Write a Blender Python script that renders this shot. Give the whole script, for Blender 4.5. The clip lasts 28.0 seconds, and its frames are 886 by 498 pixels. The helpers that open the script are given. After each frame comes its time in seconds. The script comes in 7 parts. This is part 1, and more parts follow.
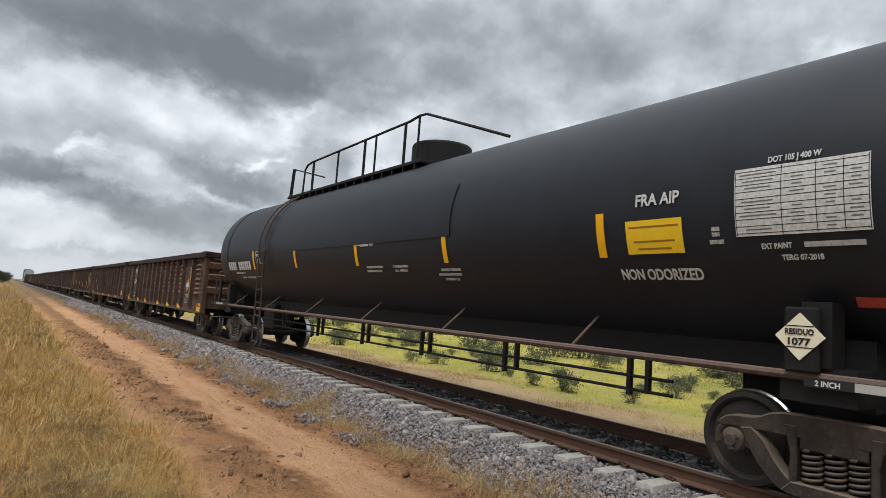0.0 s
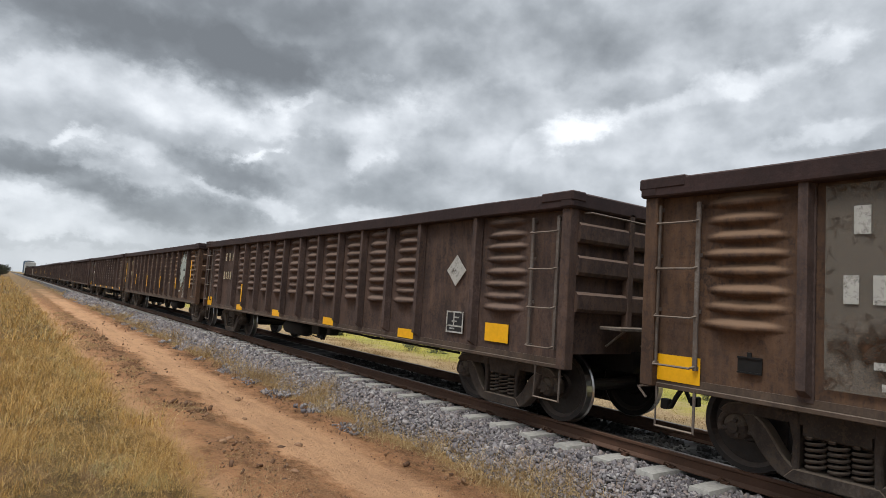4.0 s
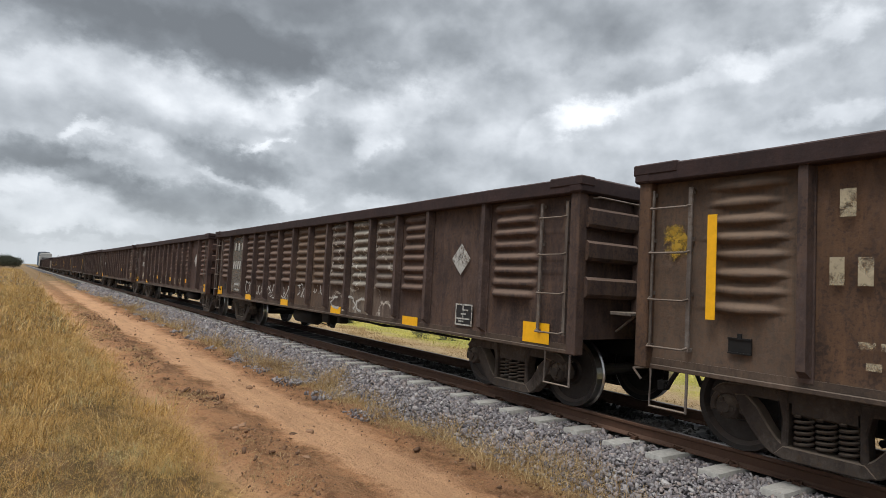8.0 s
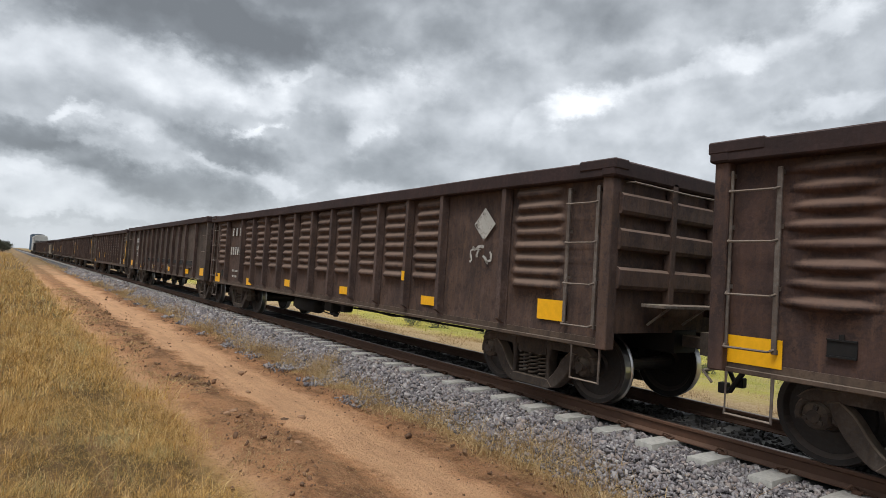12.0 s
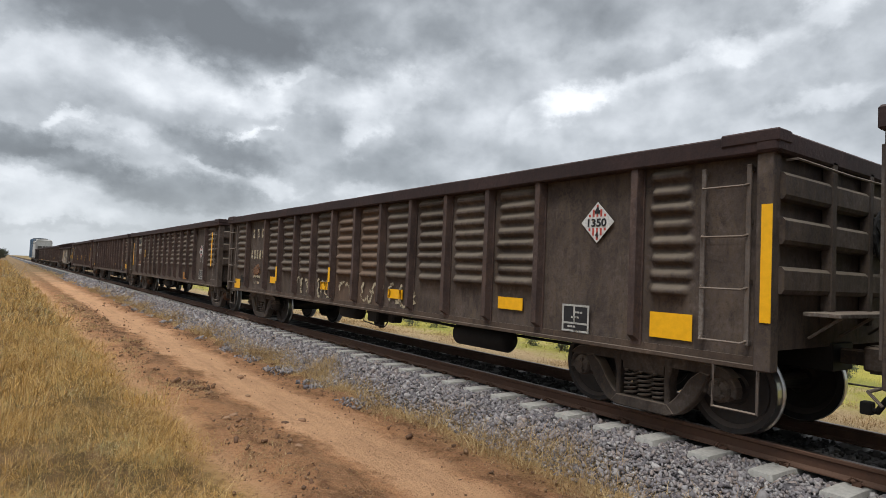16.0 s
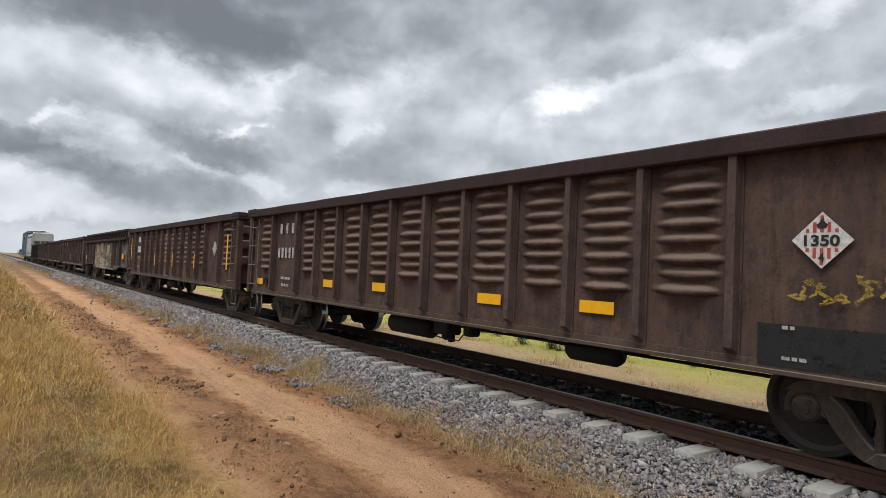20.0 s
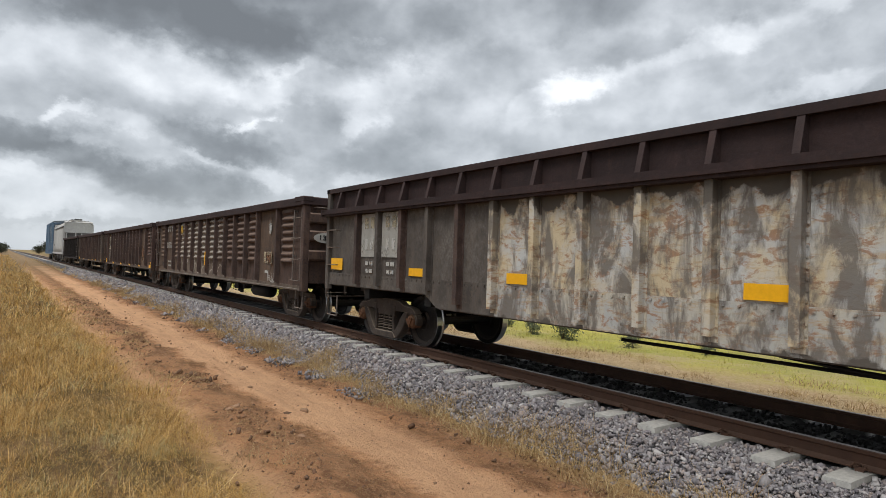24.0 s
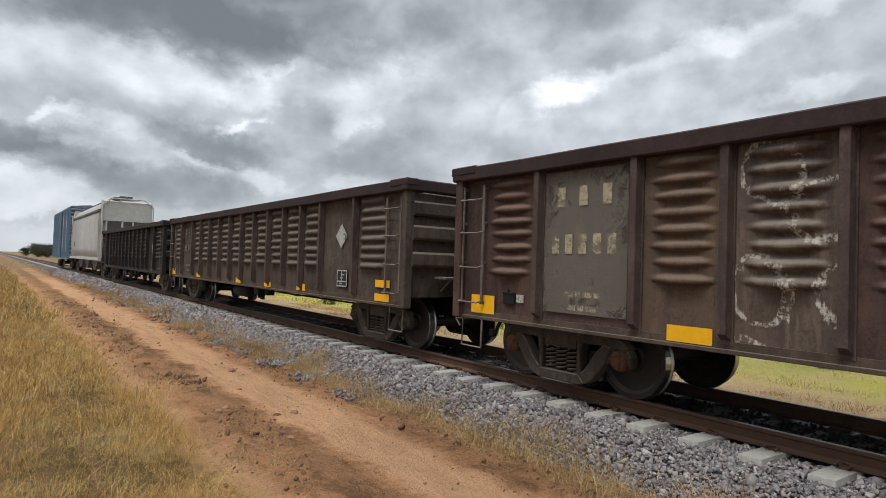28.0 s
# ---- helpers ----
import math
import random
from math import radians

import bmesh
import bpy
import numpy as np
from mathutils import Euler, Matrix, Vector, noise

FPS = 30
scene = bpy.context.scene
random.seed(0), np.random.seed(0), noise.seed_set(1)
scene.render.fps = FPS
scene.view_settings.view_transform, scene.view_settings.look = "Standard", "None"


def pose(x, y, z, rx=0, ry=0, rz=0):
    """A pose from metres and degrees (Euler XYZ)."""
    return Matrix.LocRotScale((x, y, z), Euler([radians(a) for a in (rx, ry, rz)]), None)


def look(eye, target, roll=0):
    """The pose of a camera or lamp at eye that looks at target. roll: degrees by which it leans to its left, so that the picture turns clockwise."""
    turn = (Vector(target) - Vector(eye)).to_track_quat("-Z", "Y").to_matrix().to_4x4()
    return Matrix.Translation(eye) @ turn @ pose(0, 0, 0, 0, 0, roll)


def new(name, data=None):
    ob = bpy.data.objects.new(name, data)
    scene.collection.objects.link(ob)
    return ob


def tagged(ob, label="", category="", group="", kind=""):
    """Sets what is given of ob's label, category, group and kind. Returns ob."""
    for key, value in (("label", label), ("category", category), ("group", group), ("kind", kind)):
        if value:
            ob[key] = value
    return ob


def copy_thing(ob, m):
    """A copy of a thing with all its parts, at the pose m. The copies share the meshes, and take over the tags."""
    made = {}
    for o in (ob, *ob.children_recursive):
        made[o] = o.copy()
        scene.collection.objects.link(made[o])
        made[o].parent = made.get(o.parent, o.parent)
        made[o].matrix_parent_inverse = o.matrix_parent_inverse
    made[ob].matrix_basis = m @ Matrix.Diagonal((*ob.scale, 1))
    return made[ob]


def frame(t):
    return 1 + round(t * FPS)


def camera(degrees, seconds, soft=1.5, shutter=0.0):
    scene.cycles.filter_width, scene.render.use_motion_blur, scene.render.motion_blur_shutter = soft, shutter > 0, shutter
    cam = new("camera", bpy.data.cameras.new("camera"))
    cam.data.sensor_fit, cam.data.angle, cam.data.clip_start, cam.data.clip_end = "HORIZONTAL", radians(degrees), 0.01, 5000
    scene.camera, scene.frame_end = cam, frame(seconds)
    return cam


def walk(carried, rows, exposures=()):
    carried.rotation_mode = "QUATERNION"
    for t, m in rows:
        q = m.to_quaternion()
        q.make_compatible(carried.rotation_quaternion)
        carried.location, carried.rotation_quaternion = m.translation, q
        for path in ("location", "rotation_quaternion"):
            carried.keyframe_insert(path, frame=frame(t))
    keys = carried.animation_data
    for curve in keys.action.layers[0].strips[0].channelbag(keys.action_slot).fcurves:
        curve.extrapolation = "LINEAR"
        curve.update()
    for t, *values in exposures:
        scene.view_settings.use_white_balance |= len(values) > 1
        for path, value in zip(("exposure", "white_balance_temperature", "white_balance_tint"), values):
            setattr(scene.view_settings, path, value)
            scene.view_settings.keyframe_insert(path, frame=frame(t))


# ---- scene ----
# ---- camera: hand-held on the grass beside the track ----
SECONDS = 28.0
cam = camera(72.1, SECONDS, soft=0.8)
# seconds, place, yaw, pitch, roll
PATH = [
    (0, -6.965, -0.031, 1.522, -35.65, 5.59, -4.04),
    (0.5, -6.974, -0.033, 1.519, -35.36, 5.48, -3.83),
    (1, -6.955, -0.032, 1.521, -35.36, 5.12, -3.83),
    (1.5, -6.951, -0.030, 1.522, -34.69, 4.82, -3.44),
    (2, -6.953, -0.028, 1.524, -35.73, 4.96, -3.71),
    (2.5, -6.942, -0.029, 1.520, -35.86, 4.76, -3.52),
    (3, -6.938, -0.005, 1.529, -35.86, 4.55, -3.24),
    (3.5, -6.948, -0.005, 1.526, -35.89, 4.64, -3.48),
    (5.5, -6.945, 0.007, 1.524, -35.31, 4.13, -3.55),
    (6, -6.950, 0.009, 1.524, -35.14, 4.01, -3.35),
    (6.5, -6.936, 0.016, 1.515, -35.03, 3.51, -3.05),
    (7, -6.922, 0.008, 1.515, -34.88, 3.25, -2.72),
    (7.5, -6.936, -0.003, 1.517, -35.02, 3.22, -2.77),
    (8, -6.946, -0.013, 1.520, -34.94, 3.36, -2.94),
    (8.5, -6.950, -0.004, 1.531, -36.11, 3.38, -3.22),
    (9, -6.966, -0.003, 1.525, -36.06, 3.27, -3.81),
    (9.5, -6.970, -0.002, 1.526, -35.95, 3.43, -3.57),
    (10, -6.958, -0.005, 1.518, -35.96, 3.28, -3.63),
    (10.5, -6.954, -0.003, 1.515, -36.02, 3.33, -3.75),
    (11, -6.951, -0.003, 1.494, -35.43, 3.03, -3.84),
    (11.5, -6.949, 0.002, 1.509, -35.55, 2.63, -3.67),
    (12, -6.944, 0.002, 1.506, -35.65, 2.30, -3.51),
    (12.5, -6.948, 0.007, 1.504, -35.94, 2.05, -3.33),
    (14.5, -6.966, 0.019, 1.519, -36.02, 1.54, -2.60),
    (15, -6.967, 0.011, 1.526, -35.89, 2.13, -2.66),
    (15.5, -6.960, 0.004, 1.525, -36.00, 2.18, -2.54),
    (16, -6.944, 0.001, 1.521, -35.86, 2.22, -2.40),
    (16.5, -6.936, -0.020, 1.518, -35.92, 2.32, -2.37),
    (17, -6.926, -0.023, 1.514, -35.75, 2.27, -2.35),
    (17.5, -6.918, -0.019, 1.514, -35.91, 2.17, -2.48),
    (18, -6.908, -0.013, 1.521, -35.76, 1.75, -2.39),
    (18.5, -6.920, -0.013, 1.524, -35.88, 1.84, -2.46),
    (19, -6.928, -0.015, 1.519, -36.00, 1.94, -2.36),
    (19.5, -6.939, -0.023, 1.520, -36.28, 1.81, -2.40),
    (20, -6.939, -0.021, 1.521, -36.73, 2.13, -2.57),
    (20.5, -6.945, -0.008, 1.520, -36.74, 1.96, -2.57),
    (22.5, -6.940, 0.020, 1.511, -37.34, 1.62, -2.58),
    (23, -6.945, 0.027, 1.511, -36.52, 2.08, -2.81),
    (23.5, -6.943, 0.018, 1.509, -35.89, 1.87, -2.29),
    (24, -6.927, 0.022, 1.511, -35.79, 1.29, -1.84),
    (24.5, -6.918, 0.028, 1.500, -36.70, 1.28, -2.22),
    (25, -6.901, 0.025, 1.496, -36.64, 1.61, -1.93),
    (25.5, -6.901, 0.029, 1.501, -36.44, 1.28, -1.77),
    (26, -6.903, 0.033, 1.500, -36.23, 1.59, -1.84),
    (26.5, -6.912, 0.029, 1.499, -36.21, 1.89, -1.89),
    (27, -6.925, 0.034, 1.496, -36.93, 1.74, -1.92),
    (27.5, -6.925, 0.029, 1.495, -36.72, 1.51, -1.84),
    (28, -6.926, 0.003, 1.501, -36.63, 1.50, -1.84),
]
walk(cam, [(t, pose(x, y, z, 90 + pitch, roll, yaw)) for t, x, y, z, yaw, pitch, roll in PATH])


def travelled(t):
    """Metres that the train has rolled t seconds after the start."""
    return 8.3940 * t + 0.01348 * t * t / 2 + 0.001499 * t ** 3 / 3


# ---- sky and sun ----
world = bpy.data.worlds.new("overcast_sky")
scene.world = world
world.use_nodes = True


def node(tree, kind, **settings):
    n = tree.nodes.new(kind)
    for key, value in settings.items():
        if key == "inputs":
            for name, v in value.items():
                n.inputs[name].default_value = v
        elif key == "operation":
            n.operation = value
        elif key == "blend_type":
            n.blend_type = value
        elif key == "data_type":
            n.data_type = value
        elif key == "noise_dimensions":
            n.noise_dimensions = value
    return n


def link(tree, a, b):
    tree.links.new(a, b)


def math_node(tree, op, a, b=0.0, c=0.0, clamp=False):
    n = tree.nodes.new("ShaderNodeMath")
    n.operation, n.use_clamp = op, clamp
    for i, v in enumerate((a, b, c)):
        if isinstance(v, (int, float)):
            n.inputs[i].default_value = v
        else:
            tree.links.new(v, n.inputs[i])
    return n.outputs[0]


def ramp(tree, fac, stops):
    n = tree.nodes.new("ShaderNodeValToRGB")
    while len(n.color_ramp.elements) < len(stops):
        n.color_ramp.elements.new(0.5)
    for e, (p, c) in zip(n.color_ramp.elements, stops):
        e.position, e.color = p, (*c, 1) if len(c) == 3 else c
    tree.links.new(fac, n.inputs[0])
    return n.outputs[0]


def mix_color(tree, fac, a, b, blend="MIX"):
    n = tree.nodes.new("ShaderNodeMix")
    n.data_type, n.blend_type = "RGBA", blend
    for i, v in ((0, fac), (6, a), (7, b)):
        if isinstance(v, (int, float)):
            n.inputs[i].default_value = v
        elif isinstance(v, tuple):
            n.inputs[i].default_value = (*v, 1)
        else:
            tree.links.new(v, n.inputs[i])
    return n.outputs[2]


def noise_node(tree, vector, scale, detail=4.0, rough=0.55, distort=0.0):
    n = tree.nodes.new("ShaderNodeTexNoise")
    n.inputs["Scale"].default_value = scale
    n.inputs["Detail"].default_value = detail
    n.inputs["Roughness"].default_value = rough
    n.inputs["Distortion"].default_value = distort
    if vector is not None:
        tree.links.new(vector, n.inputs["Vector"])
    return n.outputs[0]


def mapping(tree, vector, loc=(0, 0, 0), rot=(0, 0, 0), scale=(1, 1, 1)):
    n = tree.nodes.new("ShaderNodeMapping")
    n.inputs["Location"].default_value = loc
    n.inputs["Rotation"].default_value = rot
    n.inputs["Scale"].default_value = scale
    tree.links.new(vector, n.inputs["Vector"])
    return n.outputs[0]


def build_sky():
    """Broken grey cloud: soft masses with ragged edges over a pale bright layer, clearest light overhead."""
    tree = world.node_tree
    tree.nodes.clear()
    out = tree.nodes.new("ShaderNodeOutputWorld")
    back = tree.nodes.new("ShaderNodeBackground")
    sky = tree.nodes.new("ShaderNodeTexSky")
    sky.sky_type, sky.sun_disc = "NISHITA", False
    sky.sun_elevation, sky.sun_rotation = SUN_UP, SUN_TURN
    tex = tree.nodes.new("ShaderNodeTexCoord")
    way = tex.outputs["Generated"]
    sep = tree.nodes.new("ShaderNodeSeparateXYZ")
    link(tree, way, sep.inputs[0])
    up = math_node(tree, "MAXIMUM", sep.outputs[2], 0.0)
    low = math_node(tree, "ADD", up, 0.30)
    flat = tree.nodes.new("ShaderNodeCombineXYZ")
    link(tree, math_node(tree, "DIVIDE", sep.outputs[0], low), flat.inputs[0])
    link(tree, math_node(tree, "DIVIDE", sep.outputs[1], low), flat.inputs[1])
    at = flat.outputs[0]
    ball = mapping(tree, way, scale=(1, 1, 1.35))
    warp = tree.nodes.new("ShaderNodeTexNoise")
    warp.inputs["Scale"].default_value, warp.inputs["Detail"].default_value, warp.inputs["Roughness"].default_value = 9.0, 12, 0.61
    link(tree, ball, warp.inputs["Vector"])
    wsep = tree.nodes.new("ShaderNodeSeparateXYZ")
    link(tree, warp.outputs["Color"], wsep.inputs[0])
    az = math_node(tree, "ADD", math_node(tree, "MULTIPLY", math_node(tree, "ARCTAN2", sep.outputs[0], sep.outputs[1]), 57.3), math_node(tree, "MULTIPLY_ADD", wsep.outputs[0], 11.0, -5.5))
    el = math_node(tree, "ADD", math_node(tree, "MULTIPLY", math_node(tree, "ARCSINE", sep.outputs[2]), 57.3), math_node(tree, "MULTIPLY_ADD", wsep.outputs[1], 6.5, -3.25))
    big = noise_node(tree, mapping(tree, at, (1.3, 5.2, 0)), 1.5, 7, 0.5)
    # billows, lit from above
    puff = noise_node(tree, ball, 8.0, 8, 0.5)
    puff2 = noise_node(tree, mapping(tree, ball, (0.01, 0, 0.045)), 8.0, 8, 0.5)
    field = math_node(tree, "ADD", math_node(tree, "MULTIPLY_ADD", big, 0.14, 0.42), math_node(tree, "MULTIPLY_ADD", puff, 0.15, -0.055))
    field = math_node(tree, "ADD", field, math_node(tree, "MULTIPLY", math_node(tree, "SUBTRACT", puff, puff2), 0.55))
    # cloud masses: azimuth, height, half widths, lean, thickness
    for a, e, wa, we, lean, k in DARK_CLOUD + GREY_CLOUD + BRIGHT_CLOUD + SMALL_BREAKS:
        c, d = math.cos(radians(lean)), math.sin(radians(lean))
        u = math_node(tree, "MULTIPLY_ADD", az, c / wa, math_node(tree, "MULTIPLY_ADD", el, d / wa, -(a * c + e * d) / wa))
        v = math_node(tree, "MULTIPLY_ADD", el, c / we, math_node(tree, "MULTIPLY_ADD", az, -d / we, (a * d - e * c) / we))
        r = math_node(tree, "MULTIPLY_ADD", u, u, math_node(tree, "MULTIPLY", v, v))
        field = math_node(tree, "MULTIPLY_ADD", math_node(tree, "EXPONENT", math_node(tree, "MULTIPLY", math_node(tree, "MULTIPLY", r, r), -1.0)), k, field)
    clouds = ramp(tree, field, [(0.02, (0.162, 0.176, 0.191)), (0.20, (0.213, 0.232, 0.253)), (0.36, (0.312, 0.338, 0.366)), (0.52, (0.465, 0.497, 0.533)), (0.66, (0.625, 0.66, 0.702)), (0.84, (0.87, 0.905, 0.945))])
    haze = ramp(tree, math_node(tree, "MULTIPLY", up, 9.0), [(0.0, (1, 1, 1)), (1.0, (0, 0, 0))])
    clouds = mix_color(tree, math_node(tree, "MULTIPLY", haze, 0.75), clouds, (0.55, 0.59, 0.63))
    # overcast light is strongest overhead
    over = ramp(tree, sep.outputs[2], [(0.42, (1, 1, 1)), (0.85, (ZENITH, ZENITH, ZENITH))])
    clouds = mix_color(tree, 1.0, clouds, over, "MULTIPLY")
    scaled = mix_color(tree, 1.0, sky.outputs[0], (0.1, 0.1, 0.1), "MULTIPLY")
    link(tree, mix_color(tree, 0.95, scaled, clouds), back.inputs[0])
    back.inputs[1].default_value = 1.0
    link(tree, back.outputs[0], out.inputs[0])


SUN_UP, SUN_TURN = radians(58), radians(-112)
ZENITH = 2.4
DARK_CLOUD = ((10.9, 23.9, 23.5, 4.6, 7, -0.3), (11.3, 19.9, 12.0, 2.3, -2, -0.27), (18.5, 18.5, 7.3, 2.3, -3, -0.2), (29.3, 20.3, 9.1, 2.5, 5, -0.16), (43.0, 24.1, 14.2, 4.4, 5, -0.13), (53.5, 19.4, 6.1, 1.4, 22, -0.08), (61.6, 23.1, 6.3, 1.5, 8, -0.08), (1.0, 8.5, 4.7, 1.6, 4, -0.32), (4.9, 7.7, 4.7, 1.1, -3, -0.15), (12.5, 6.3, 6.5, 1.7, -6, -0.29), (16.2, 9.8, 5.5, 1.5, -5, -0.26), (23.3, 12.1, 4.3, 2.8, -24, -0.1), (30.0, 9.7, 6.4, 2.3, 4, -0.1), (66.0, 17.7, 4.3, 1.4, 5, -0.08), (53.8, 13.7, 7.3, 2.4, -1, -0.02))
GREY_CLOUD = ((-0.7, 17.0, 3.4, 1.0, 26, -0.1), (1.9, 2.4, 5.5, 0.4, 1, -0.09), (43.3, 14.5, 3.2, 1.5, 1, -0.05), (9.0, 2.4, 5.1, 0.4, 2, -0.08), (48.4, 21.5, 6.0, 1.2, 13, -0.05), (36.6, 15.0, 3.2, 2.1, 32, -0.05), (60.2, 15.0, 4.0, 1.6, -3, -0.05), (52.0, 19.0, 26.0, 11.0, 0, 0.04))
BRIGHT_CLOUD = ((0.6, 14.8, 3.9, 1.4, -9, 0.04), (5.6, 14.6, 4.8, 1.8, -10, 0.06), (11.6, 14.9, 4.9, 1.9, -9, 0.13), (18.8, 14.6, 5.2, 1.2, 0, 0.16), (21.8, 16.2, 2.0, 0.6, 26, 0.14), (3.9, 11.4, 1.7, 0.7, 22, 0.22), (7.4, 10.9, 2.7, 1.0, -1, 0.14), (18.2, 11.5, 1.5, 0.6, 29, 0.20), (27.7, 12.7, 2.7, 1.5, 29, 0.18), (30.4, 16.1, 4.8, 1.3, 9, 0.13), (48.2, 16.0, 4.3, 1.3, 12, 0.25), (44.1, 14.5, 4.4, 1.0, 16, 0.1), (61.6, 19.9, 3.2, 1.4, 10, 0.19), (67.8, 21.2, 2.6, 1.4, 13, 0.17), (68.1, 14.8, 4.2, 1.0, 4, 0.15))
SMALL_BREAKS = ((55.7, 18.2, 2.8, 1.0, 17, 0.1), (1.3, 5.3, 4.7, 0.8, -2, 0.17), (2.1, 3.7, 6.3, 0.9, 1, 0.15), (20.6, 6.9, 2.1, 1.0, -15, 0.15), (27.5, 7.6, 3.1, 0.8, 5, 0.1), (14.7, 8.5, 2.6, 0.4, -9, 0.13), (23.3, 19.0, 0.6, 0.3, 7, 0.08), (25.2, 18.5, 1.3, 0.6, -3, 0.06), (27.4, 19.0, 0.7, 0.4, 6, 0.06), (10.0, 18.5, 0.6, 0.2, 12, 0.06), (4.8, 8.9, 1.3, 0.4, 4, 0.1))
build_sky()
sun = new("sun", bpy.data.lights.new("sun", "SUN"))
sun.data.energy, sun.data.angle, sun.data.color = 1.5, radians(20), (1.0, 0.96, 0.9)
sun.matrix_world = look((0, 0, 0), (0.58, 0.23, -1.0))
scene.view_settings.exposure = 0.3

# ---- materials ----
def shader(name):
    m = bpy.data.materials.new(name)
    m.use_nodes = True
    return m, m.node_tree, m.node_tree.nodes["Principled BSDF"]


def bump(tree, bsdf, height, strength, distance):
    n = tree.nodes.new("ShaderNodeBump")
    n.inputs["Strength"].default_value, n.inputs["Distance"].default_value = strength, distance
    link(tree, height, n.inputs["Height"])
    link(tree, n.outputs[0], bsdf.inputs["Normal"])


def place(tree, shift=True):
    """Object coordinates, moved by a step of its own for each object."""
    tex = tree.nodes.new("ShaderNodeTexCoord")
    if not shift:
        return tex.outputs["Object"]
    info = tree.nodes.new("ShaderNodeObjectInfo")
    n = tree.nodes.new("ShaderNodeVectorMath")
    n.operation = "MULTIPLY_ADD"
    link(tree, info.outputs["Random"], n.inputs[0])
    n.inputs[1].default_value = (37.0, 53.0, 29.0)
    link(tree, tex.outputs["Object"], n.inputs[2])
    return n.outputs[0]


def weathered(name, base, dark, rust, amount=0.45, streaks=0.36, rough=0.75, metal=0.0, bump_size=0.006, lit_dust=0.46, strokes=None):
    """Painted or bare steel with blotches, run-down streaks and fine grain."""
    m, tree, bsdf = shader(name)
    at = place(tree)
    big = noise_node(tree, at, 1.1, 5, 0.6, 0.6)
    fine = noise_node(tree, at, 26, 5, 0.65)
    runs = noise_node(tree, mapping(tree, at, scale=(4, 4.5, 0.8)), 1.6, 6, 0.68, 0.5)
    c = mix_color(tree, ramp(tree, big, [(0.38, (0, 0, 0)), (0.68, (1, 1, 1))]), base, dark)
    mid = noise_node(tree, mapping(tree, at, (3, 8, 5), scale=(1, 1.3, 0.8)), 6.5, 6, 0.68, 0.4)
    c = mix_color(tree, ramp(tree, mid, [(0.46, (0, 0, 0)), (0.64, (0.75, 0.75, 0.75))]), c, dark)
    mask = ramp(tree, math_node(tree, "ADD", math_node(tree, "MULTIPLY", runs, streaks), math_node(tree, "MULTIPLY", fine, 1 - streaks)), [(0.62 - amount * 0.3, (0, 0, 0)), (0.8 - amount * 0.2, (1, 1, 1))])
    c = mix_color(tree, mask, c, rust)
    c = mix_color(tree, ramp(tree, fine, [(0.35, (0, 0, 0)), (0.7, (0.85, 0.85, 0.85))]), c, dark)
    if strokes:
        # sprayed outlines, broken by wear
        cell = tree.nodes.new("ShaderNodeTexVoronoi")
        cell.voronoi_dimensions = "2D"
        cell.inputs["Scale"].default_value, cell.inputs["Randomness"].default_value = 1.35, 0.7
        flat = tree.nodes.new("ShaderNodeCombineXYZ")
        apart = tree.nodes.new("ShaderNodeSeparateXYZ")
        link(tree, at, apart.inputs[0])
        link(tree, math_node(tree, "MULTIPLY_ADD", runs, 0.35, apart.outputs[1]), flat.inputs[0])
        link(tree, math_node(tree, "MULTIPLY_ADD", big, 0.5, apart.outputs[2]), flat.inputs[1])
        link(tree, flat.outputs[0], cell.inputs["Vector"])
        line = ramp(tree, math_node(tree, "ABSOLUTE", math_node(tree, "ADD", cell.outputs["Distance"], -0.36)), [(0.022, (1, 1, 1)), (0.05, (0, 0, 0))])
        worn = ramp(tree, math_node(tree, "MULTIPLY_ADD", fine, 0.5, math_node(tree, "MULTIPLY", mid, 0.5)), [(0.46, (0, 0, 0)), (0.56, (0.75, 0.75, 0.75))])
        c = mix_color(tree, mix_color(tree, 1.0, line, worn, "MULTIPLY"), c, strokes)
    if lit_dust:
        # skylight on up-facing bead tops is coloured in here, in a dusty tone
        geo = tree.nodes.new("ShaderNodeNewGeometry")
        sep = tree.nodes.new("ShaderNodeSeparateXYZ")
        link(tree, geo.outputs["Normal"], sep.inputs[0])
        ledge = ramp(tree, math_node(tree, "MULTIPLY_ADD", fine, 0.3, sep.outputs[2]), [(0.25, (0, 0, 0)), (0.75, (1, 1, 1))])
        c = mix_color(tree, math_node(tree, "MULTIPLY", ledge, lit_dust), c, tuple(min(1.0, 0.045 + k * v) for k, v in zip((1.05, 1.15, 1.25), rust)))
    link(tree, c, bsdf.inputs["Base Color"])
    bsdf.inputs["Metallic"].default_value = metal
    link(tree, math_node(tree, "MULTIPLY_ADD", fine, 0.3, rough - 0.15), bsdf.inputs["Roughness"])
    bsdf.inputs["Specular IOR Level"].default_value = 0.2
    bump(tree, bsdf, math_node(tree, "ADD", math_node(tree, "MULTIPLY", mid, 1.5), math_node(tree, "ADD", fine, big)), 0.6, bump_size)
    return m


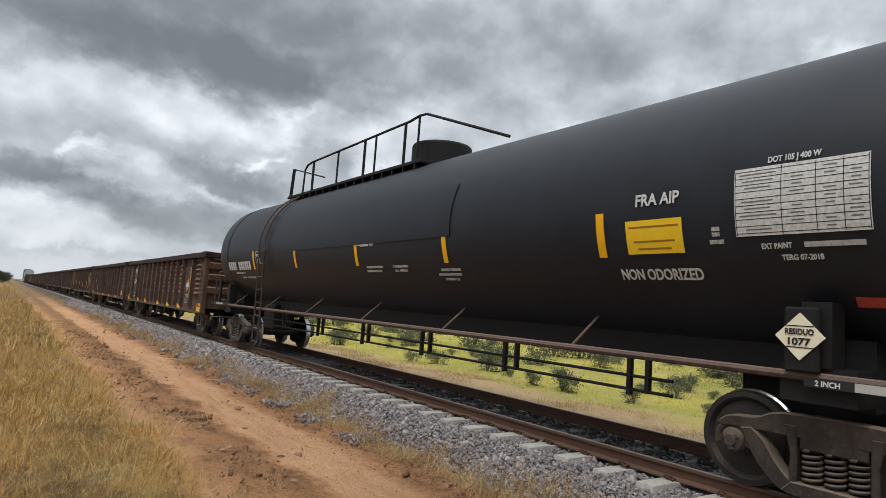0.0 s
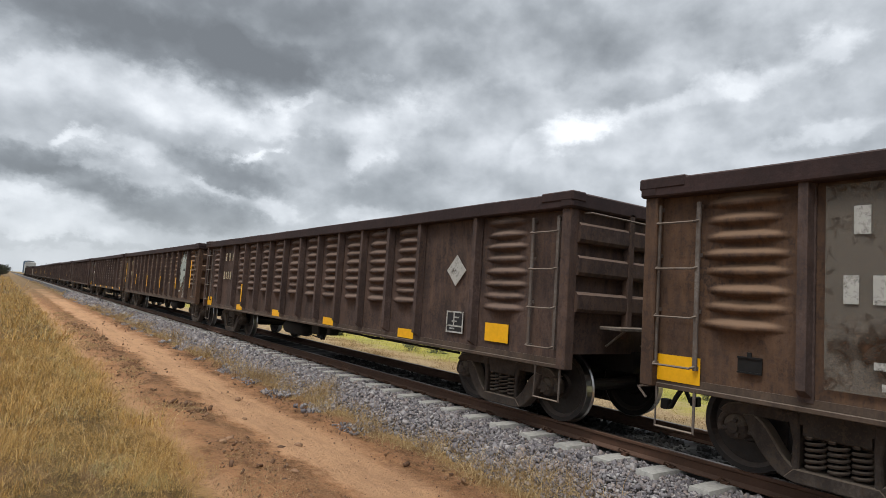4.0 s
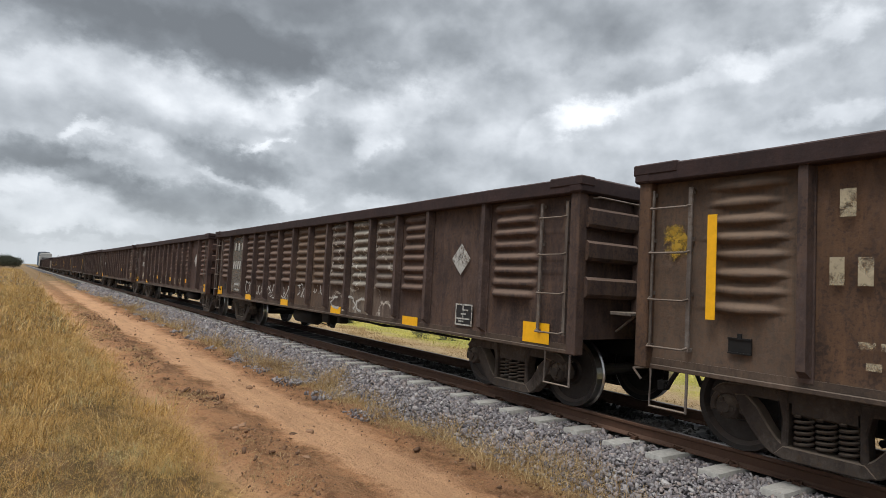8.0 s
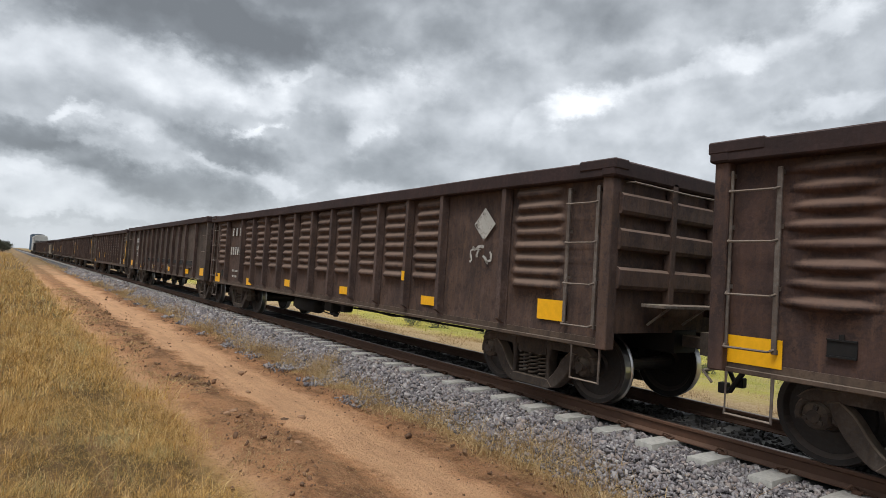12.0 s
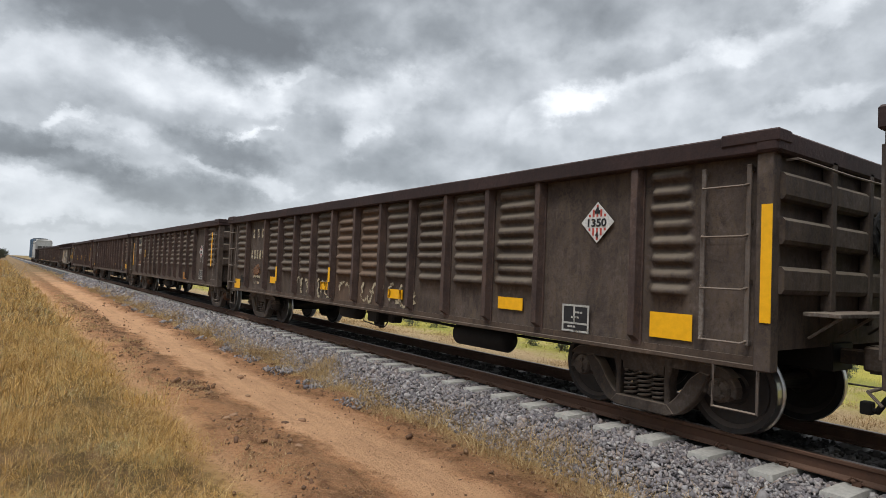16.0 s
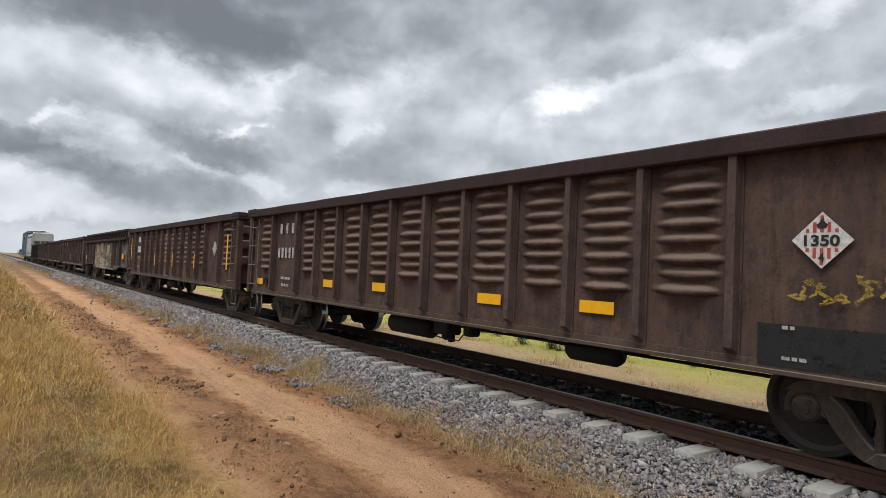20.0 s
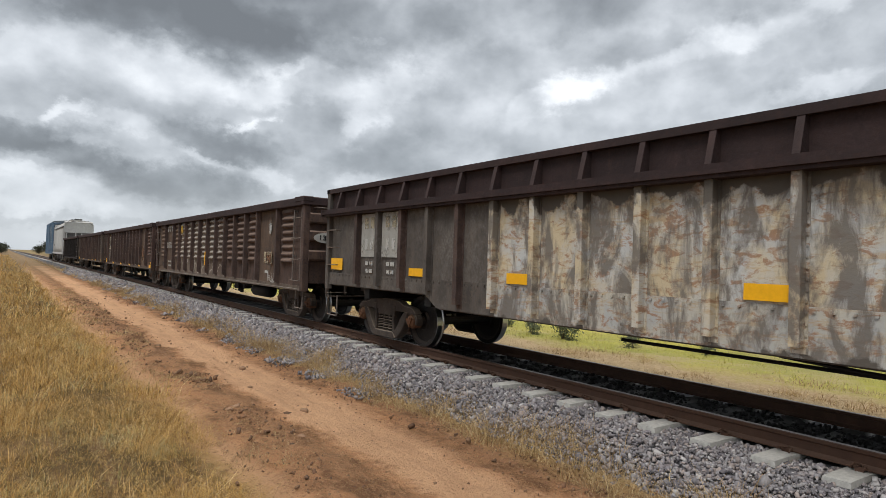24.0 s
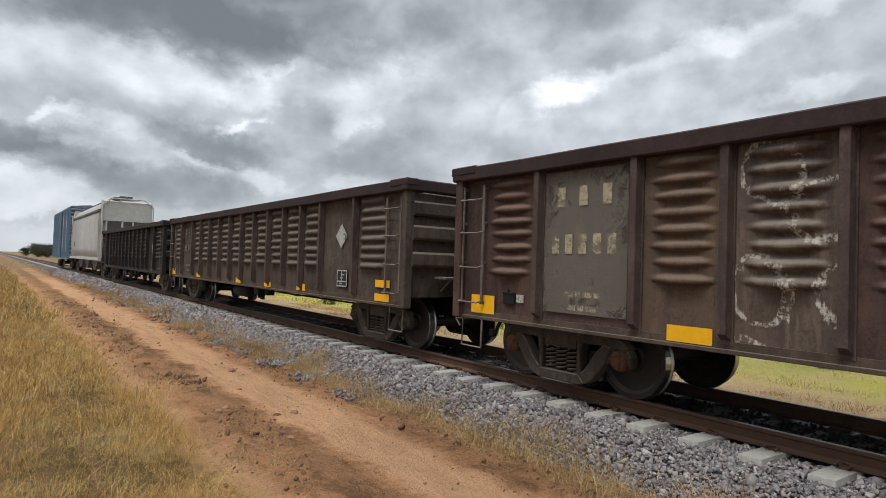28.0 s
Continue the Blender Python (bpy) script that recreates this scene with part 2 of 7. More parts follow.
def plain(name, color, rough=0.6, metal=0.0, vary=0.25, scale=14.0):
    m, tree, bsdf = shader(name)
    at = place(tree)
    n = noise_node(tree, at, scale, 6, 0.65)
    d = tuple(v * (1 - vary) for v in color)
    link(tree, mix_color(tree, ramp(tree, n, [(0.35, (0, 0, 0)), (0.65, (1, 1, 1))]), color, d), bsdf.inputs["Base Color"])
    bsdf.inputs["Roughness"].default_value, bsdf.inputs["Metallic"].default_value = rough, metal
    bsdf.inputs["Specular IOR Level"].default_value = 0.3
    bump(tree, bsdf, n, 0.25, 0.002)
    return m


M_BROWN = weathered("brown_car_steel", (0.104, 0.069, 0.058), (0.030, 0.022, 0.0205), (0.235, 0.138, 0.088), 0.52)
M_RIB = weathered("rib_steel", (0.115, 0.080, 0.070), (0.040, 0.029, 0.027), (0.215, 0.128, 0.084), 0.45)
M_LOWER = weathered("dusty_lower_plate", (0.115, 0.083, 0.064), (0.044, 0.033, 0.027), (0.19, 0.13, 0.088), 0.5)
M_CHORD = weathered("top_chord_steel", (0.052, 0.030, 0.028), (0.025, 0.017, 0.017), (0.10, 0.050, 0.036), 0.35, lit_dust=0.25)
M_TANK = plain("black_tank_paint", (0.013, 0.0155, 0.022), 0.5, 0.0, 0.3, 2.5)
M_GRAB = weathered("worn_grab_iron", (0.20, 0.178, 0.16), (0.075, 0.06, 0.052), (0.26, 0.18, 0.12), 0.4)
M_BLACK = plain("black_running_gear", (0.009, 0.0085, 0.0085), 0.7, 0.0, 0.4)
M_TRUCK = weathered("truck_casting", (0.115, 0.094, 0.080), (0.032, 0.026, 0.023), (0.24, 0.165, 0.105), 0.35, 0.2)
M_WHEEL = weathered("wheel_steel", (0.045, 0.04, 0.037), (0.02, 0.018, 0.018), (0.10, 0.065, 0.045), 0.3, 0.2, 0.55)
M_TREAD = plain("polished_tread", (0.5, 0.5, 0.5), 0.28, 1.0, 0.15)
M_YELLOW = plain("yellow_reflector", (0.82, 0.42, 0.008), 0.45, 0.0, 0.12)
M_WHITE = plain("white_stencil_paint", (0.62, 0.62, 0.6), 0.7, 0.0, 0.35, 30)
M_RAIL = weathered("rail_steel", (0.112, 0.058, 0.036), (0.072, 0.040, 0.028), (0.16, 0.085, 0.050), 0.4, 0.2, lit_dust=0.25)
M_RAILTOP = plain("polished_rail_head", (0.22, 0.17, 0.14), 0.38, 1.0, 0.3)


def shaded_grease(name, color, vary, scale, grime=(0.022, 0.02, 0.019)):
    """Stone or concrete, blackened between the rails by oil, brake grime and painted-in train shade."""
    m, tree, bsdf = shader(name)
    tex = tree.nodes.new("ShaderNodeTexCoord")
    at = place(tree)
    n = noise_node(tree, at, scale, 6, 0.7)
    sep = tree.nodes.new("ShaderNodeSeparateXYZ")
    link(tree, tex.outputs["Object"], sep.inputs[0])
    c = mix_color(tree, ramp(tree, n, [(0.35, (0, 0, 0)), (0.65, (1, 1, 1))]), color, tuple(v * (1 - vary) for v in color))
    # shade under the train goes into the colour here, along with oil grime
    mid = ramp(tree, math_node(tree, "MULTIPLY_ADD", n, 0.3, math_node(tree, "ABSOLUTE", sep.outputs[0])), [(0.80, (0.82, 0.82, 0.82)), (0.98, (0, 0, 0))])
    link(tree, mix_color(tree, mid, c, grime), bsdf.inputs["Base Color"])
    bsdf.inputs["Roughness"].default_value = 0.9
    bump(tree, bsdf, n, 0.4, 0.006)
    return m


M_CONCRETE = shaded_grease("concrete_tie", (0.50, 0.48, 0.44), 0.28, 20)
M_BALLASTBED = shaded_grease("ballast_bed", (0.10, 0.095, 0.098), 0.6, 16)


# ---- mesh helpers ----
def mesh_from(name, verts, faces, materials, smooth=False):
    me = bpy.data.meshes.new(name)
    me.from_pydata(verts, [], faces)
    for m in materials:
        me.materials.append(m)
    if smooth:
        me.shade_smooth()
    me.update()
    return me


def part(name, bm, material, parent, label="", smooth=False):
    """Link a bmesh as one mesh object under a thing or a part."""
    me = bpy.data.meshes.new(name)
    bmesh.ops.recalc_face_normals(bm, faces=bm.faces)
    bm.to_mesh(me)
    bm.free()
    for m in material if isinstance(material, (list, tuple)) else [material]:
        me.materials.append(m)
    if smooth:
        me.shade_smooth()
    ob = new(name, me)
    ob.parent = parent
    if label:
        ob["label"] = label
    return ob


def again(ob, m, parent=None):
    """Another object on the same mesh."""
    o = new(ob.name.split(".")[0], ob.data)
    o.parent = parent or ob.parent
    o.matrix_basis = m
    if "label" in ob:
        o["label"] = ob["label"]
    return o


def thing(name, m, label, category, group="", kind=""):
    ob = new(name)
    ob.empty_display_size = 0.3
    ob.matrix_world = m
    return tagged(ob, label, category, group, kind)


def box(bm, x0, x1, y0, y1, z0, z1, bevel=0.0, mat=0):
    v = [bm.verts.new((x, y, z)) for z in (z0, z1) for y in (y0, y1) for x in (x0, x1)]
    fs = [bm.faces.new([v[i] for i in q]) for q in ((0, 2, 3, 1), (4, 5, 7, 6), (0, 1, 5, 4), (2, 6, 7, 3), (0, 4, 6, 2), (1, 3, 7, 5))]
    for f in fs:
        f.material_index = mat
    if bevel:
        es = list({e for f in fs for e in f.edges})
        r = bmesh.ops.bevel(bm, geom=es, offset=bevel, segments=1, affect="EDGES")
        for f in r["faces"]:
            f.material_index = mat
    return fs


def tube(bm, points, radius, sides=6, closed=False):
    """A round bar along points."""
    pts = [Vector(p) for p in points]
    rings = []
    n = len(pts)
    for i, p in enumerate(pts):
        a = pts[i - 1] if i or closed else p
        b = pts[(i + 1) % n] if i < n - 1 or closed else p
        t = (b - a).normalized()
        side = t.cross(Vector((0, 0, 1)))
        if side.length < 0.2:
            side = t.cross(Vector((0, 1, 0)))
        side.normalize()
        up = side.cross(t)
        rings.append([bm.verts.new(p + radius * (math.cos(2 * math.pi * k / sides) * side + math.sin(2 * math.pi * k / sides) * up)) for k in range(sides)])
    for i in range(n if closed else n - 1):
        r, q = rings[i], rings[(i + 1) % n]
        for k in range(sides):
            bm.faces.new((r[k], r[(k + 1) % sides], q[(k + 1) % sides], q[k]))
    if not closed:
        bm.faces.new(rings[0][::-1])
        bm.faces.new(rings[-1])


def lathe(bm, profile, axis="x", sides=32, mats=None, origin=(0, 0, 0), caps=False):
    """Turn (along, radius) pairs about an axis."""
    rings = []
    for a, r in profile:
        ring = []
        for k in range(sides):
            c, s = math.cos(2 * math.pi * k / sides), math.sin(2 * math.pi * k / sides)
            p = {"x": (a, r * c, r * s), "y": (r * c, a, r * s), "z": (r * c, r * s, a)}[axis]
            ring.append(bm.verts.new(Vector(p) + Vector(origin)))
        rings.append(ring)
    for i in range(len(rings) - 1):
        for k in range(sides):
            f = bm.faces.new((rings[i][k], rings[i][(k + 1) % sides], rings[i + 1][(k + 1) % sides], rings[i + 1][k]))
            f.material_index = mats[i] if mats else 0
    if caps:
        bm.faces.new(rings[0])
        bm.faces.new(rings[-1])


def prism(bm, outline, x0, x1, mat=0):
    """Extrude a (y, z) outline along x."""
    a = [bm.verts.new((x0, y, z)) for y, z in outline]
    b = [bm.verts.new((x1, y, z)) for y, z in outline]
    n = len(outline)
    fs = [bm.faces.new(a), bm.faces.new(b[::-1])]
    fs += [bm.faces.new((a[i], b[i], b[(i + 1) % n], a[(i + 1) % n])) for i in range(n)]
    for f in fs:
        f.material_index = mat


# ---- ground ----
TRACK_FROM, TRACK_TO = -60.0, 900.0


def ground_height(x, y):
    pts = ((-3000, -0.3), (-40, -0.3), (-9, -0.38), (-6.2, -0.42), (-5.3, -0.5), (-5.0, -0.55), (-4.6, -0.51), (-4.25, -0.50), (-4.0, -0.55), (-3.2, -0.57), (-2.6, -0.52), (-2.2, -0.5), (2.4, -0.5), (5, -0.62), (14, -0.9), (60, -0.9), (3000, -0.5))
    xs = x
    for (a, za), (b, zb) in zip(pts, pts[1:]):
        if xs <= b:
            return za + (zb - za) * max(0.0, (xs - a) / (b - a))
    return -0.5


def build_ground():
    xs = [-3000, -1200, -500, -200, -90, -45, -25, -16] + list(np.arange(-12, -5.6, 0.2)) + list(np.arange(-5.6, -2.2, 0.08)) + list(np.arange(-2.2, 3, 0.3)) + list(np.arange(3, 20, 0.7)) + [24, 32, 45, 70, 120, 250, 600, 1500, 3000]
    ys = [-3000, -900, -300, -100, -40, -15, -5] + list(np.arange(0, 14, 0.1)) + list(np.arange(14, 40, 0.4)) + list(np.arange(40, 120, 2.5)) + [130, 150, 180, 220, 280, 380, 550, 900, 1500, 3000]
    verts = []
    for y in ys:
        for x in xs:
            near = 1.0 if -13 < x < 22 else 0.0
            bumps = 0.05 * noise.noise((x * 0.9, y * 0.5, 0)) + 0.025 * noise.noise((x * 3, y * 3, 5)) + (0.028 * noise.noise((x * 7, y * 5, 2)) + 0.014 * noise.noise((x * 16, y * 12, 4)) if -6 < x < -2.3 else 0)
            verts.append((x, y, ground_height(x, y) + near * bumps))
    w = len(xs)
    faces = [(j * w + i, j * w + i + 1, (j + 1) * w + i + 1, (j + 1) * w + i) for j in range(len(ys) - 1) for i in range(w - 1)]
    m, tree, bsdf = shader("dry_ground")
    at = place(tree, False)
    sep = tree.nodes.new("ShaderNodeSeparateXYZ")
    link(tree, at, sep.inputs[0])
    wob = noise_node(tree, at, 0.7, 5, 0.6)
    fine = noise_node(tree, at, 7, 8, 0.7)
    tiny = noise_node(tree, at, 45, 6, 0.75)
    long = noise_node(tree, mapping(tree, at, scale=(4.0, 0.5, 1)), 1.2, 6, 0.6)
    # across the dirt road: 0 at x = -6.5, 1 at x = -1.5
    e = math_node(tree, "ADD", sep.outputs[0], math_node(tree, "MULTIPLY_ADD", wob, 0.9, -0.45))
    e = math_node(tree, "ADD", e, math_node(tree, "MULTIPLY_ADD", fine, 0.6, -0.3))
    e = math_node(tree, "MULTIPLY", math_node(tree, "ADD", e, 6.5), 0.2)
    litter = noise_node(tree, at, 22, 5, 0.65)
    clots = noise_node(tree, mapping(tree, at, (4, 7, 0), scale=(1.5, 0.8, 1)), 1.9, 7, 0.66, 0.4)
    # ground under the bank: litter colour darkened for the shade between blades
    sand, soil, dark, straw, pale, shaded_root = (0.64, 0.37, 0.205), (0.46, 0.23, 0.112), (0.165, 0.083, 0.042), (0.42, 0.25, 0.105), (0.46, 0.33, 0.16), (0.115, 0.075, 0.03)
    road = ramp(tree, e, [(0.0, shaded_root), (0.19, shaded_root), (0.25, straw), (0.30, (0.58, 0.33, 0.175)), (0.36, soil), (0.46, (0.33, 0.17, 0.085)), (0.50, soil), (0.545, sand), (0.68, sand), (0.745, soil), (0.80, (0.33, 0.17, 0.09)), (0.85, straw), (0.92, pale)])
    # broken dark soil and litter beside the smooth ruts
    band = ramp(tree, e, [(0.30, (0, 0, 0)), (0.38, (1, 1, 1)), (0.49, (1, 1, 1)), (0.54, (0.12, 0.12, 0.12)), (0.70, (0.12, 0.12, 0.12)), (0.76, (1, 1, 1)), (0.83, (0.9, 0.9, 0.9)), (0.88, (0, 0, 0))])
    road = mix_color(tree, mix_color(tree, 1.0, band, ramp(tree, clots, [(0.46, (0, 0, 0)), (0.60, (0.9, 0.9, 0.9))]), "MULTIPLY"), road, dark)
    rut = ramp(tree, e, [(0.26, (0.8, 0.8, 0.8)), (0.49, (1, 1, 1)), (0.55, (0.3, 0.3, 0.3)), (0.68, (0.3, 0.3, 0.3)), (0.75, (1, 1, 1))])
    road = mix_color(tree, ramp(tree, long, [(0.48, (0, 0, 0)), (0.66, (0.4, 0.4, 0.4))]), road, (0.36, 0.195, 0.105))
    road = mix_color(tree, mix_color(tree, 1.0, rut, ramp(tree, litter, [(0.55, (0, 0, 0)), (0.65, (0.75, 0.75, 0.75))]), "MULTIPLY"), road, (0.18, 0.10, 0.055))
    road = mix_color(tree, mix_color(tree, 1.0, rut, ramp(tree, tiny, [(0.55, (0, 0, 0)), (0.68, (0.8, 0.8, 0.8))]), "MULTIPLY"), road, (0.52, 0.37, 0.19))
    road = mix_color(tree, ramp(tree, fine, [(0.56, (0, 0, 0)), (0.78, (0.5, 0.5, 0.5))]), road, (0.54, 0.305, 0.165))
    patch = noise_node(tree, at, 0.22, 6, 0.6)
    green = mix_color(tree, ramp(tree, patch, [(0.40, (0, 0, 0)), (0.62, (1, 1, 1))]), (0.48, 0.42, 0.085), (0.30, 0.30, 0.065))
    green = mix_color(tree, ramp(tree, fine, [(0.45, (0, 0, 0)), (0.72, (0.7, 0.7, 0.7))]), green, (0.40, 0.34, 0.13))
    green = mix_color(tree, ramp(tree, noise_node(tree, at, 0.5, 6, 0.65), [(0.52, (0, 0, 0)), (0.66, (0.85, 0.85, 0.85))]), green, (0.46, 0.36, 0.18))
    verge = mix_color(tree, ramp(tree, fine, [(0.4, (0, 0, 0)), (0.75, (1, 1, 1))]), (0.52, 0.38, 0.22), (0.36, 0.24, 0.12))
    verge = mix_color(tree, ramp(tree, litter, [(0.5, (0, 0, 0)), (0.7, (0.7, 0.7, 0.7))]), verge, (0.25, 0.16, 0.085))
    x2 = math_node(tree, "ADD", sep.outputs[0], math_node(tree, "MULTIPLY_ADD", wob, 3.0, -1.5))
    x2 = math_node(tree, "ADD", x2, math_node(tree, "MULTIPLY_ADD", fine, 2.0, -1.0))
    c = mix_color(tree, ramp(tree, math_node(tree, "ADD", sep.outputs[0], -1.0), [(0, (0, 0, 0)), (1, (1, 1, 1))]), road, verge)
    c = mix_color(tree, ramp(tree, math_node(tree, "MULTIPLY", math_node(tree, "ADD", x2, -4.9), 0.6), [(0, (0, 0, 0)), (1, (1, 1, 1))]), c, green)
    # far off the plain is scrub and dry red earth
    gone = ramp(tree, math_node(tree, "MULTIPLY_ADD", sep.outputs[1], 0.01, math_node(tree, "MULTIPLY_ADD", patch, 0.8, -0.4)), [(0.45, (0, 0, 0)), (1.0, (0.9, 0.9, 0.9))])
    c = mix_color(tree, gone, c, (0.21, 0.145, 0.08))
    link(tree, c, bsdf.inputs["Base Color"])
    bsdf.inputs["Roughness"].default_value = 0.95
    bsdf.inputs["Specular IOR Level"].default_value = 0.1
    bump(tree, bsdf, math_node(tree, "ADD", math_node(tree, "MULTIPLY_ADD", tiny, 0.35, litter), math_node(tree, "ADD", fine, long)), 1.0, 0.07)
    ob = new("ground", mesh_from("ground", verts, faces, [m], True))
    tagged(ob, "dry grassland with a rutted red dirt track", "ground", kind="structure")


build_ground()


# ---- track ----
def build_ballast():
    prof = [(-2.4, -0.64), (-2.1, -0.515), (-1.62, -0.272), (-1.3, -0.225), (-0.72, -0.225), (-0.6, -0.195), (0.6, -0.195), (0.72, -0.225), (1.3, -0.225), (1.65, -0.262), (2.3, -0.47), (2.75, -0.62)]
    ys = list(np.arange(TRACK_FROM, 60, 1.0)) + list(np.arange(60, TRACK_TO, 20))
    verts = [(x, y, z) for y in ys for x, z in prof]
    w = len(prof)
    faces = [(j * w + i, j * w + i + 1, (j + 1) * w + i + 1, (j + 1) * w + i) for j in range(len(ys) - 1) for i in range(w - 1)]
    ob = new("ballast_bed", mesh_from("ballast_bed", verts, faces, [M_BALLASTBED], True))
    tagged(ob, "grey crushed stone ballast under the track", "ballast", kind="structure")


build_ballast()


def build_rails():
    h = [(0.036, -0.008), (0.036, -0.036), (0.011, -0.05), (0.009, -0.13), (0.03, -0.145), (0.07, -0.157), (0.07, -0.168)]
    outline = [(-0.028, 0), (0.028, 0)] + h + [(-x, z) for x, z in reversed(h)]
    for side in (-1, 1):
        bm = bmesh.new()
        a = [bm.verts.new((x, TRACK_FROM, z)) for x, z in outline]
        b = [bm.verts.new((x, TRACK_TO, z)) for x, z in outline]
        n = len(outline)
        for i in range(n):
            f = bm.faces.new((a[i], a[(i + 1) % n], b[(i + 1) % n], b[i]))
            f.material_index = 1 if i in (0,) else 0
        bm.faces.new(a)
        bm.faces.new(b[::-1])
        ob = part("rail", bm, [M_RAIL, M_RAILTOP], None)
        ob.location.x = side * (0.7175 + 0.036)
        tagged(ob, "rusty steel rail with a polished running surface", "rail", "rails of the track", "structure")


build_rails()


def tie_mesh(bm, y=0.0):
    top, low, x = 0.105, 0.145, 1.28
    v = []
    for xx, w, z in ((-x, low, -0.38), (-x, top, -0.17), (-x + 0.28, top, -0.17), (-0.5, top, -0.185), (0.5, top, -0.185), (x - 0.28, top, -0.17), (x, top, -0.17), (x, low, -0.38)):
        v.append((bm.verts.new((xx, y - w, z)), bm.verts.new((xx, y + w, z))))
    for p, q in zip(v, v[1:]):
        bm.faces.new((p[0], p[1], q[1], q[0]))
    bm.faces.new([p[0] for p in v])
    bm.faces.new([p[1] for p in reversed(v)])


def build_ties():
    first = thing("track_ties", pose(0, 0, 0), "pale grey concrete ties bedded in ballast", "tie", kind="structure")
    bm = bmesh.new()
    tie_mesh(bm)
    one = part("tie", bm, M_CONCRETE, first)
    one.location = (0, 2.80 - 0.6096 * 4, 0)
    for k in range(-3, 290):
        again(one, pose(random.gauss(0, 0.012), 2.80 + 0.6096 * k, random.gauss(0, 0.004), 0, 0, random.gauss(0, 0.5)))
    # spring clips on the rail foot
    bm = bmesh.new()
    tube(bm, [(-0.02, -0.06, 0.0), (0.05, -0.055, 0.015), (0.075, -0.02, 0.05), (0.03, 0.0, 0.035), (-0.03, 0.01, 0.01), (0.0, 0.045, 0.02), (0.05, 0.05, 0.0)], 0.011, 5)
    box(bm, -0.045, 0.02, -0.035, 0.035, -0.03, 0.014)
    clip = part("rail_clip", bm, M_RAIL, first, "rusty spring clip")
    clip.matrix_basis = pose(-0.845, 2.80 - 0.6096 * 4, -0.155, 0, 0, 180)
    for k in range(-3, 70):
        again(clip, pose(-0.845, 2.80 + 0.6096 * k, -0.155, random.gauss(0, 4), random.gauss(0, 5), 180 + random.gauss(0, 6)))
    bm = bmesh.new()
    for k in list(range(-100, -4)) + list(range(290, 900)):
        tie_mesh(bm, 2.80 + 0.6096 * k)
    tagged(part("tie_row", bm, M_CONCRETE, first), kind="stuff")


build_ties()


# ---- train: helpers ----
CARS = []      # car, place along the track at the start
AXLES = []     # keyed axles: object, place on its car
CACHE = {}


def shared(key, name, make, material, parent, m=None, label="", smooth=False):
    """A part whose mesh is built once and used again for alike parts."""
    if key not in CACHE:
        bm = bmesh.new()
        make(bm)
        bmesh.ops.recalc_face_normals(bm, faces=bm.faces)
        me = bpy.data.meshes.new(name)
        bm.to_mesh(me)
        bm.free()
        for mm in material if isinstance(material, (list, tuple)) else [material]:
            me.materials.append(mm)
        if smooth:
            me.shade_smooth()
        CACHE[key] = me
    ob = new(name, CACHE[key])
    ob.parent = parent
    if m is not None:
        ob.matrix_basis = m
    if not isinstance(material, (list, tuple)) and CACHE[key].materials[0] != material:
        ob.material_slots[0].link = "OBJECT"
        ob.material_slots[0].material = material
    if label:
        ob["label"] = label
    return ob


def text_mesh(body, height, width=0.0, depth=0.004):
    """Flat lettering: x along the line from its middle, y up from the foot of the letters."""
    cu = bpy.data.curves.new("lettering", "FONT")
    cu.body, cu.size, cu.extrude, cu.resolution_u = body, height * 1.38, depth / 2, 3
    cu.offset = height * 0.035
    ob = new("lettering", cu)
    bpy.context.view_layer.update()
    me = bpy.data.meshes.new_from_object(ob.evaluated_get(bpy.context.evaluated_depsgraph_get()))
    bpy.data.objects.remove(ob)
    bpy.data.curves.remove(cu)
    xs = [v.co.x for v in me.vertices]
    mid, span = (min(xs) + max(xs)) / 2, max(xs) - min(xs)
    k = width / span if width else 1.0
    for v in me.vertices:
        v.co.x = (v.co.x - mid) * k
    return me


SIDE = Matrix(((0, 0, -1, 0), (-1, 0, 0, 0), (0, 1, 0, 0), (0, 0, 0, 1)))     # a flat sheet turned to face the dirt road


def on_side(x, y, z):
    return Matrix.Translation((x, y, z)) @ SIDE


def plate(parent, name, x, y0, y1, z0, z1, material, label="", thick=0.006):
    bm = bmesh.new()
    box(bm, x - thick, x, y0, y1, z0, z1)
    return part(name, bm, material, parent, label)


def lettering(parent, body, x, y, z, height, width, material, name="lettering", label=""):
    me = text_mesh(body, height, width)
    me.materials.append(material)
    ob = new(name, me)
    ob.parent = parent
    ob.matrix_basis = on_side(x, y, z)
    if label:
        ob["label"] = label
    return ob


def bars(parent, x, y, z, height, widths, material, gap=0.25, name="stencil_bar"):
    """Worn stencilling as one plain bar for each character, centred on y."""
    total = sum(widths) * height + gap * height * (len(widths) - 1)
    at = total / 2
    for w in widths:
        bm = bmesh.new()
        box(bm, x - 0.005, x, y + at - w * height, y + at, z, z + height)
        part(name, bm, material, parent)
        at -= (w + gap) * height


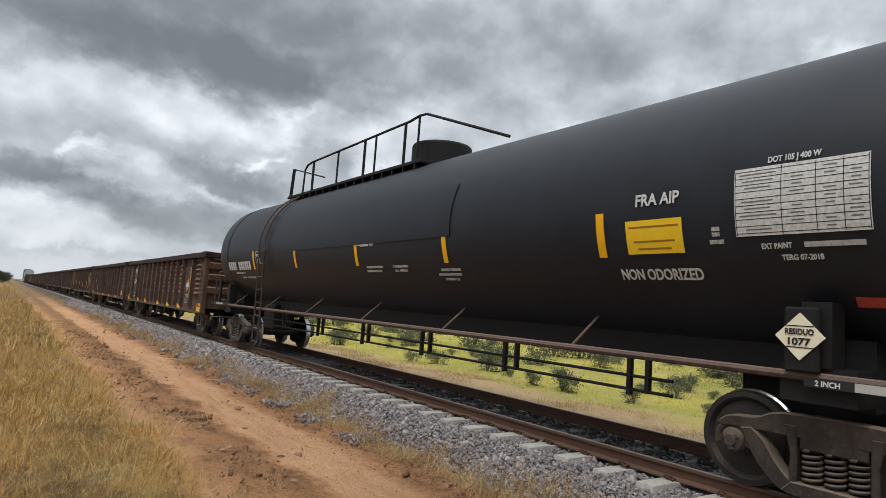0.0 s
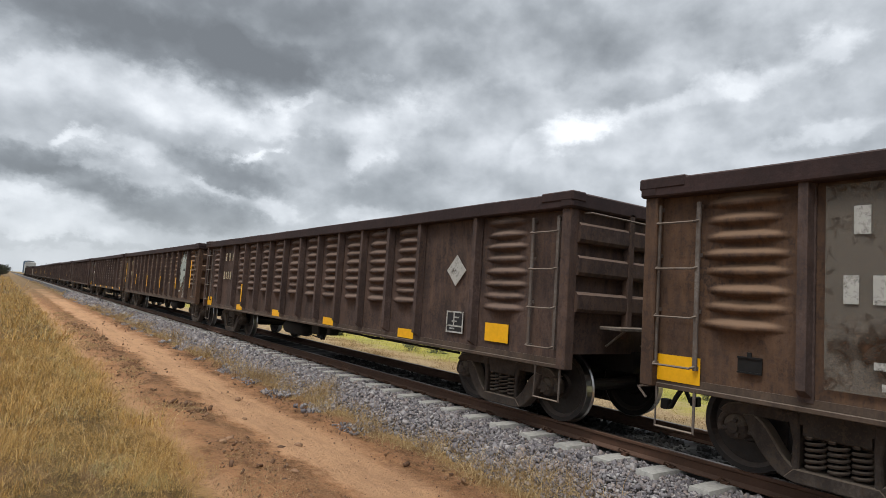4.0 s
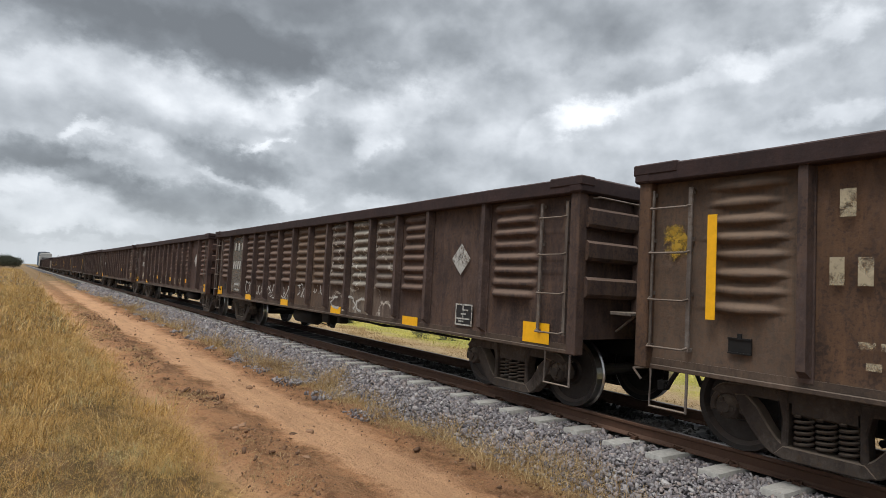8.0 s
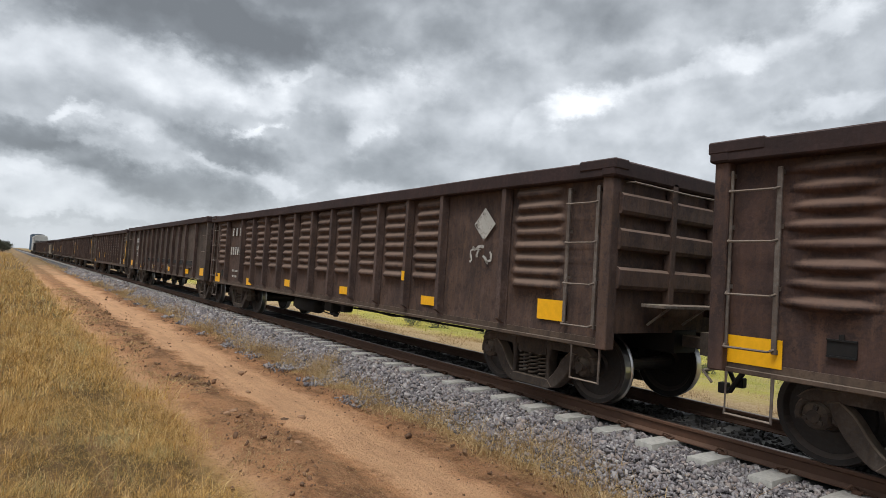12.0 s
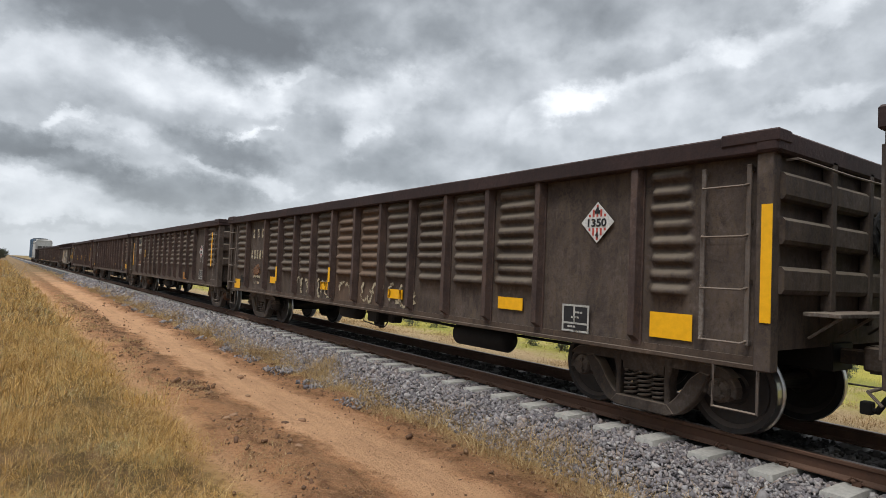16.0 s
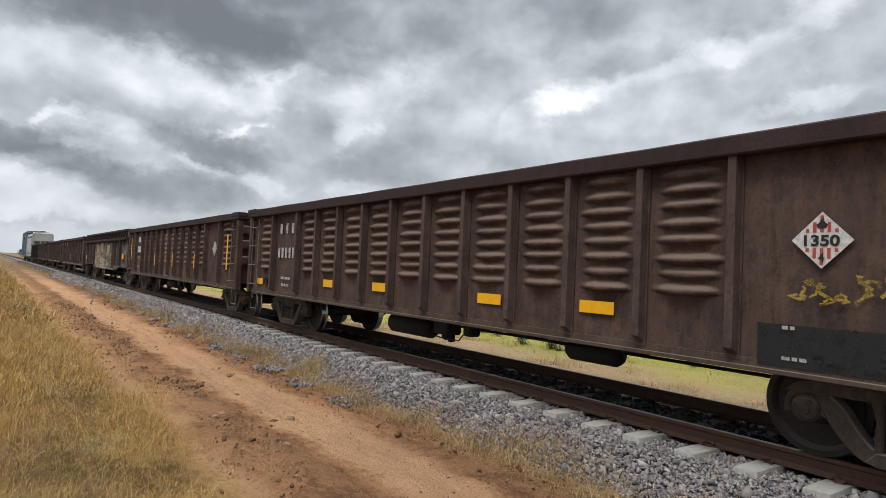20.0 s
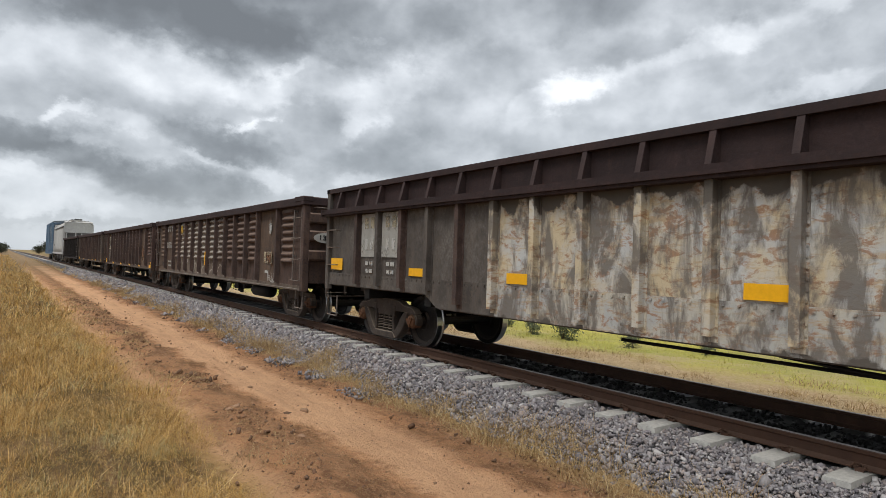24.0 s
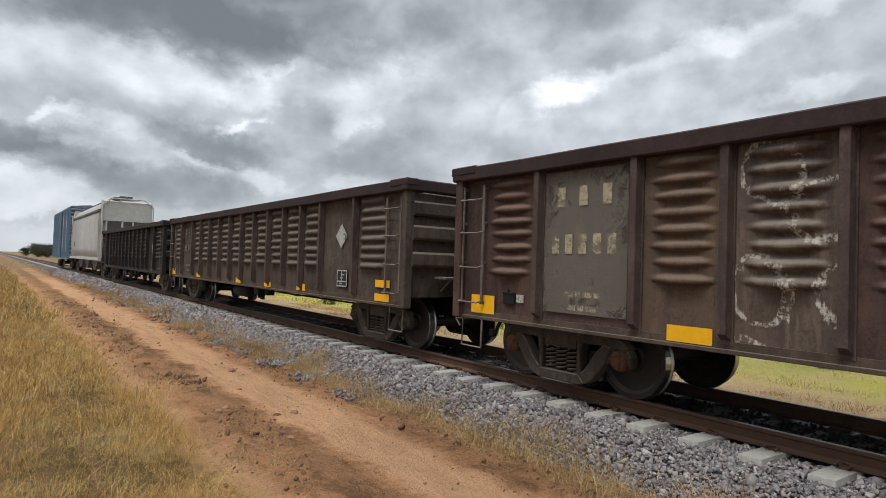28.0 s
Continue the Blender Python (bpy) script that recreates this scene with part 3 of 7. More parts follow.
def scrawl(parent, x, y, z, w, h, material, strokes=5, thick=0.035, seed=1, name="paint_scrawl"):
    """Sprayed strokes that spell nothing: bent ribbons on the sheet."""
    rnd = random.Random(seed)
    for s in range(strokes):
        bm = bmesh.new()
        yc = y + w / 2 - w * (s + 0.5) / strokes
        a0, turn = rnd.uniform(0, 6.28), rnd.uniform(2.2, 4.6) * rnd.choice((-1, 1))
        ry, rz = w / strokes * rnd.uniform(0.35, 0.6), h * rnd.uniform(0.3, 0.5)
        pts = [(yc + ry * math.cos(a0 + turn * i / 9) + 0.03 * rnd.gauss(0, 1), z + h / 2 + rz * math.sin(a0 + turn * i / 9)) for i in range(10)]
        prev = None
        for i, (yy, zz) in enumerate(pts):
            q = pts[min(i + 1, 9)]
            p = pts[max(i - 1, 0)]
            d = Vector((q[0] - p[0], q[1] - p[1]))
            d.normalize()
            k = thick * rnd.uniform(0.7, 1.2) / 2
            a = bm.verts.new((x - 0.004, yy - d.y * k, zz + d.x * k))
            b = bm.verts.new((x - 0.004, yy + d.y * k, zz - d.x * k))
            if prev:
                bm.faces.new((prev[0], a, b, prev[1]))
            prev = (a, b)
        part(name, bm, material, parent, "faded sprayed stroke")


def blotch(parent, x, y, z, w, h, material, seed=1, name="paint_patch", label="faded flaking paint patch"):
    """A thin coat of paint; its material lets the edges and holes flake away."""
    x = min(x, SHEET - 0.016) if z - h * 0.6 < 1.2 else x
    bm = bmesh.new()
    box(bm, x - 0.004, x - 0.002, y - w * 0.6, y + w * 0.6, z - h * 0.6, z + h * 0.6)
    return part(name, bm, material, parent, label)


# ---- train: running gear ----
WHEEL_R = 0.457


def make_wheel(bm):
    prof = [(-0.07, 0.10), (-0.07, 0.15), (-0.03, 0.17), (-0.02, 0.36), (-0.055, 0.385), (-0.07, 0.40), (-0.07, 0.452), (-0.06, 0.457), (0.04, 0.460), (0.055, 0.478), (0.068, 0.480), (0.075, 0.470), (0.075, 0.40), (0.05, 0.38), (0.03, 0.34), (0.02, 0.18), (0.07, 0.15), (0.07, 0.10)]
    lathe(bm, prof, sides=40, mats=[0, 0, 0, 0, 0, 0, 1, 1, 1, 1, 1, 0, 0, 0, 0, 0, 0])


def make_axle(bm):
    lathe(bm, [(-1.02, 0.07), (-0.8, 0.08), (-0.68, 0.105), (-0.3, 0.08), (0.3, 0.08), (0.68, 0.105), (0.8, 0.08), (1.02, 0.07)], sides=14, caps=True)


def make_cap(bm):
    lathe(bm, [(-0.02, 0.0), (-0.02, 0.055), (0.0, 0.06), (0.02, 0.105), (0.06, 0.125), (0.2, 0.125)], sides=20)
    for k in range(3):
        a = 2.1 * k
        box(bm, -0.018, 0.012, 0.075 * math.cos(a) - 0.018, 0.075 * math.cos(a) + 0.018, 0.075 * math.sin(a) - 0.018, 0.075 * math.sin(a) + 0.018)


def curve_through(points, n=5):
    """A smooth line through (y, z) points."""
    p = [points[0], *points, points[-1]]
    out = []
    for a, b, c, d in zip(p, p[1:], p[2:], p[3:]):
        for i in range(n):
            t = i / n
            out.append(tuple(0.5 * (2 * q + (r - o) * t + (2 * o - 5 * q + 4 * r - w) * t * t + (3 * q - o - 3 * r + w) * t ** 3) for o, q, r, w in zip(a, b, c, d)))
    return out + [points[-1]]


def cast(bm, outline, x0, x1, edge=0.014):
    """A cast web with rounded edges: a (y, z) outline between x0 and x1."""
    n = len(outline)
    area = sum(outline[i][0] * outline[(i + 1) % n][1] - outline[(i + 1) % n][0] * outline[i][1] for i in range(n))
    turn = 1 if area > 0 else -1
    inner = []
    for i, (y, z) in enumerate(outline):
        (ay, az), (by, bz) = outline[i - 1], outline[(i + 1) % n]
        ty, tz = by - ay, bz - az
        k = edge / max(1e-6, math.hypot(ty, tz))
        inner.append((y - turn * tz * k, z + turn * ty * k))
    rings = [[bm.verts.new((x, y, z)) for y, z in ring] for x, ring in ((x0, inner), (x0 + edge, outline), (x1 - edge, outline), (x1, inner))]
    for r, q in zip(rings, rings[1:]):
        for i in range(n):
            bm.faces.new((r[i], r[(i + 1) % n], q[(i + 1) % n], q[i]))
    bm.faces.new(rings[0])
    bm.faces.new(rings[-1][::-1])


def make_sideframe(bm):
    """Cast frame: a top member, two bowed lower arms, columns beside the springs and a jaw over each bearing."""
    x0, x1 = -0.08, 0.07
    top = curve_through([(-1.05, 0.60), (-0.93, 0.69), (-0.66, 0.72), (-0.40, 0.80), (0.40, 0.80), (0.66, 0.72), (0.93, 0.69), (1.05, 0.60)])
    low = curve_through([(0.98, 0.575), (0.74, 0.605), (0.40, 0.665), (-0.40, 0.665), (-0.74, 0.605), (-0.98, 0.575)])
    cast(bm, top + low, x0, x1)
    for s in (-1, 1):
        outer = curve_through([(s * 0.70, 0.62), (s * 0.58, 0.52), (s * 0.47, 0.36), (s * 0.37, 0.25), (s * 0.28, 0.21)])
        inner = curve_through([(s * 0.26, 0.10), (s * 0.44, 0.115), (s * 0.60, 0.25), (s * 0.72, 0.42), (s * 0.80, 0.60)])
        cast(bm, outer + inner, x0 - 0.01, x1)
        cast(bm, [(s * 0.40, 0.70), (s * 0.29, 0.70), (s * 0.285, 0.45), (s * 0.29, 0.18), (s * 0.36, 0.18), (s * 0.345, 0.45)], x0 - 0.012, x1)
        # jaw over the bearing
        jaw = [(s * (0.89 + 0.185 * math.cos(a)), 0.457 + 0.185 * math.sin(a)) for a in np.linspace(-0.35, math.pi + 0.35, 13)]
        hole = [(s * (0.89 + 0.125 * math.cos(a)), 0.457 + 0.125 * math.sin(a)) for a in np.linspace(math.pi + 0.35, -0.35, 13)]
        cast(bm, jaw + hole, x0 + 0.015, x1)
    cast(bm, [(-0.42, 0.12), (-0.33, 0.215), (0.33, 0.215), (0.42, 0.12), (0.33, 0.085), (-0.33, 0.085)], x0 - 0.02, x1 + 0.02)
    cast(bm, [(-0.27, 0.50), (-0.27, 0.62), (0.27, 0.62), (0.27, 0.50)], x0 + 0.01, x1)


def make_spring(bm):
    """A coil of heavy wire."""
    pts = []
    for i in range(67):
        a = 2 * math.pi * i / 12
        pts.append((0.074 * math.cos(a), 0.074 * math.sin(a), 0.225 + 0.275 * i / 66))
    tube(bm, pts, 0.0165, 6)


def make_bolster(bm):
    box(bm, -1.06, 1.06, -0.2, 0.2, 0.50, 0.66, 0.02)
    box(bm, -0.35, 0.35, -0.25, 0.25, 0.60, 0.76, 0.02)
    # added dark blocks behind the coils, in place of shaded inner springs
    for x in (-1, 1):
        box(bm, min(x * 0.80, x * 0.90), max(x * 0.80, x * 0.90), -0.26, 0.26, 0.15, 0.52, 0.01)


def make_brake_beam(bm):
    tube(bm, [(-0.82, 0, 0.36), (0, 0.12, 0.36), (0.82, 0, 0.36)], 0.035)


def truck(car, y, frame_mat=None, cap_mat=None):
    frame_mat = frame_mat or M_TRUCK
    at = pose(0, y, 0)
    for s in (-1, 1):
        shared("sideframe", "side_frame", make_sideframe, frame_mat, car, at @ pose(s * 1.0, 0, 0, 0, 0, 0 if s < 0 else 180))
        for k in (-1, 0, 1):
            shared("spring", "coil_spring", make_spring, M_TRUCK, car, at @ pose(s * 1.0, k * 0.186, 0), smooth=True)
    shared("bolster", "bolster", make_bolster, M_BLACK, car, at)
    for a in (-1, 1):
        shared("brake_beam", "brake_beam", make_brake_beam, M_BLACK, car, at @ pose(0, a * 0.36, 0, 0, 0, 0 if a > 0 else 180))
        axle = shared("axle", "axle", make_axle, M_WHEEL, car, pose(0, y + a * 0.89, WHEEL_R))
        AXLES.append((axle, y + a * 0.89))
        for s in (-1, 1):
            shared("wheel", "wheel", make_wheel, [M_WHEEL, M_TREAD], axle, pose(s * 0.745, 0, 0, 0, 0, 0 if s < 0 else 180), smooth=False)
            shared("cap", "bearing_cap", make_cap, cap_mat or M_TRUCK, axle, pose(s * 1.10, 0, 0, 0, 0, 0 if s < 0 else 180))


def make_coupler(bm):
    box(bm, -0.065, 0.065, -0.35, 0.42, 0.78, 0.93, 0.015)
    prism(bm, [(0.30, 0.72), (0.30, 0.99), (0.52, 0.99), (0.62, 0.9), (0.62, 0.8), (0.52, 0.72)], -0.13, 0.13)
    box(bm, -0.16, -0.05, 0.5, 0.68, 0.74, 0.98, 0.02)


def make_cut_lever(bm):
    tube(bm, [(-1.35, 0.12, 0.62), (-1.35, 0.22, 0.72), (-0.3, 0.25, 0.72), (-0.1, 0.3, 0.9)], 0.014)


def make_hose(bm):
    tube(bm, [(-0.35, 0.3, 0.7), (-0.35, 0.42, 0.52), (-0.32, 0.5, 0.40), (-0.28, 0.58, 0.42)], 0.028)
    box(bm, -0.34, -0.24, 0.54, 0.64, 0.36, 0.48, 0.01)


def couplings(car, half, lead=0.0):
    for s in (-1, 1):
        turn = pose(0, half if s > 0 else -(lead or half), 0, 0, 0, 0 if s > 0 else 180)
        shared("coupler", "coupler", make_coupler, M_TRUCK, car, turn)
        shared("cut_lever", "uncoupling_lever", make_cut_lever, M_GRAB, car, turn)
        shared("hose", "brake_hose", make_hose, M_BLACK, car, turn)


# ---- train: gondola cars ----
TOP, LOW, HALF = 2.88, 0.79, 8.0
SHEET = -1.44
RIBS = [1.50] + [2.92 + 0.985 * i for i in range(11)] + [14.22]


def make_bay(width, kind, b0, b1, seed=0):
    """One side sheet with its eight pressed ribs: pointed ('lens') or straight ('louver')."""
    rnd = random.Random(seed)

    def make(bm):
        ys = [0.0] + list(np.linspace(b0 - 0.05, b1 + 0.05, 17)) + [width] if kind else list(np.linspace(0, width, 8))
        z0, z1 = LOW + 0.02, TOP - 0.13
        centres = [2.60 - 0.166 * k + rnd.gauss(0, 0.006) for k in range(8)]
        ends = [(b0 + rnd.gauss(0, 0.02), b1 + rnd.gauss(0, 0.02), rnd.uniform(0.8, 1.15)) for k in range(8)]
        if kind:
            zs = sorted([z0, 0.95, 1.15, z1] + [c + d for c in centres for d in (0.068, 0.05, 0.028, 0.004, -0.018, -0.031, -0.039, -0.048, -0.066)])
        else:
            zs = list(np.linspace(z0, z1, 14))
        dent = rnd.uniform(0, 99)
        grid = []
        for z in zs:
            for y in ys:
                rim = min(1.0, 6 * min(y, width - y), 5 * min(z - z0, z1 - z))
                d = rim * (0.020 + 0.026 * noise.noise((y * 1.6 + dent, z * 1.4, dent)) + 0.011 * noise.noise((y * 5 + dent, z * 4, dent)))
                out = 0.0
                if kind:
                    k = min(range(8), key=lambda i: abs(z - centres[i]))
                    e0, e1, deep = ends[k]
                    u = (2 * y - e0 - e1) / (e1 - e0)
                    v = z - centres[k]
                    if abs(u) < 1:
                        if kind == "lens":
                            f = 1 - abs(u) ** 1.8
                            hh, deep = 0.014 + 0.054 * f, deep * 0.095 * f
                        else:
                            f = min(1.0, (1 - abs(u)) * 7)
                            hh, deep = 0.03 + 0.034 * f, deep * 0.075 * f
                        q = v / hh
                        if abs(q) < 1:
                            # full face above, tucked in below
                            out = deep * (1 - max(0.0, q) ** 1.6) if q > -0.45 else deep * max(0.0, (q + 1) / 0.55) ** 0.6
                grid.append(bm.verts.new((SHEET + d - out, y, z)))
        nx = len(ys)
        for j in range(len(zs) - 1):
            for i in range(nx - 1):
                a = j * nx + i
                bm.faces.new((grid[a], grid[a + 1], grid[a + nx + 1], grid[a + nx])).smooth = True
    return make


def make_rib(bm):
    w = 0.065
    prism(bm, [(-w, LOW + 0.06), (-w, TOP - 0.13), (w, TOP - 0.13), (w, LOW + 0.06)], SHEET - 0.02, SHEET)
    a = [(-0.05, LOW + 0.10), (-0.05, TOP - 0.14), (0.05, TOP - 0.14), (0.05, LOW + 0.10)]
    lo = [bm.verts.new((SHEET - 0.02, y, z)) for y, z in a]
    hi = [bm.verts.new((SHEET - 0.115, y * 0.8, z + (0.06 if z < 1.5 else 0))) for y, z in a]
    bm.faces.new(hi)
    for i in range(4):
        bm.faces.new((lo[i], lo[(i + 1) % 4], hi[(i + 1) % 4], hi[i]))


def make_side_chord(bm):
    n = 33
    for s in (-1,):
        ring = []
        for i in range(n):
            y = -HALF - 0.06 + (2 * HALF + 0.12) * i / (n - 1)
            dz = 0.012 * noise.noise((y * 0.7, 4.2, 0))
            dx = 0.012 * noise.noise((y * 0.5, 9.2, 0))
            ring.append([bm.verts.new((px + dx, y, pz + dz)) for px, pz in ((SHEET - 0.138, TOP - 0.185), (SHEET - 0.15, TOP - 0.17), (SHEET - 0.15, TOP - 0.015), (SHEET - 0.135, TOP), (SHEET + 0.05, TOP), (SHEET + 0.06, TOP - 0.185), (SHEET - 0.02, TOP - 0.185))])
        for a, b in zip(ring, ring[1:]):
            for k in range(7):
                bm.faces.new((a[k], b[k], b[(k + 1) % 7], a[(k + 1) % 7]))
        bm.faces.new(ring[0])
        bm.faces.new(ring[-1])


def make_end_chord(bm):
    box(bm, -1.60, 1.60, -0.10, 0.10, TOP - 0.18, TOP + 0.012, 0.02)


def make_corner_cap(bm):
    box(bm, -0.165, 0.08, -0.42, 0.112, TOP - 0.10, TOP + 0.018, 0.014)


def make_sill(bm):
    box(bm, SHEET - 0.035, SHEET + 0.06, -HALF + 0.02, HALF - 0.02, LOW - 0.025, LOW + 0.02, 0.006)
    box(bm, SHEET - 0.012, SHEET, -HALF + 0.02, HALF - 0.02, LOW + 0.02, LOW + 0.09)


def make_liner(bm):
    box(bm, SHEET + 0.045, SHEET + 0.075, -HALF + 0.03, HALF - 0.03, LOW + 0.02, TOP - 0.14)


def make_floor(bm):
    box(bm, -1.36, 1.36, -HALF + 0.06, HALF - 0.06, 0.98, 1.06)


def make_underframe(bm):
    box(bm, -0.24, 0.24, -HALF - 0.02, HALF + 0.02, 0.70, 0.98, 0.01)
    for y in (-6.42, -4.4, -2.2, 0.0, 2.2, 4.4, 6.42):
        prism(bm, [(y - 0.09, 0.98), (y + 0.09, 0.98), (y + 0.09, 0.80), (y - 0.09, 0.80)], -1.38, 1.38)


def make_end_sheet(bm):
    box(bm, -1.38, 1.38, -0.03, 0.03, LOW + 0.16, TOP - 0.13)


def make_end_bar(bm):
    prism(bm, [(0, 0.125), (0.075, 0.115), (0.10, 0.085), (0.10, -0.085), (0.08, -0.12), (0, -0.135)], -1.42, 1.42)


def make_post(bm):
    box(bm, -0.11, 0.045, -0.06, 0.085, LOW - 0.02, TOP - 0.12, 0.012)


def make_end_post(bm):
    box(bm, -0.05, 0.05, 0.0, 0.10, 1.15, TOP - 0.13, 0.008)


def make_side_ladder(bm):
    for y in (0.0, 0.44):
        box(bm, -0.075, -0.05, y - 0.022, y + 0.022, 0.98, 2.62, 0.004)
        for z in (1.0, 1.55, 2.1, 2.58):
            box(bm, -0.06, 0.0, y - 0.015, y + 0.015, z - 0.02, z + 0.02)
    for z in (1.02, 1.5, 1.98, 2.44):
        tube(bm, [(-0.07, 0.0, z), (-0.13, 0.02, z - 0.02), (-0.13, 0.42, z - 0.02), (-0.07, 0.44, z)], 0.012)


def make_end_ladder(bm):
    for z in (1.02, 1.42, 1.86, 2.30, 2.66):
        tube(bm, [(-1.36, 0.03, z), (-1.36, 0.13, z), (-0.93, 0.13, z), (-0.93, 0.03, z)], 0.012)
    tube(bm, [(-0.93, 0.13, 2.66), (0.2, 0.14, 2.64), (1.3, 0.13, 2.66), (1.3, 0.03, 2.66)], 0.012)
    for x in (-0.95, -1.38):
        box(bm, x, x + 0.05, 0.10, 0.14, 0.98, 2.68, 0.004)


def make_step(bm):
    tube(bm, [(-1.46, 0.0, LOW), (-1.47, 0.0, 0.38), (-1.47, 0.42, 0.38), (-1.46, 0.42, LOW)], 0.016)


def make_board(bm):
    box(bm, -0.75, 0.95, 0.04, 0.36, 1.26, 1.30, 0.006)
    for x in (-0.6, 0.1, 0.8):
        tube(bm, [(x, 0.32, 1.27), (x, 0.03, 1.05)], 0.015)


def make_brake_wheel(bm):
    pts = [(0.28 * math.cos(a), 0.16, 0.28 * math.sin(a)) for a in [2 * math.pi * k / 20 for k in range(20)]]
    tube(bm, pts, 0.016, 6, True)
    for k in range(4):
        a = math.pi / 2 * k + 0.4
        tube(bm, [(0, 0.13, 0), (0.28 * math.cos(a), 0.16, 0.28 * math.sin(a))], 0.012, 5)
    box(bm, -0.14, 0.14, 0.0, 0.12, -0.2, 0.2, 0.02)


def make_reservoir(bm):
    lathe(bm, [(-0.65, 0.0), (-0.63, 0.12), (-0.56, 0.18), (0.56, 0.18), (0.63, 0.12), (0.65, 0.0)], axis="y", sides=20)
    for y in (-0.35, 0.35):
        box(bm, -0.03, 0.03, y - 0.03, y + 0.03, 0.1, 0.36)


def make_aux(bm):
    lathe(bm, [(-0.42, 0.0), (-0.4, 0.1), (-0.34, 0.14), (0.34, 0.14), (0.4, 0.1), (0.42, 0.0)], axis="y", sides=18)
    box(bm, -0.03, 0.03, -0.03, 0.03, 0.1, 0.3)


def make_valve(bm):
    box(bm, -0.16, 0.14, -0.22, 0.18, -0.08, 0.24, 0.03)
    box(bm, -0.12, 0.1, -0.74, -0.54, -0.05, 0.24, 0.03)
    lathe(bm, [(-0.17, 0.05), (-0.14, 0.085), (0.0, 0.085)], axis="z", sides=12, caps=True)
    box(bm, -0.06, 0.04, -0.18, -0.10, -0.19, -0.05, 0.012)
    tube(bm, [(-0.1, 0.16, 0.14), (-0.14, 0.30, 0.06), (-0.14, 0.34, -0.10), (-0.13, -0.02, -0.13), (-0.13, -0.48, -0.13), (-0.12, -0.58, -0.02)], 0.011)
    tube(bm, [(-0.1, -0.2, 0.12), (-0.1, -0.6, 0.08), (-0.1, -1.3, 0.13)], 0.014)


def make_pipe(bm):
    tube(bm, [(-1.0, -0.9, 0.74), (-1.02, -1.6, 0.70), (-1.02, -2.6, 0.66), (-0.95, -3.4, 0.70), (-0.9, -5.0, 0.78)], 0.02)
    tube(bm, [(-0.6, 1.2, 0.62), (-0.6, -4.8, 0.62)], 0.022)


def make_cylinder(bm):
    lathe(bm, [(-0.3, 0.05), (-0.3, 0.17), (0.2, 0.17), (0.26, 0.1), (0.45, 0.04)], axis="y", sides=18, caps=True)


def make_diamond(bm):
    r = 0.235
    a = [bm.verts.new((-0.006, y, z)) for y, z in ((r, 0), (0, r), (-r, 0), (0, -r))]
    b = [bm.verts.new((0, y, z)) for y, z in ((r, 0), (0, r), (-r, 0), (0, -r))]
    bm.faces.new(a)
    for i in range(4):
        bm.faces.new((a[i], a[(i + 1) % 4], b[(i + 1) % 4], b[i]))


def make_stripes(bm):
    for k in range(-3, 4):
        y = k * 0.055
        top = 0.205 - abs(y)
        for z0, z1 in ((0.065, top), (-top, -0.065)):
            if z1 - z0 > 0.01:
                box(bm, -0.009, -0.0065, y - 0.013, y + 0.013, z0, z1)


def make_flame(bm):
    prism(bm, [(-0.03, 0.1), (-0.045, 0.13), (-0.02, 0.15), (-0.012, 0.185), (0.01, 0.165), (0.025, 0.14), (0.04, 0.13), (0.03, 0.1)], -0.0125, -0.0095)


def diamond(car, y, z, fresh=True, worn=False, x=SHEET):
    """Diamond hazard placard."""
    at = pose(x - 0.004, y, z)
    d = shared("diamond", "placard", make_diamond, M_WORNWHITE if worn else M_WHITE, car, at, "white diamond hazard placard")
    if not worn:
        shared("stripes", "red_stripes", make_stripes, M_RED, d)
        shared("flame", "flame_symbol", make_flame, M_INK, d)
    if fresh:
        lettering(d, "1350", -0.012, 0, -0.045, 0.09, 0.27, M_INK, "number")
        lettering(d, "4", -0.012, 0, -0.175, 0.07, 0.045, M_INK, "number")


def make_card(bm):
    box(bm, -0.012, 0, -0.11, 0.11, 0.0, 0.15)
    for z in (0.0, 0.135):
        box(bm, -0.026, -0.012, -0.11, 0.11, z, z + 0.015)
    box(bm, -0.022, -0.012, -0.02, 0.02, 0.15, 0.19)


def make_label_box(bm):
    w, h, t = 0.41, 0.32, 0.022
    for y0, y1, z0, z1 in ((0, w, 0, t), (0, w, h - t, h), (0, t, t, h - t), (w - t, w, t, h - t), (w * 0.52, w * 0.52 + t, 0.09, h - t), (t, w - t, 0.09, 0.09 + t)):
        box(bm, -0.006, 0, y0, y1, z0, z1)


def make_label_back(bm):
    box(bm, -0.003, 0, 0.01, 0.40, 0.01, 0.31)


def label_box(car, y, z, x=SHEET):
    b = shared("label_back", "label_panel", make_label_back, M_INK, car, pose(x - 0.014, y, z), "black stencil panel in a white frame")
    shared("label_frame", "label_frame", make_label_box, M_WORNWHITE, b, pose(-0.003, 0, 0))
    for k, zz in enumerate((0.05, 0.16, 0.22)):
        bars(b, -0.005, 0.26 - 0.05 * k, zz, 0.022, (1.5, 1.2, 1.6), M_WORNWHITE, 0.5)


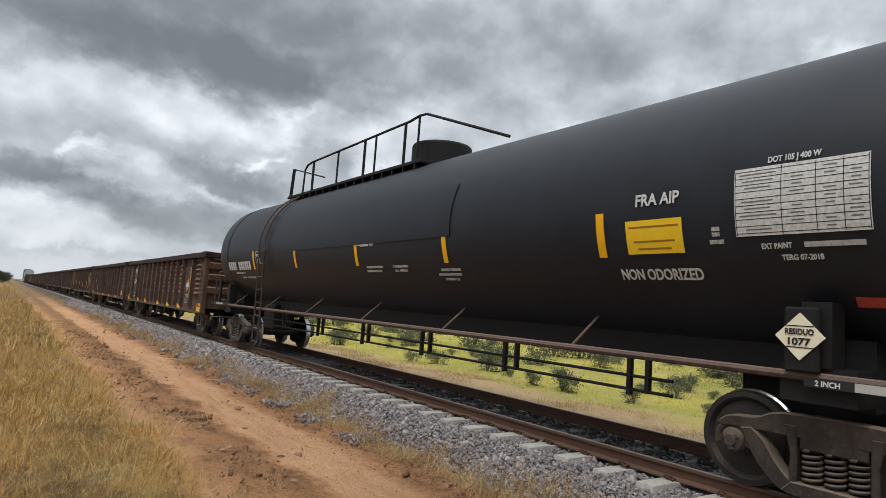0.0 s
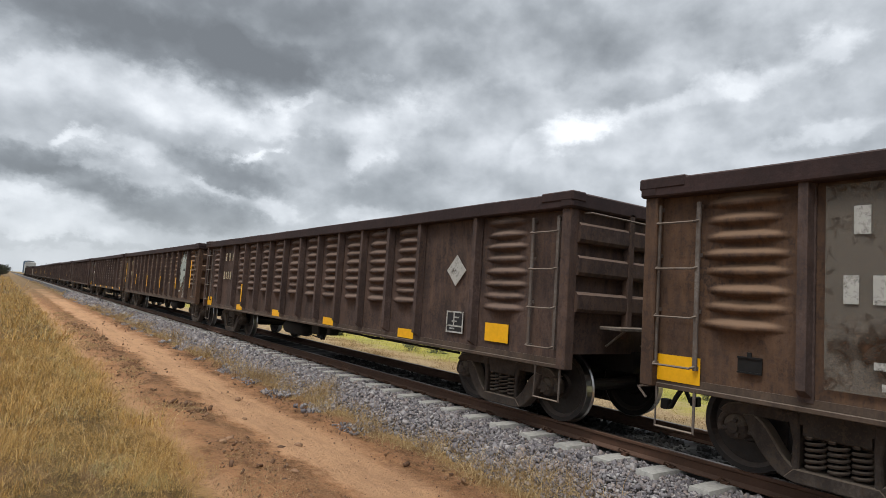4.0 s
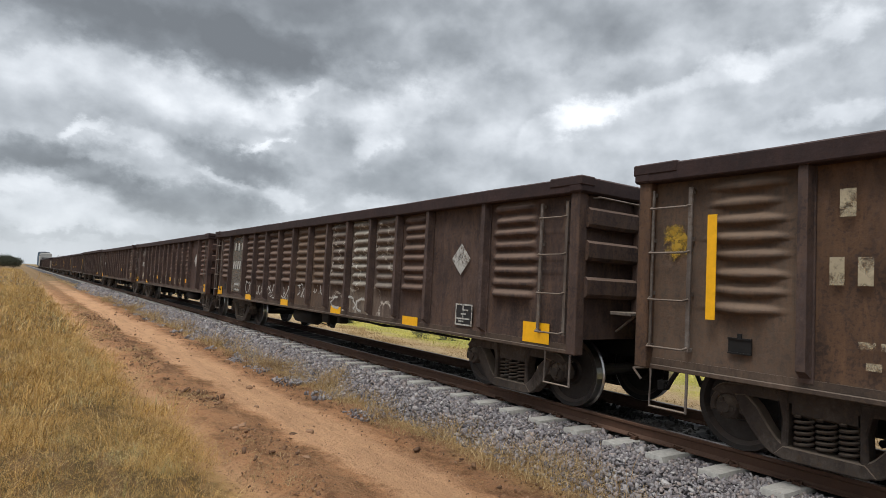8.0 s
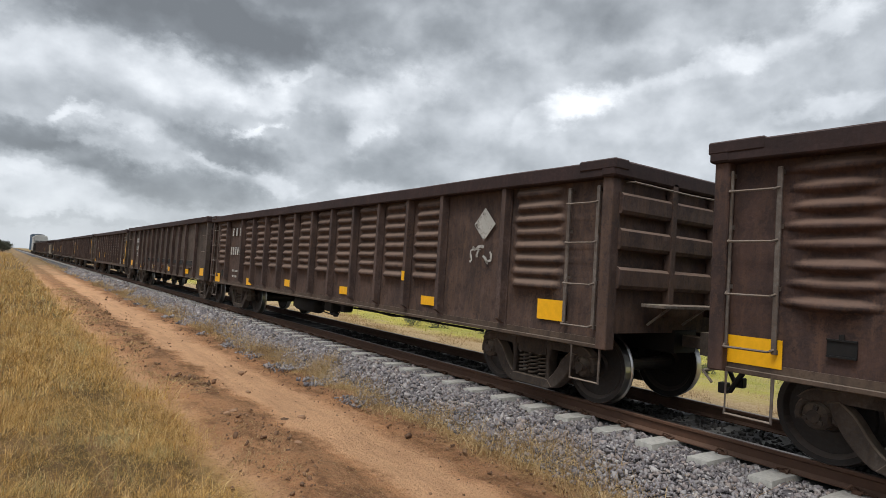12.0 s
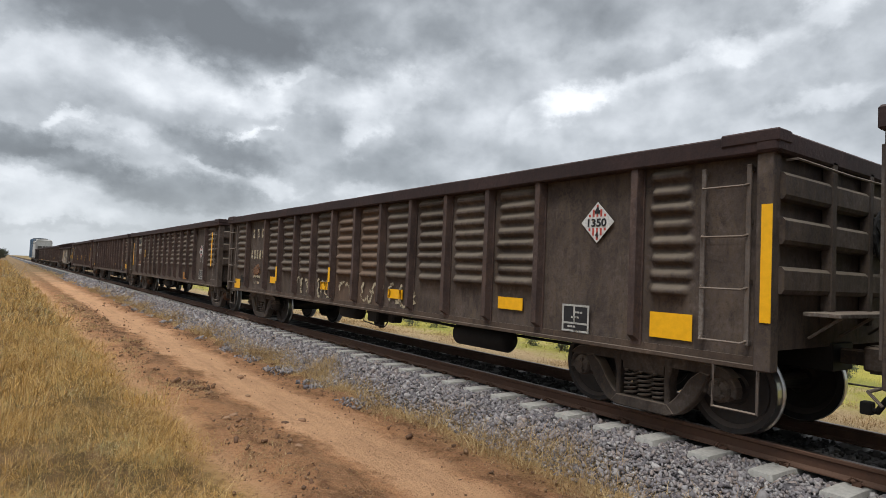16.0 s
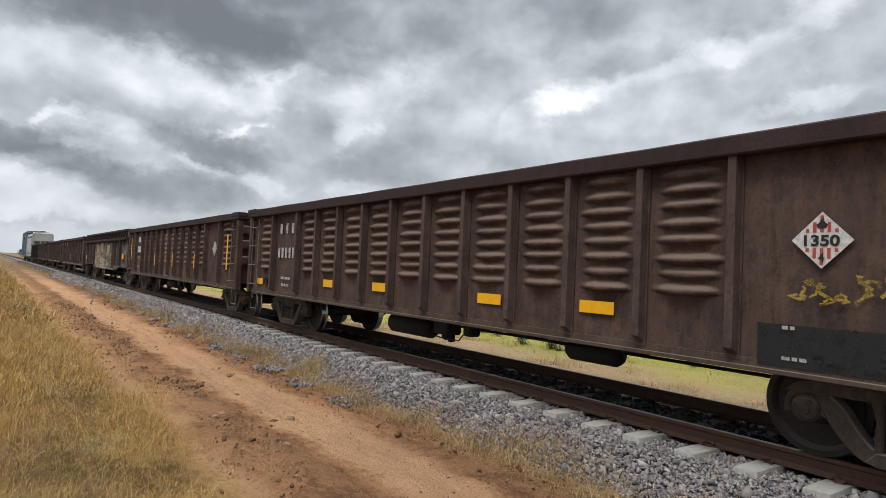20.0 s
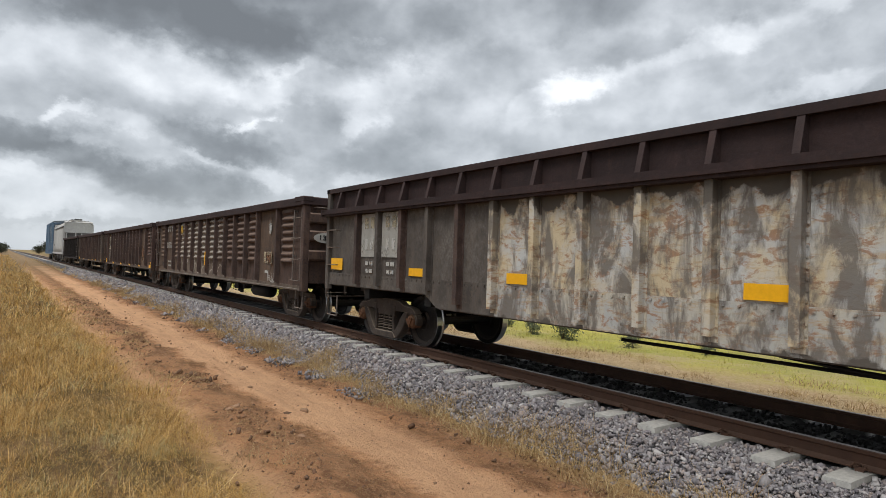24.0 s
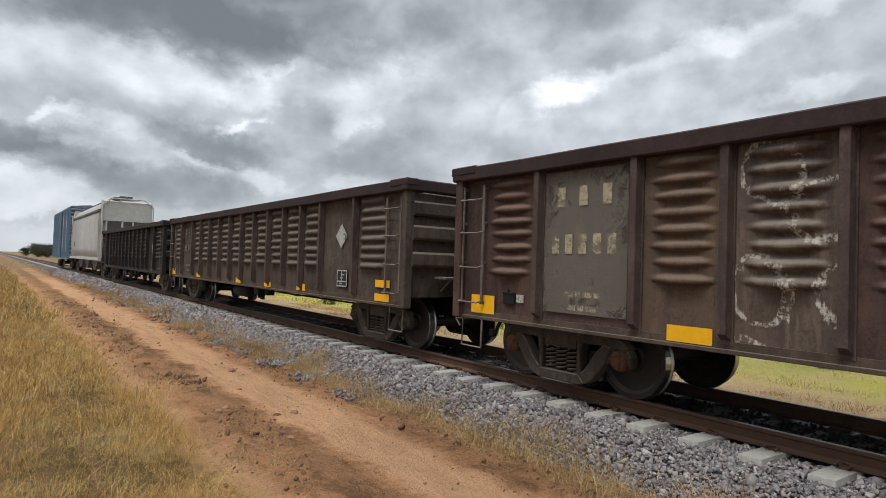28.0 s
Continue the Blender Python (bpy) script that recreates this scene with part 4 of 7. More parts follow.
def gondola(k, end, cfg):
    """A drop-side gondola; end is the place of its trailing end at the start, d is counted from there."""
    kind = cfg.get("kind", "louver")
    sheet, rib, chord = cfg.get("mats", (M_BROWN, M_RIB, M_CHORD))
    S = end - HALF
    length = cfg.get("length", 16.0)
    lead = length - HALF          # the leading end stands at -lead
    fit = Matrix.Translation((0, HALF - HALF * length / 16, 0)) @ Matrix.Diagonal((1, length / 16, 1, 1))
    car = thing("gondola_car", pose(0, S, 0), cfg["label"], "gondola car", "cars of the freight train")
    CARS.append((car, S))
    ribs = [d + cfg.get("shift", 0.0) for d in RIBS]
    edges = [0.0] + ribs + [length]
    for side in (-1, 1):
        turn = pose(0, 0, 0, 0, 0, 0 if side < 0 else 180)
        mid = HALF - length / 2
        about = pose(0, mid, 0) @ turn @ pose(0, -mid, 0)      # the far side is the near one turned about the car's middle
        for i, (a, b) in enumerate(zip(edges, edges[1:])):
            w = b - a
            y = HALF - b          # d counts from the trailing end, at +HALF
            if i == 0:
                make = make_bay(w, kind, 0.15, 0.95, 10 + i)
            elif i == len(edges) - 2:
                make = make_bay(w, kind, 0.80, w - 0.14, 30 + i)
            elif i in (1, len(edges) - 3):
                make = make_bay(w, None, 0, 0, 50 + i)
            else:
                make = make_bay(w, kind, 0.14, w - 0.14, 70 + i % 5)
            key = ("bay", kind, (round(100 * cfg.get("shift", 0.0)), length) if i in (0, len(edges) - 2) else 0, i if i < 2 or i > len(edges) - 4 else "m%d" % (i % 5))
            own = cfg.get("bays", {}).get(i, sheet) if side < 0 else sheet
            shared(key, "side_sheet", make, own, car, about @ pose(0, y, 0))
        for d in ribs:
            shared("rib", "side_rib", make_rib, rib, car, about @ pose(0, HALF - d, 0))
        shared("chord", "top_chord", make_side_chord, chord, car, fit @ turn)
        shared("sill", "side_sill", make_sill, cfg.get("lower", M_LOWER), car, fit @ turn)
        shared("ladder", "side_ladder", make_side_ladder, M_GRAB, car, about @ pose(SHEET, HALF - 0.52, 0))
        shared("ladder", "side_ladder", make_side_ladder, M_GRAB, car, about @ pose(SHEET, 0.19 - lead, 0))
        for s in (-1, 1):
            shared("corner_cap", "corner_cap", make_corner_cap, chord, car, about @ (pose(SHEET, HALF, 0) if s > 0 else pose(SHEET, -lead, 0) @ Matrix.Diagonal((1, -1, 1, 1))))
            shared("post", "corner_post", make_post, sheet, car, about @ pose(SHEET, HALF - 0.02 if s > 0 else 0.02 - lead, 0))
            shared("step", "corner_step", make_step, M_GRAB, car, about @ pose(0, HALF - 0.5 if s > 0 else 0.1 - lead, 0))
        shared("liner", "inner_wall", make_liner, sheet, car, fit @ turn)
    shared("floor", "floor", make_floor, M_BLACK, car, fit)
    shared("under", "underframe", make_underframe, M_BLACK, car, fit)
    for s in (-1, 1):
        turn = pose(0, HALF if s > 0 else -lead, 0, 0, 0, 0 if s > 0 else 180)
        shared("endsheet", "end_sheet", make_end_sheet, sheet, car, turn @ pose(0, -0.04, 0))
        for z in (2.42, 2.02, 1.58):
            shared("endbar", "end_bar", make_end_bar, sheet, car, turn @ pose(0, -0.01, z))
        for x in (-0.45, 0.45):
            shared("endpost", "end_post", make_end_post, sheet, car, turn @ pose(x, 0, 0))
        shared("endchord", "end_chord", make_end_chord, chord, car, turn)
        shared("endladder", "end_ladder", make_end_ladder, M_GRAB, car, turn)
        shared("board", "crossover_board", make_board, M_GRAB, car, turn)
        truck(car, HALF - 1.58 if s > 0 else 1.58 - lead, cfg.get("truck"), cfg.get("cap"))
    shared("brakewheel", "brake_wheel", make_brake_wheel, M_BLACK, car, pose(0.62, -lead, 2.1, 0, 0, 180))
    shared("reservoir", "air_reservoir", make_reservoir, M_BLACK, car, pose(-0.9, HALF - cfg.get("tank", 6.55), 0.57), smooth=True)
    shared("valve", "brake_valve", make_valve, M_BLACK, car, pose(-0.95, HALF - cfg.get("valve", 8.0), 0.60))
    shared("pipe", "brake_pipe", make_pipe, M_BLACK, car)
    shared("cylinder", "brake_cylinder", make_cylinder, M_BLACK, car, pose(0.7, 3.0, 0.66))
    if "aux" in cfg:
        shared("aux", "air_reservoir", make_aux, M_BLACK, car, pose(-0.9, HALF - cfg["aux"], 0.62), smooth=True)
    couplings(car, HALF, lead)
    shared("card", "card_board", make_card, M_BLACK, car, pose(SHEET - 0.012, HALF - 1.03, 1.02))
    for d, z, w, h in cfg.get("marks", ()):
        upright = w < 0.2 and h < 0.6
        if w < 0.2 and h >= 0.6:
            w = 0.095
        if upright:      # stuck on the face of the nearest rib
            d = min(ribs, key=lambda r: abs(r - d))
            w = 0.085
        plate(car, "reflector_strip", SHEET - (0.117 if upright else 0.014 if z < 1.3 else 0.118 if w < 0.3 else 0.014), HALF - d - w / 2, HALF - d + w / 2, z - h / 2, z + h / 2, M_YELLOW, "yellow reflective strip")
    return car


M_INK = plain("black_ink", (0.02, 0.02, 0.022), 0.6, 0.0, 0.3, 20)
M_RED = plain("red_print", (0.45, 0.07, 0.05), 0.6, 0.0, 0.3, 20)


def flaking(name, color, cover=0.5, scale=9.0, rough=0.8, strength=0.85, rim=0.0):
    """Thin paint that has flaked away in places and lets the sheet show through; rim wears its outline ragged."""
    m, tree, bsdf = shader(name)
    at = place(tree)
    n = noise_node(tree, at, scale, 8, 0.72, 0.6)
    big = noise_node(tree, at, scale * 0.22, 4, 0.6, 0.4)
    link(tree, mix_color(tree, big, color, tuple(c * 0.5 for c in color)), bsdf.inputs["Base Color"])
    bsdf.inputs["Roughness"].default_value = rough
    value = math_node(tree, "MULTIPLY_ADD", big, 0.5, math_node(tree, "MULTIPLY", n, 0.5))
    if rim:
        tex = tree.nodes.new("ShaderNodeTexCoord")
        sub = tree.nodes.new("ShaderNodeVectorMath")
        sub.operation = "MULTIPLY_ADD"
        sub.inputs[1].default_value, sub.inputs[2].default_value = (0, 2, 2), (0, -1, -1)
        link(tree, tex.outputs["Generated"], sub.inputs[0])
        size = tree.nodes.new("ShaderNodeVectorMath")
        size.operation = "LENGTH"
        link(tree, sub.outputs[0], size.inputs[0])
        value = math_node(tree, "MULTIPLY_ADD", math_node(tree, "POWER", size.outputs["Value"], 1.6), -rim, math_node(tree, "MULTIPLY_ADD", value, 1.5, -0.16))
    lo, hi = 0.56 - cover * 0.24, 0.66 - cover * 0.18
    mask = ramp(tree, value, [(lo, (0, 0, 0)), (hi, (strength, strength, strength))])
    link(tree, mask, bsdf.inputs["Alpha"])
    return m


M_WORNWHITE = flaking("worn_white_paint", (0.60, 0.59, 0.55), 0.82, 16)
M_PATCHWHITE = flaking("flaked_white_patch", (0.50, 0.49, 0.46), 0.55, 8, rim=0.28)
M_WORNCREAM = flaking("worn_cream_paint", (0.56, 0.48, 0.33), 0.62, 14)
M_PATCHCREAM = flaking("flaked_cream_patch", (0.44, 0.37, 0.25), 0.5, 7, rim=0.28)
M_WORNBLUE = flaking("worn_grey_paint", (0.215, 0.188, 0.155), 0.95, 11.0, strength=0.6, rim=0.10)
M_WORNTEAL = flaking("worn_turquoise_paint", (0.50, 0.55, 0.50), 0.75, 6, rim=0.22)
M_WORNRUST = flaking("rust_bloom", (0.20, 0.095, 0.045), 0.5, 6, strength=0.8, rim=0.3)
M_WORNYELLOW = flaking("worn_yellow_paint", (0.50, 0.31, 0.03), 0.6, 9, rim=0.22)
M_YELLOWCHALK = flaking("worn_yellow_spray", (0.52, 0.36, 0.05), 0.6, 16)
M_ORANGE = plain("orange_patch", (0.42, 0.18, 0.02), 0.6, 0.0, 0.3)
M_RUSTY = weathered("rusty_brown_steel", (0.116, 0.070, 0.048), (0.033, 0.022, 0.018), (0.265, 0.143, 0.072), 0.58, lit_dust=0.5)
M_DARKGREY = weathered("dark_grey_brown_steel", (0.115, 0.090, 0.078), (0.034, 0.026, 0.023), (0.21, 0.155, 0.10), 0.5, lit_dust=0.4)
M_FADED = weathered("faded_rusty_sheet", (0.11, 0.08, 0.06), (0.06, 0.044, 0.036), (0.25, 0.15, 0.088), 0.58, 0.35, lit_dust=0.36)
M_PALESHEET = weathered("pale_chalky_sheet", (0.125, 0.092, 0.075), (0.06, 0.042, 0.035), (0.30, 0.235, 0.175), 0.5, 0.55, lit_dust=0.36, strokes=(0.58, 0.54, 0.47))
M_SOOT = weathered("sooty_black_steel", (0.034, 0.029, 0.027), (0.014, 0.012, 0.012), (0.075, 0.055, 0.043), 0.4, lit_dust=0.3)
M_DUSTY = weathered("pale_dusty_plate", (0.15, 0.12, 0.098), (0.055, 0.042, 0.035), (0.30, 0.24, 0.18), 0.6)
M_CHALK = weathered("chalky_flaking_sheet", (0.17, 0.13, 0.105), (0.055, 0.041, 0.034), (0.40, 0.335, 0.255), 0.62, 0.4, lit_dust=0.5, strokes=(0.6, 0.57, 0.5))
M_REDBROWN = weathered("red_brown_steel", (0.102, 0.060, 0.050), (0.030, 0.021, 0.020), (0.22, 0.118, 0.073), 0.48, lit_dust=0.42)
M_RUSTCAP = weathered("rusted_cap", (0.16, 0.07, 0.035), (0.07, 0.035, 0.022), (0.25, 0.12, 0.05), 0.5, 0.2)

WARM = (M_RUSTY, M_RIB, M_CHORD)
GREY = (M_DARKGREY, M_RIB, M_CHORD)
RED = (M_REDBROWN, M_RIB, M_CHORD)
STD = (M_BROWN, M_RIB, M_CHORD)


def row(ds, z, ends=0.97):
    return [(ds[0], ends, 0.48, 0.26)] + [(d, z, 0.48, 0.15) for d in ds[1:-1]] + [(ds[-1], ends, 0.48, 0.26)]


def number_bay(car, z1=2.24, z2=1.68, letters=3, digits=5, material=None, backing=None, small=True):
    """Reporting mark and number of the bay next to the trailing end."""
    material = material or M_WORNWHITE
    y = HALF - 2.25
    if backing:
        blotch(car, SHEET - 0.004, y, 1.82, 1.02, 1.4, backing, 7)
    bars(car, SHEET - 0.030, y, z1, 0.23, [0.52] * letters, material, 0.95)
    bars(car, SHEET - 0.030, y, z2, 0.23, [0.48] * digits, material, 0.42)
    if small:
        bars(car, SHEET - 0.018, y, 1.18, 0.06, (2.0, 1.2, 2.2, 1.4), material, 0.6)
        bars(car, SHEET - 0.018, y, 1.02, 0.06, (1.8, 1.4, 2.4), material, 0.6)


def build_gondolas():
    g = "dark brown weathered steel gondola car with yellow reflectors"
    c = gondola(1, 37.6, dict(label="rusty brown gondola car with a yellow painted post", kind="lens", mats=WARM,
                marks=[(0.3, .97, .50, .26), (3.28, .92, .5, .15), (5.29, .92, .5, .15), (8.27, .91, .48, .16), (10.3, .91, .48, .15), (12.27, .91, .48, .15), (15.31, .96, .48, .28)]))
    number_bay(c, backing=M_WORNBLUE)
    plate(c, "painted_post", SHEET - 0.118, HALF - 14.29, HALF - 14.15, 0.92, 2.70, M_WORNYELLOW, "worn yellow paint on the rib")
    diamond(c, HALF - 13.38, 1.72, False)
    label_box(c, HALF - 13.65, 1.06)
    scrawl(c, SHEET - .004, HALF - 13.75, 2.1, .5, .3, M_WORNWHITE, 4, .02, 3)
    blotch(c, SHEET - .05, HALF - 4.5, 1.85, .36, .26, M_WORNYELLOW, 3)
    blotch(c, SHEET - .004, HALF - 2.2, 1.3, .9, .5, M_WORNRUST, 4)

    c = gondola(2, 54.75, dict(label=g, kind="lens", mats=STD, marks=[(.39, .96, .48, .27), (3.5, .9, .48, .15), (6.4, .9, .48, .15), (9.4, .9, .48, .15), (12.4, .9, .48, .15), (3.77, 1.31, .14, .5), (14.7, 1.1, .48, .25)]))
    number_bay(c, material=M_WORNCREAM, small=False)
    diamond(c, HALF - 13.7, 1.95, False, True)
    label_box(c, HALF - 13.95, 1.02)

    c = gondola(3, 71.9, dict(label="rusty brown gondola car with a flaking turquoise patch", kind="lens", mats=WARM, shift=0.1, tank=10.6, valve=9.0, bays={i: M_FADED for i in (0, 4, 6, 7, 9, 10)},
                marks=[(.79, 1.82, .14, 1.0), (3.7, 1.5, .13, .5), (6.7, 1.45, .12, .5), (9.71, 1.45, .12, .5), (12.72, 1.45, .11, .42), (15.11, 1.81, .12, 1.0)]))
    blotch(c, SHEET - .004, HALF - 13.6, 1.9, 1.0, 1.35, M_WORNTEAL, 5)
    diamond(c, HALF - 13.65, 1.97, False)
    lettering(c, "1350", SHEET - .022, HALF - 13.65, 1.93, .085, .26, M_INK, "number")
    blotch(c, SHEET - .006, HALF - 13.72, 1.45, .6, .5, M_WORNRUST, 6)
    scrawl(c, SHEET - .016, HALF - 13.85, .92, .42, .34, M_WORNWHITE, 4, .035, 11)
    plate(c, "bracket", SHEET - .018, HALF - 13.25, HALF - 13.05, 1.13, 1.19, M_WORNWHITE)
    number_bay(c, material=M_WORNCREAM)
    blotch(c, SHEET - .02, HALF - .35, 2.05, .3, .35, M_WORNYELLOW, 8)
    for i in range(5):
        blotch(c, SHEET - .006, HALF - 4.5 - i * 1.8, 1.15, .7, .3, M_WORNRUST, 40 + i)

    c = gondola(4, 88.85, dict(label="brown gondola car with white chalky scrawls", kind="louver", mats=STD, bays={6: M_FADED, 7: M_FADED, 8: M_PALESHEET, 9: M_CHALK, 10: M_PALESHEET}, marks=row([.39, 3.4, 6.3, 9.3, 12.24, 15.29], .88)))
    number_bay(c, backing=M_WORNBLUE, material=M_WORNWHITE)
    diamond(c, HALF - 13.6, 1.92, False, True)
    label_box(c, HALF - 13.95, .93)
    for i, (d, z) in enumerate(((6.5, .95), (7.5, 1.05), (8.5, 1.15), (4.5, .95), (5.4, .95), (3.5, 1.0))):
        scrawl(c, SHEET - .016, HALF - d, z, .8, .34, M_WORNWHITE, 4, .04, 20 + i)
    scrawl(c, SHEET - .018, HALF - 9.9, .86, 1.7, .36, M_WORNWHITE, 3, .05, 27)

    c = gondola(5, 105.7, dict(label="dark brown gondola car with cream scrawls low down", kind="lens", mats=RED, length=15.75, tank=11.3, valve=8.75, marks=[(.32, .98, .5, .25), (3.31, .93, .48, .14), (6.28, 1.18, .48, .15), (9.29, 1.15, .48, .16), (12.3, 1.15, .48, .16), (15.3, .97, .48, .26)]))
    number_bay(c)
    blotch(c, SHEET - .004, HALF - 2.2, 1.2, .9, .35, M_PATCHCREAM, 12)
    diamond(c, HALF - 13.6, 1.95, False, True)
    for i, d in enumerate((4.5, 5.5, 6.5, 7.5, 8.5, 10.5, 11.4)):
        scrawl(c, SHEET - .016, HALF - d, .93, .85, .38, M_WORNCREAM, 3, .07, 30 + i)
        blotch(c, SHEET - .006, HALF - d - .1, 1.12, .75, .3, M_PATCHCREAM, 80 + i)

    c = gondola(6, 123.0, dict(label=g, kind="louver", mats=STD, marks=[(.5, .95, .5, .27), (3.6, .95, .45, .18), (6.5, 1.05, .5, .16), (9.5, 1.05, .5, .15), (11.89, 1.43, .12, .16), (12.46, 1.06, .48, .14), (15.11, 1.14, .47, .25)]))
    number_bay(c)
    diamond(c, HALF - 13.72, 2.24, False, True)
    scrawl(c, SHEET - .004, HALF - 13.65, 1.62, .5, .35, M_WORNWHITE, 3, .04, 44)

    c = gondola(8, 156.35, dict(label="dark grey-brown gondola car with cream scrawls low down", kind="louver", mats=GREY, length=15.62, tank=11.05, valve=7.9, aux=6.7, bays={6: M_FADED, 7: M_FADED}, marks=[(.62, .97, .48, .26), (3.48, 1.16, .48, .16), (3.83, 1.32, .12, .36), (6.49, 1.14, .48, .16), (6.88, 1.38, .12, .3), (9.3, 1.12, .48, .16), (12.23, 1.15, .48, .16), (14.63, 1.08, .48, .26), (15.62, 1.72, .13, 1.04)]))
    number_bay(c, material=M_WORNCREAM)
    blotch(c, SHEET - .004, HALF - 2.2, 1.35, .9, .4, M_WORNRUST, 14)
    diamond(c, HALF - 13.65, 2.17)
    label_box(c, HALF - 13.58, .89)
    for i, d in enumerate((5.4, 6.5, 7.6, 8.5, 9.5)):
        scrawl(c, SHEET - .016, HALF - d, .9, .8, .4, M_WORNCREAM, 4, .06, 50 + i)

    c = gondola(9, 173.5, dict(label="dark grey-brown gondola car with a faded cream panel", kind="louver", mats=GREY, shift=0.12, cap=M_RUSTCAP, marks=[(.96, 1.81, .13, 1.1), (4.15, 1.84, .13, .34), (15.28, 1.96, .13, 1.1)]))
    blotch(c, SHEET - .03, HALF - 2.42, 2.41, 1.06, .33, M_CREAM, 0, label="faded cream panel")
    bars(c, SHEET - .040, HALF - 2.14, 2.29, .25, (.6, .6, .55), M_INK, .25)
    bars(c, SHEET - .030, HALF - 2.42, 1.82, .25, (.55,) * 5, M_WORNWHITE, .22)
    bars(c, SHEET - .018, HALF - 2.2, 1.25, .06, (2.0, 1.2, 2.2, 1.4), M_WORNWHITE, .6)
    blotch(c, SHEET - .004, HALF - 2.2, 1.45, .9, .45, M_WORNRUST, 16)
    plate(c, "orange_panel", SHEET - .018, HALF - 11.8, HALF - 11.28, .89, 1.13, M_ORANGE)
    diamond(c, HALF - 13.6, 1.88)
    label_box(c, HALF - 13.9, .95)
    scrawl(c, SHEET - .004, HALF - 13.8, 1.5, .6, .7, M_WORNWHITE, 6, .016, 61)

    c = gondola(10, 190.2, dict(label="dark brown gondola car with a yellow scrawl", kind="lens", mats=STD, length=15.7, tank=6.75, valve=7.8, aux=10.75, marks=[(.61, 1.08, .45, .15), (4.48, 1.18, .48, .15), (6.46, 1.2, .48, .15), (9.37, 1.18, .48, .14), (11.2, 1.2, .48, .14), (14.73, 1.12, .48, .25)]))
    number_bay(c)
    diamond(c, HALF - 13.49, 1.92)
    scrawl(c, SHEET - .006, HALF - 13.75, 1.38, 1.0, .26, M_YELLOWCHALK, 9, .028, 63)
    blotch(c, SHEET - .006, HALF - 13.62, 1.02, 1.05, .30, M_BLACKPANEL, 64, label="sooty black paint patch")
    bars(c, SHEET - .024, HALF - 13.25, 1.16, .03, (1.6, 1.2), M_WORNWHITE, .6)
    bars(c, SHEET - .024, HALF - 13.3, .9, .03, (2.2, 1.4, 1.8), M_WORNWHITE, .6)

    c = gondola(11, 207.2, dict(label="red-brown gondola car with yellow upright strips", kind="lens", mats=RED, bays={6: M_PALESHEET, 7: M_FADED, 9: M_FADED, 1: M_FADED}, cap=M_RUSTCAP, marks=[(.75, 1.9, .12, 1.02), (5.95, 1.5, .12, .48), (9.2, 1.5, .12, .48), (12.2, 1.5, .12, .48), (15.2, 1.8, .12, 1.0)]))
    blotch(c, SHEET - .03, HALF - 2.25, 2.13, 1.1, .82, M_BLACKPANEL, 7, label="black painted number panel")
    bars(c, SHEET - .040, HALF - 2.33, 2.23, .26, (.5, .5, .72), M_WHITE, .62)
    bars(c, SHEET - .040, HALF - 2.28, 1.78, .27, (.52,) * 5, M_WHITE, .16)
    bars(c, SHEET - .030, HALF - 2.25, 1.5, .10, (1.2, 2.0, 1.6, 1.1), M_WORNCREAM, .5)
    scrawl(c, SHEET - .030, HALF - 2.2, 1.08, .5, .12, M_WORNWHITE, 5, .018, 231)
    diamond(c, HALF - 13.6, 1.92, False, True)

    c = gondola(13, 241.1, dict(label="brown gondola car with pale faded sheets", kind="louver", mats=STD, shift=0.1, tank=11.8, valve=9.9, lower=M_DUSTY, bays={0: M_FADED, 1: M_FADED, 2: M_FADED, 3: M_CHALK, 4: M_CHALK, 5: M_CHALK, 6: M_CHALK, 7: M_CHALK, 8: M_PALESHEET, 12: M_FADED}, cap=M_RUSTCAP, marks=[(7.86, 1.4, .14, .44)]))
    number_bay(c, 2.42, 1.75, material=M_WORNWHITE)
    blotch(c, SHEET - .10, HALF - 4.54, 2.43, .34, .3, M_WORNYELLOW, 104)
    blotch(c, SHEET - .004, HALF - 13.7, 1.5, .7, .6, M_WORNRUST, 17)
    blotch(c, SHEET - .004, HALF - 13.64, 2.3, .26, .42, M_PATCHWHITE, 18)
    bars(c, SHEET - .008, HALF - 13.55, 1.35, .3, (.5, .3, .5), M_WORNCREAM, .3)
    scrawl(c, SHEET - .018, HALF - 13.9, .88, .6, .25, M_WORNWHITE, 6, .03, 71)
    plate(c, "bracket", SHEET - .018, HALF - 13.65, HALF - 13.4, 1.1, 1.17, M_WORNWHITE)
    e = shared("endplacard", "end_placard", lambda bm: prism(bm, [(0.33 * math.cos(k * 0.3927), 0.12 * math.sin(k * 0.3927)) for k in range(16)], -0.006, 0.0), M_WORNWHITE, c, pose(-1.02, -HALF - .13, 1.98, 0, 0, 90), "white oval placard on the end bar")
    me = text_mesh("1350", .11, .36)
    me.materials.append(M_INK)
    t = new("number", me)
    t.parent = e
    t.matrix_basis = on_side(-.012, 0, -.05)

    c = gondola(14, 258.2, dict(label="red-brown dented gondola car with rusty scrawls", kind="lens", mats=RED, shift=0.06, bays={2: M_FADED, 3: M_PALESHEET, 12: M_FADED}, cap=M_RUSTCAP, marks=[(.5, .98, .48, .25), (3.59, .9, .48, .16), (6.55, .9, .48, .15), (9.56, .91, .48, .15), (12.49, .92, .48, .15), (15.2, .98, .48, .28)]))
    number_bay(c, backing=M_WORNBLUE, material=M_WORNCREAM)
    blotch(c, SHEET - .006, HALF - 2.2, 1.85, .4, .6, M_WORNYELLOW, 19)
    diamond(c, HALF - 13.86, 1.80)
    label_box(c, HALF - 14.08, 1.03)
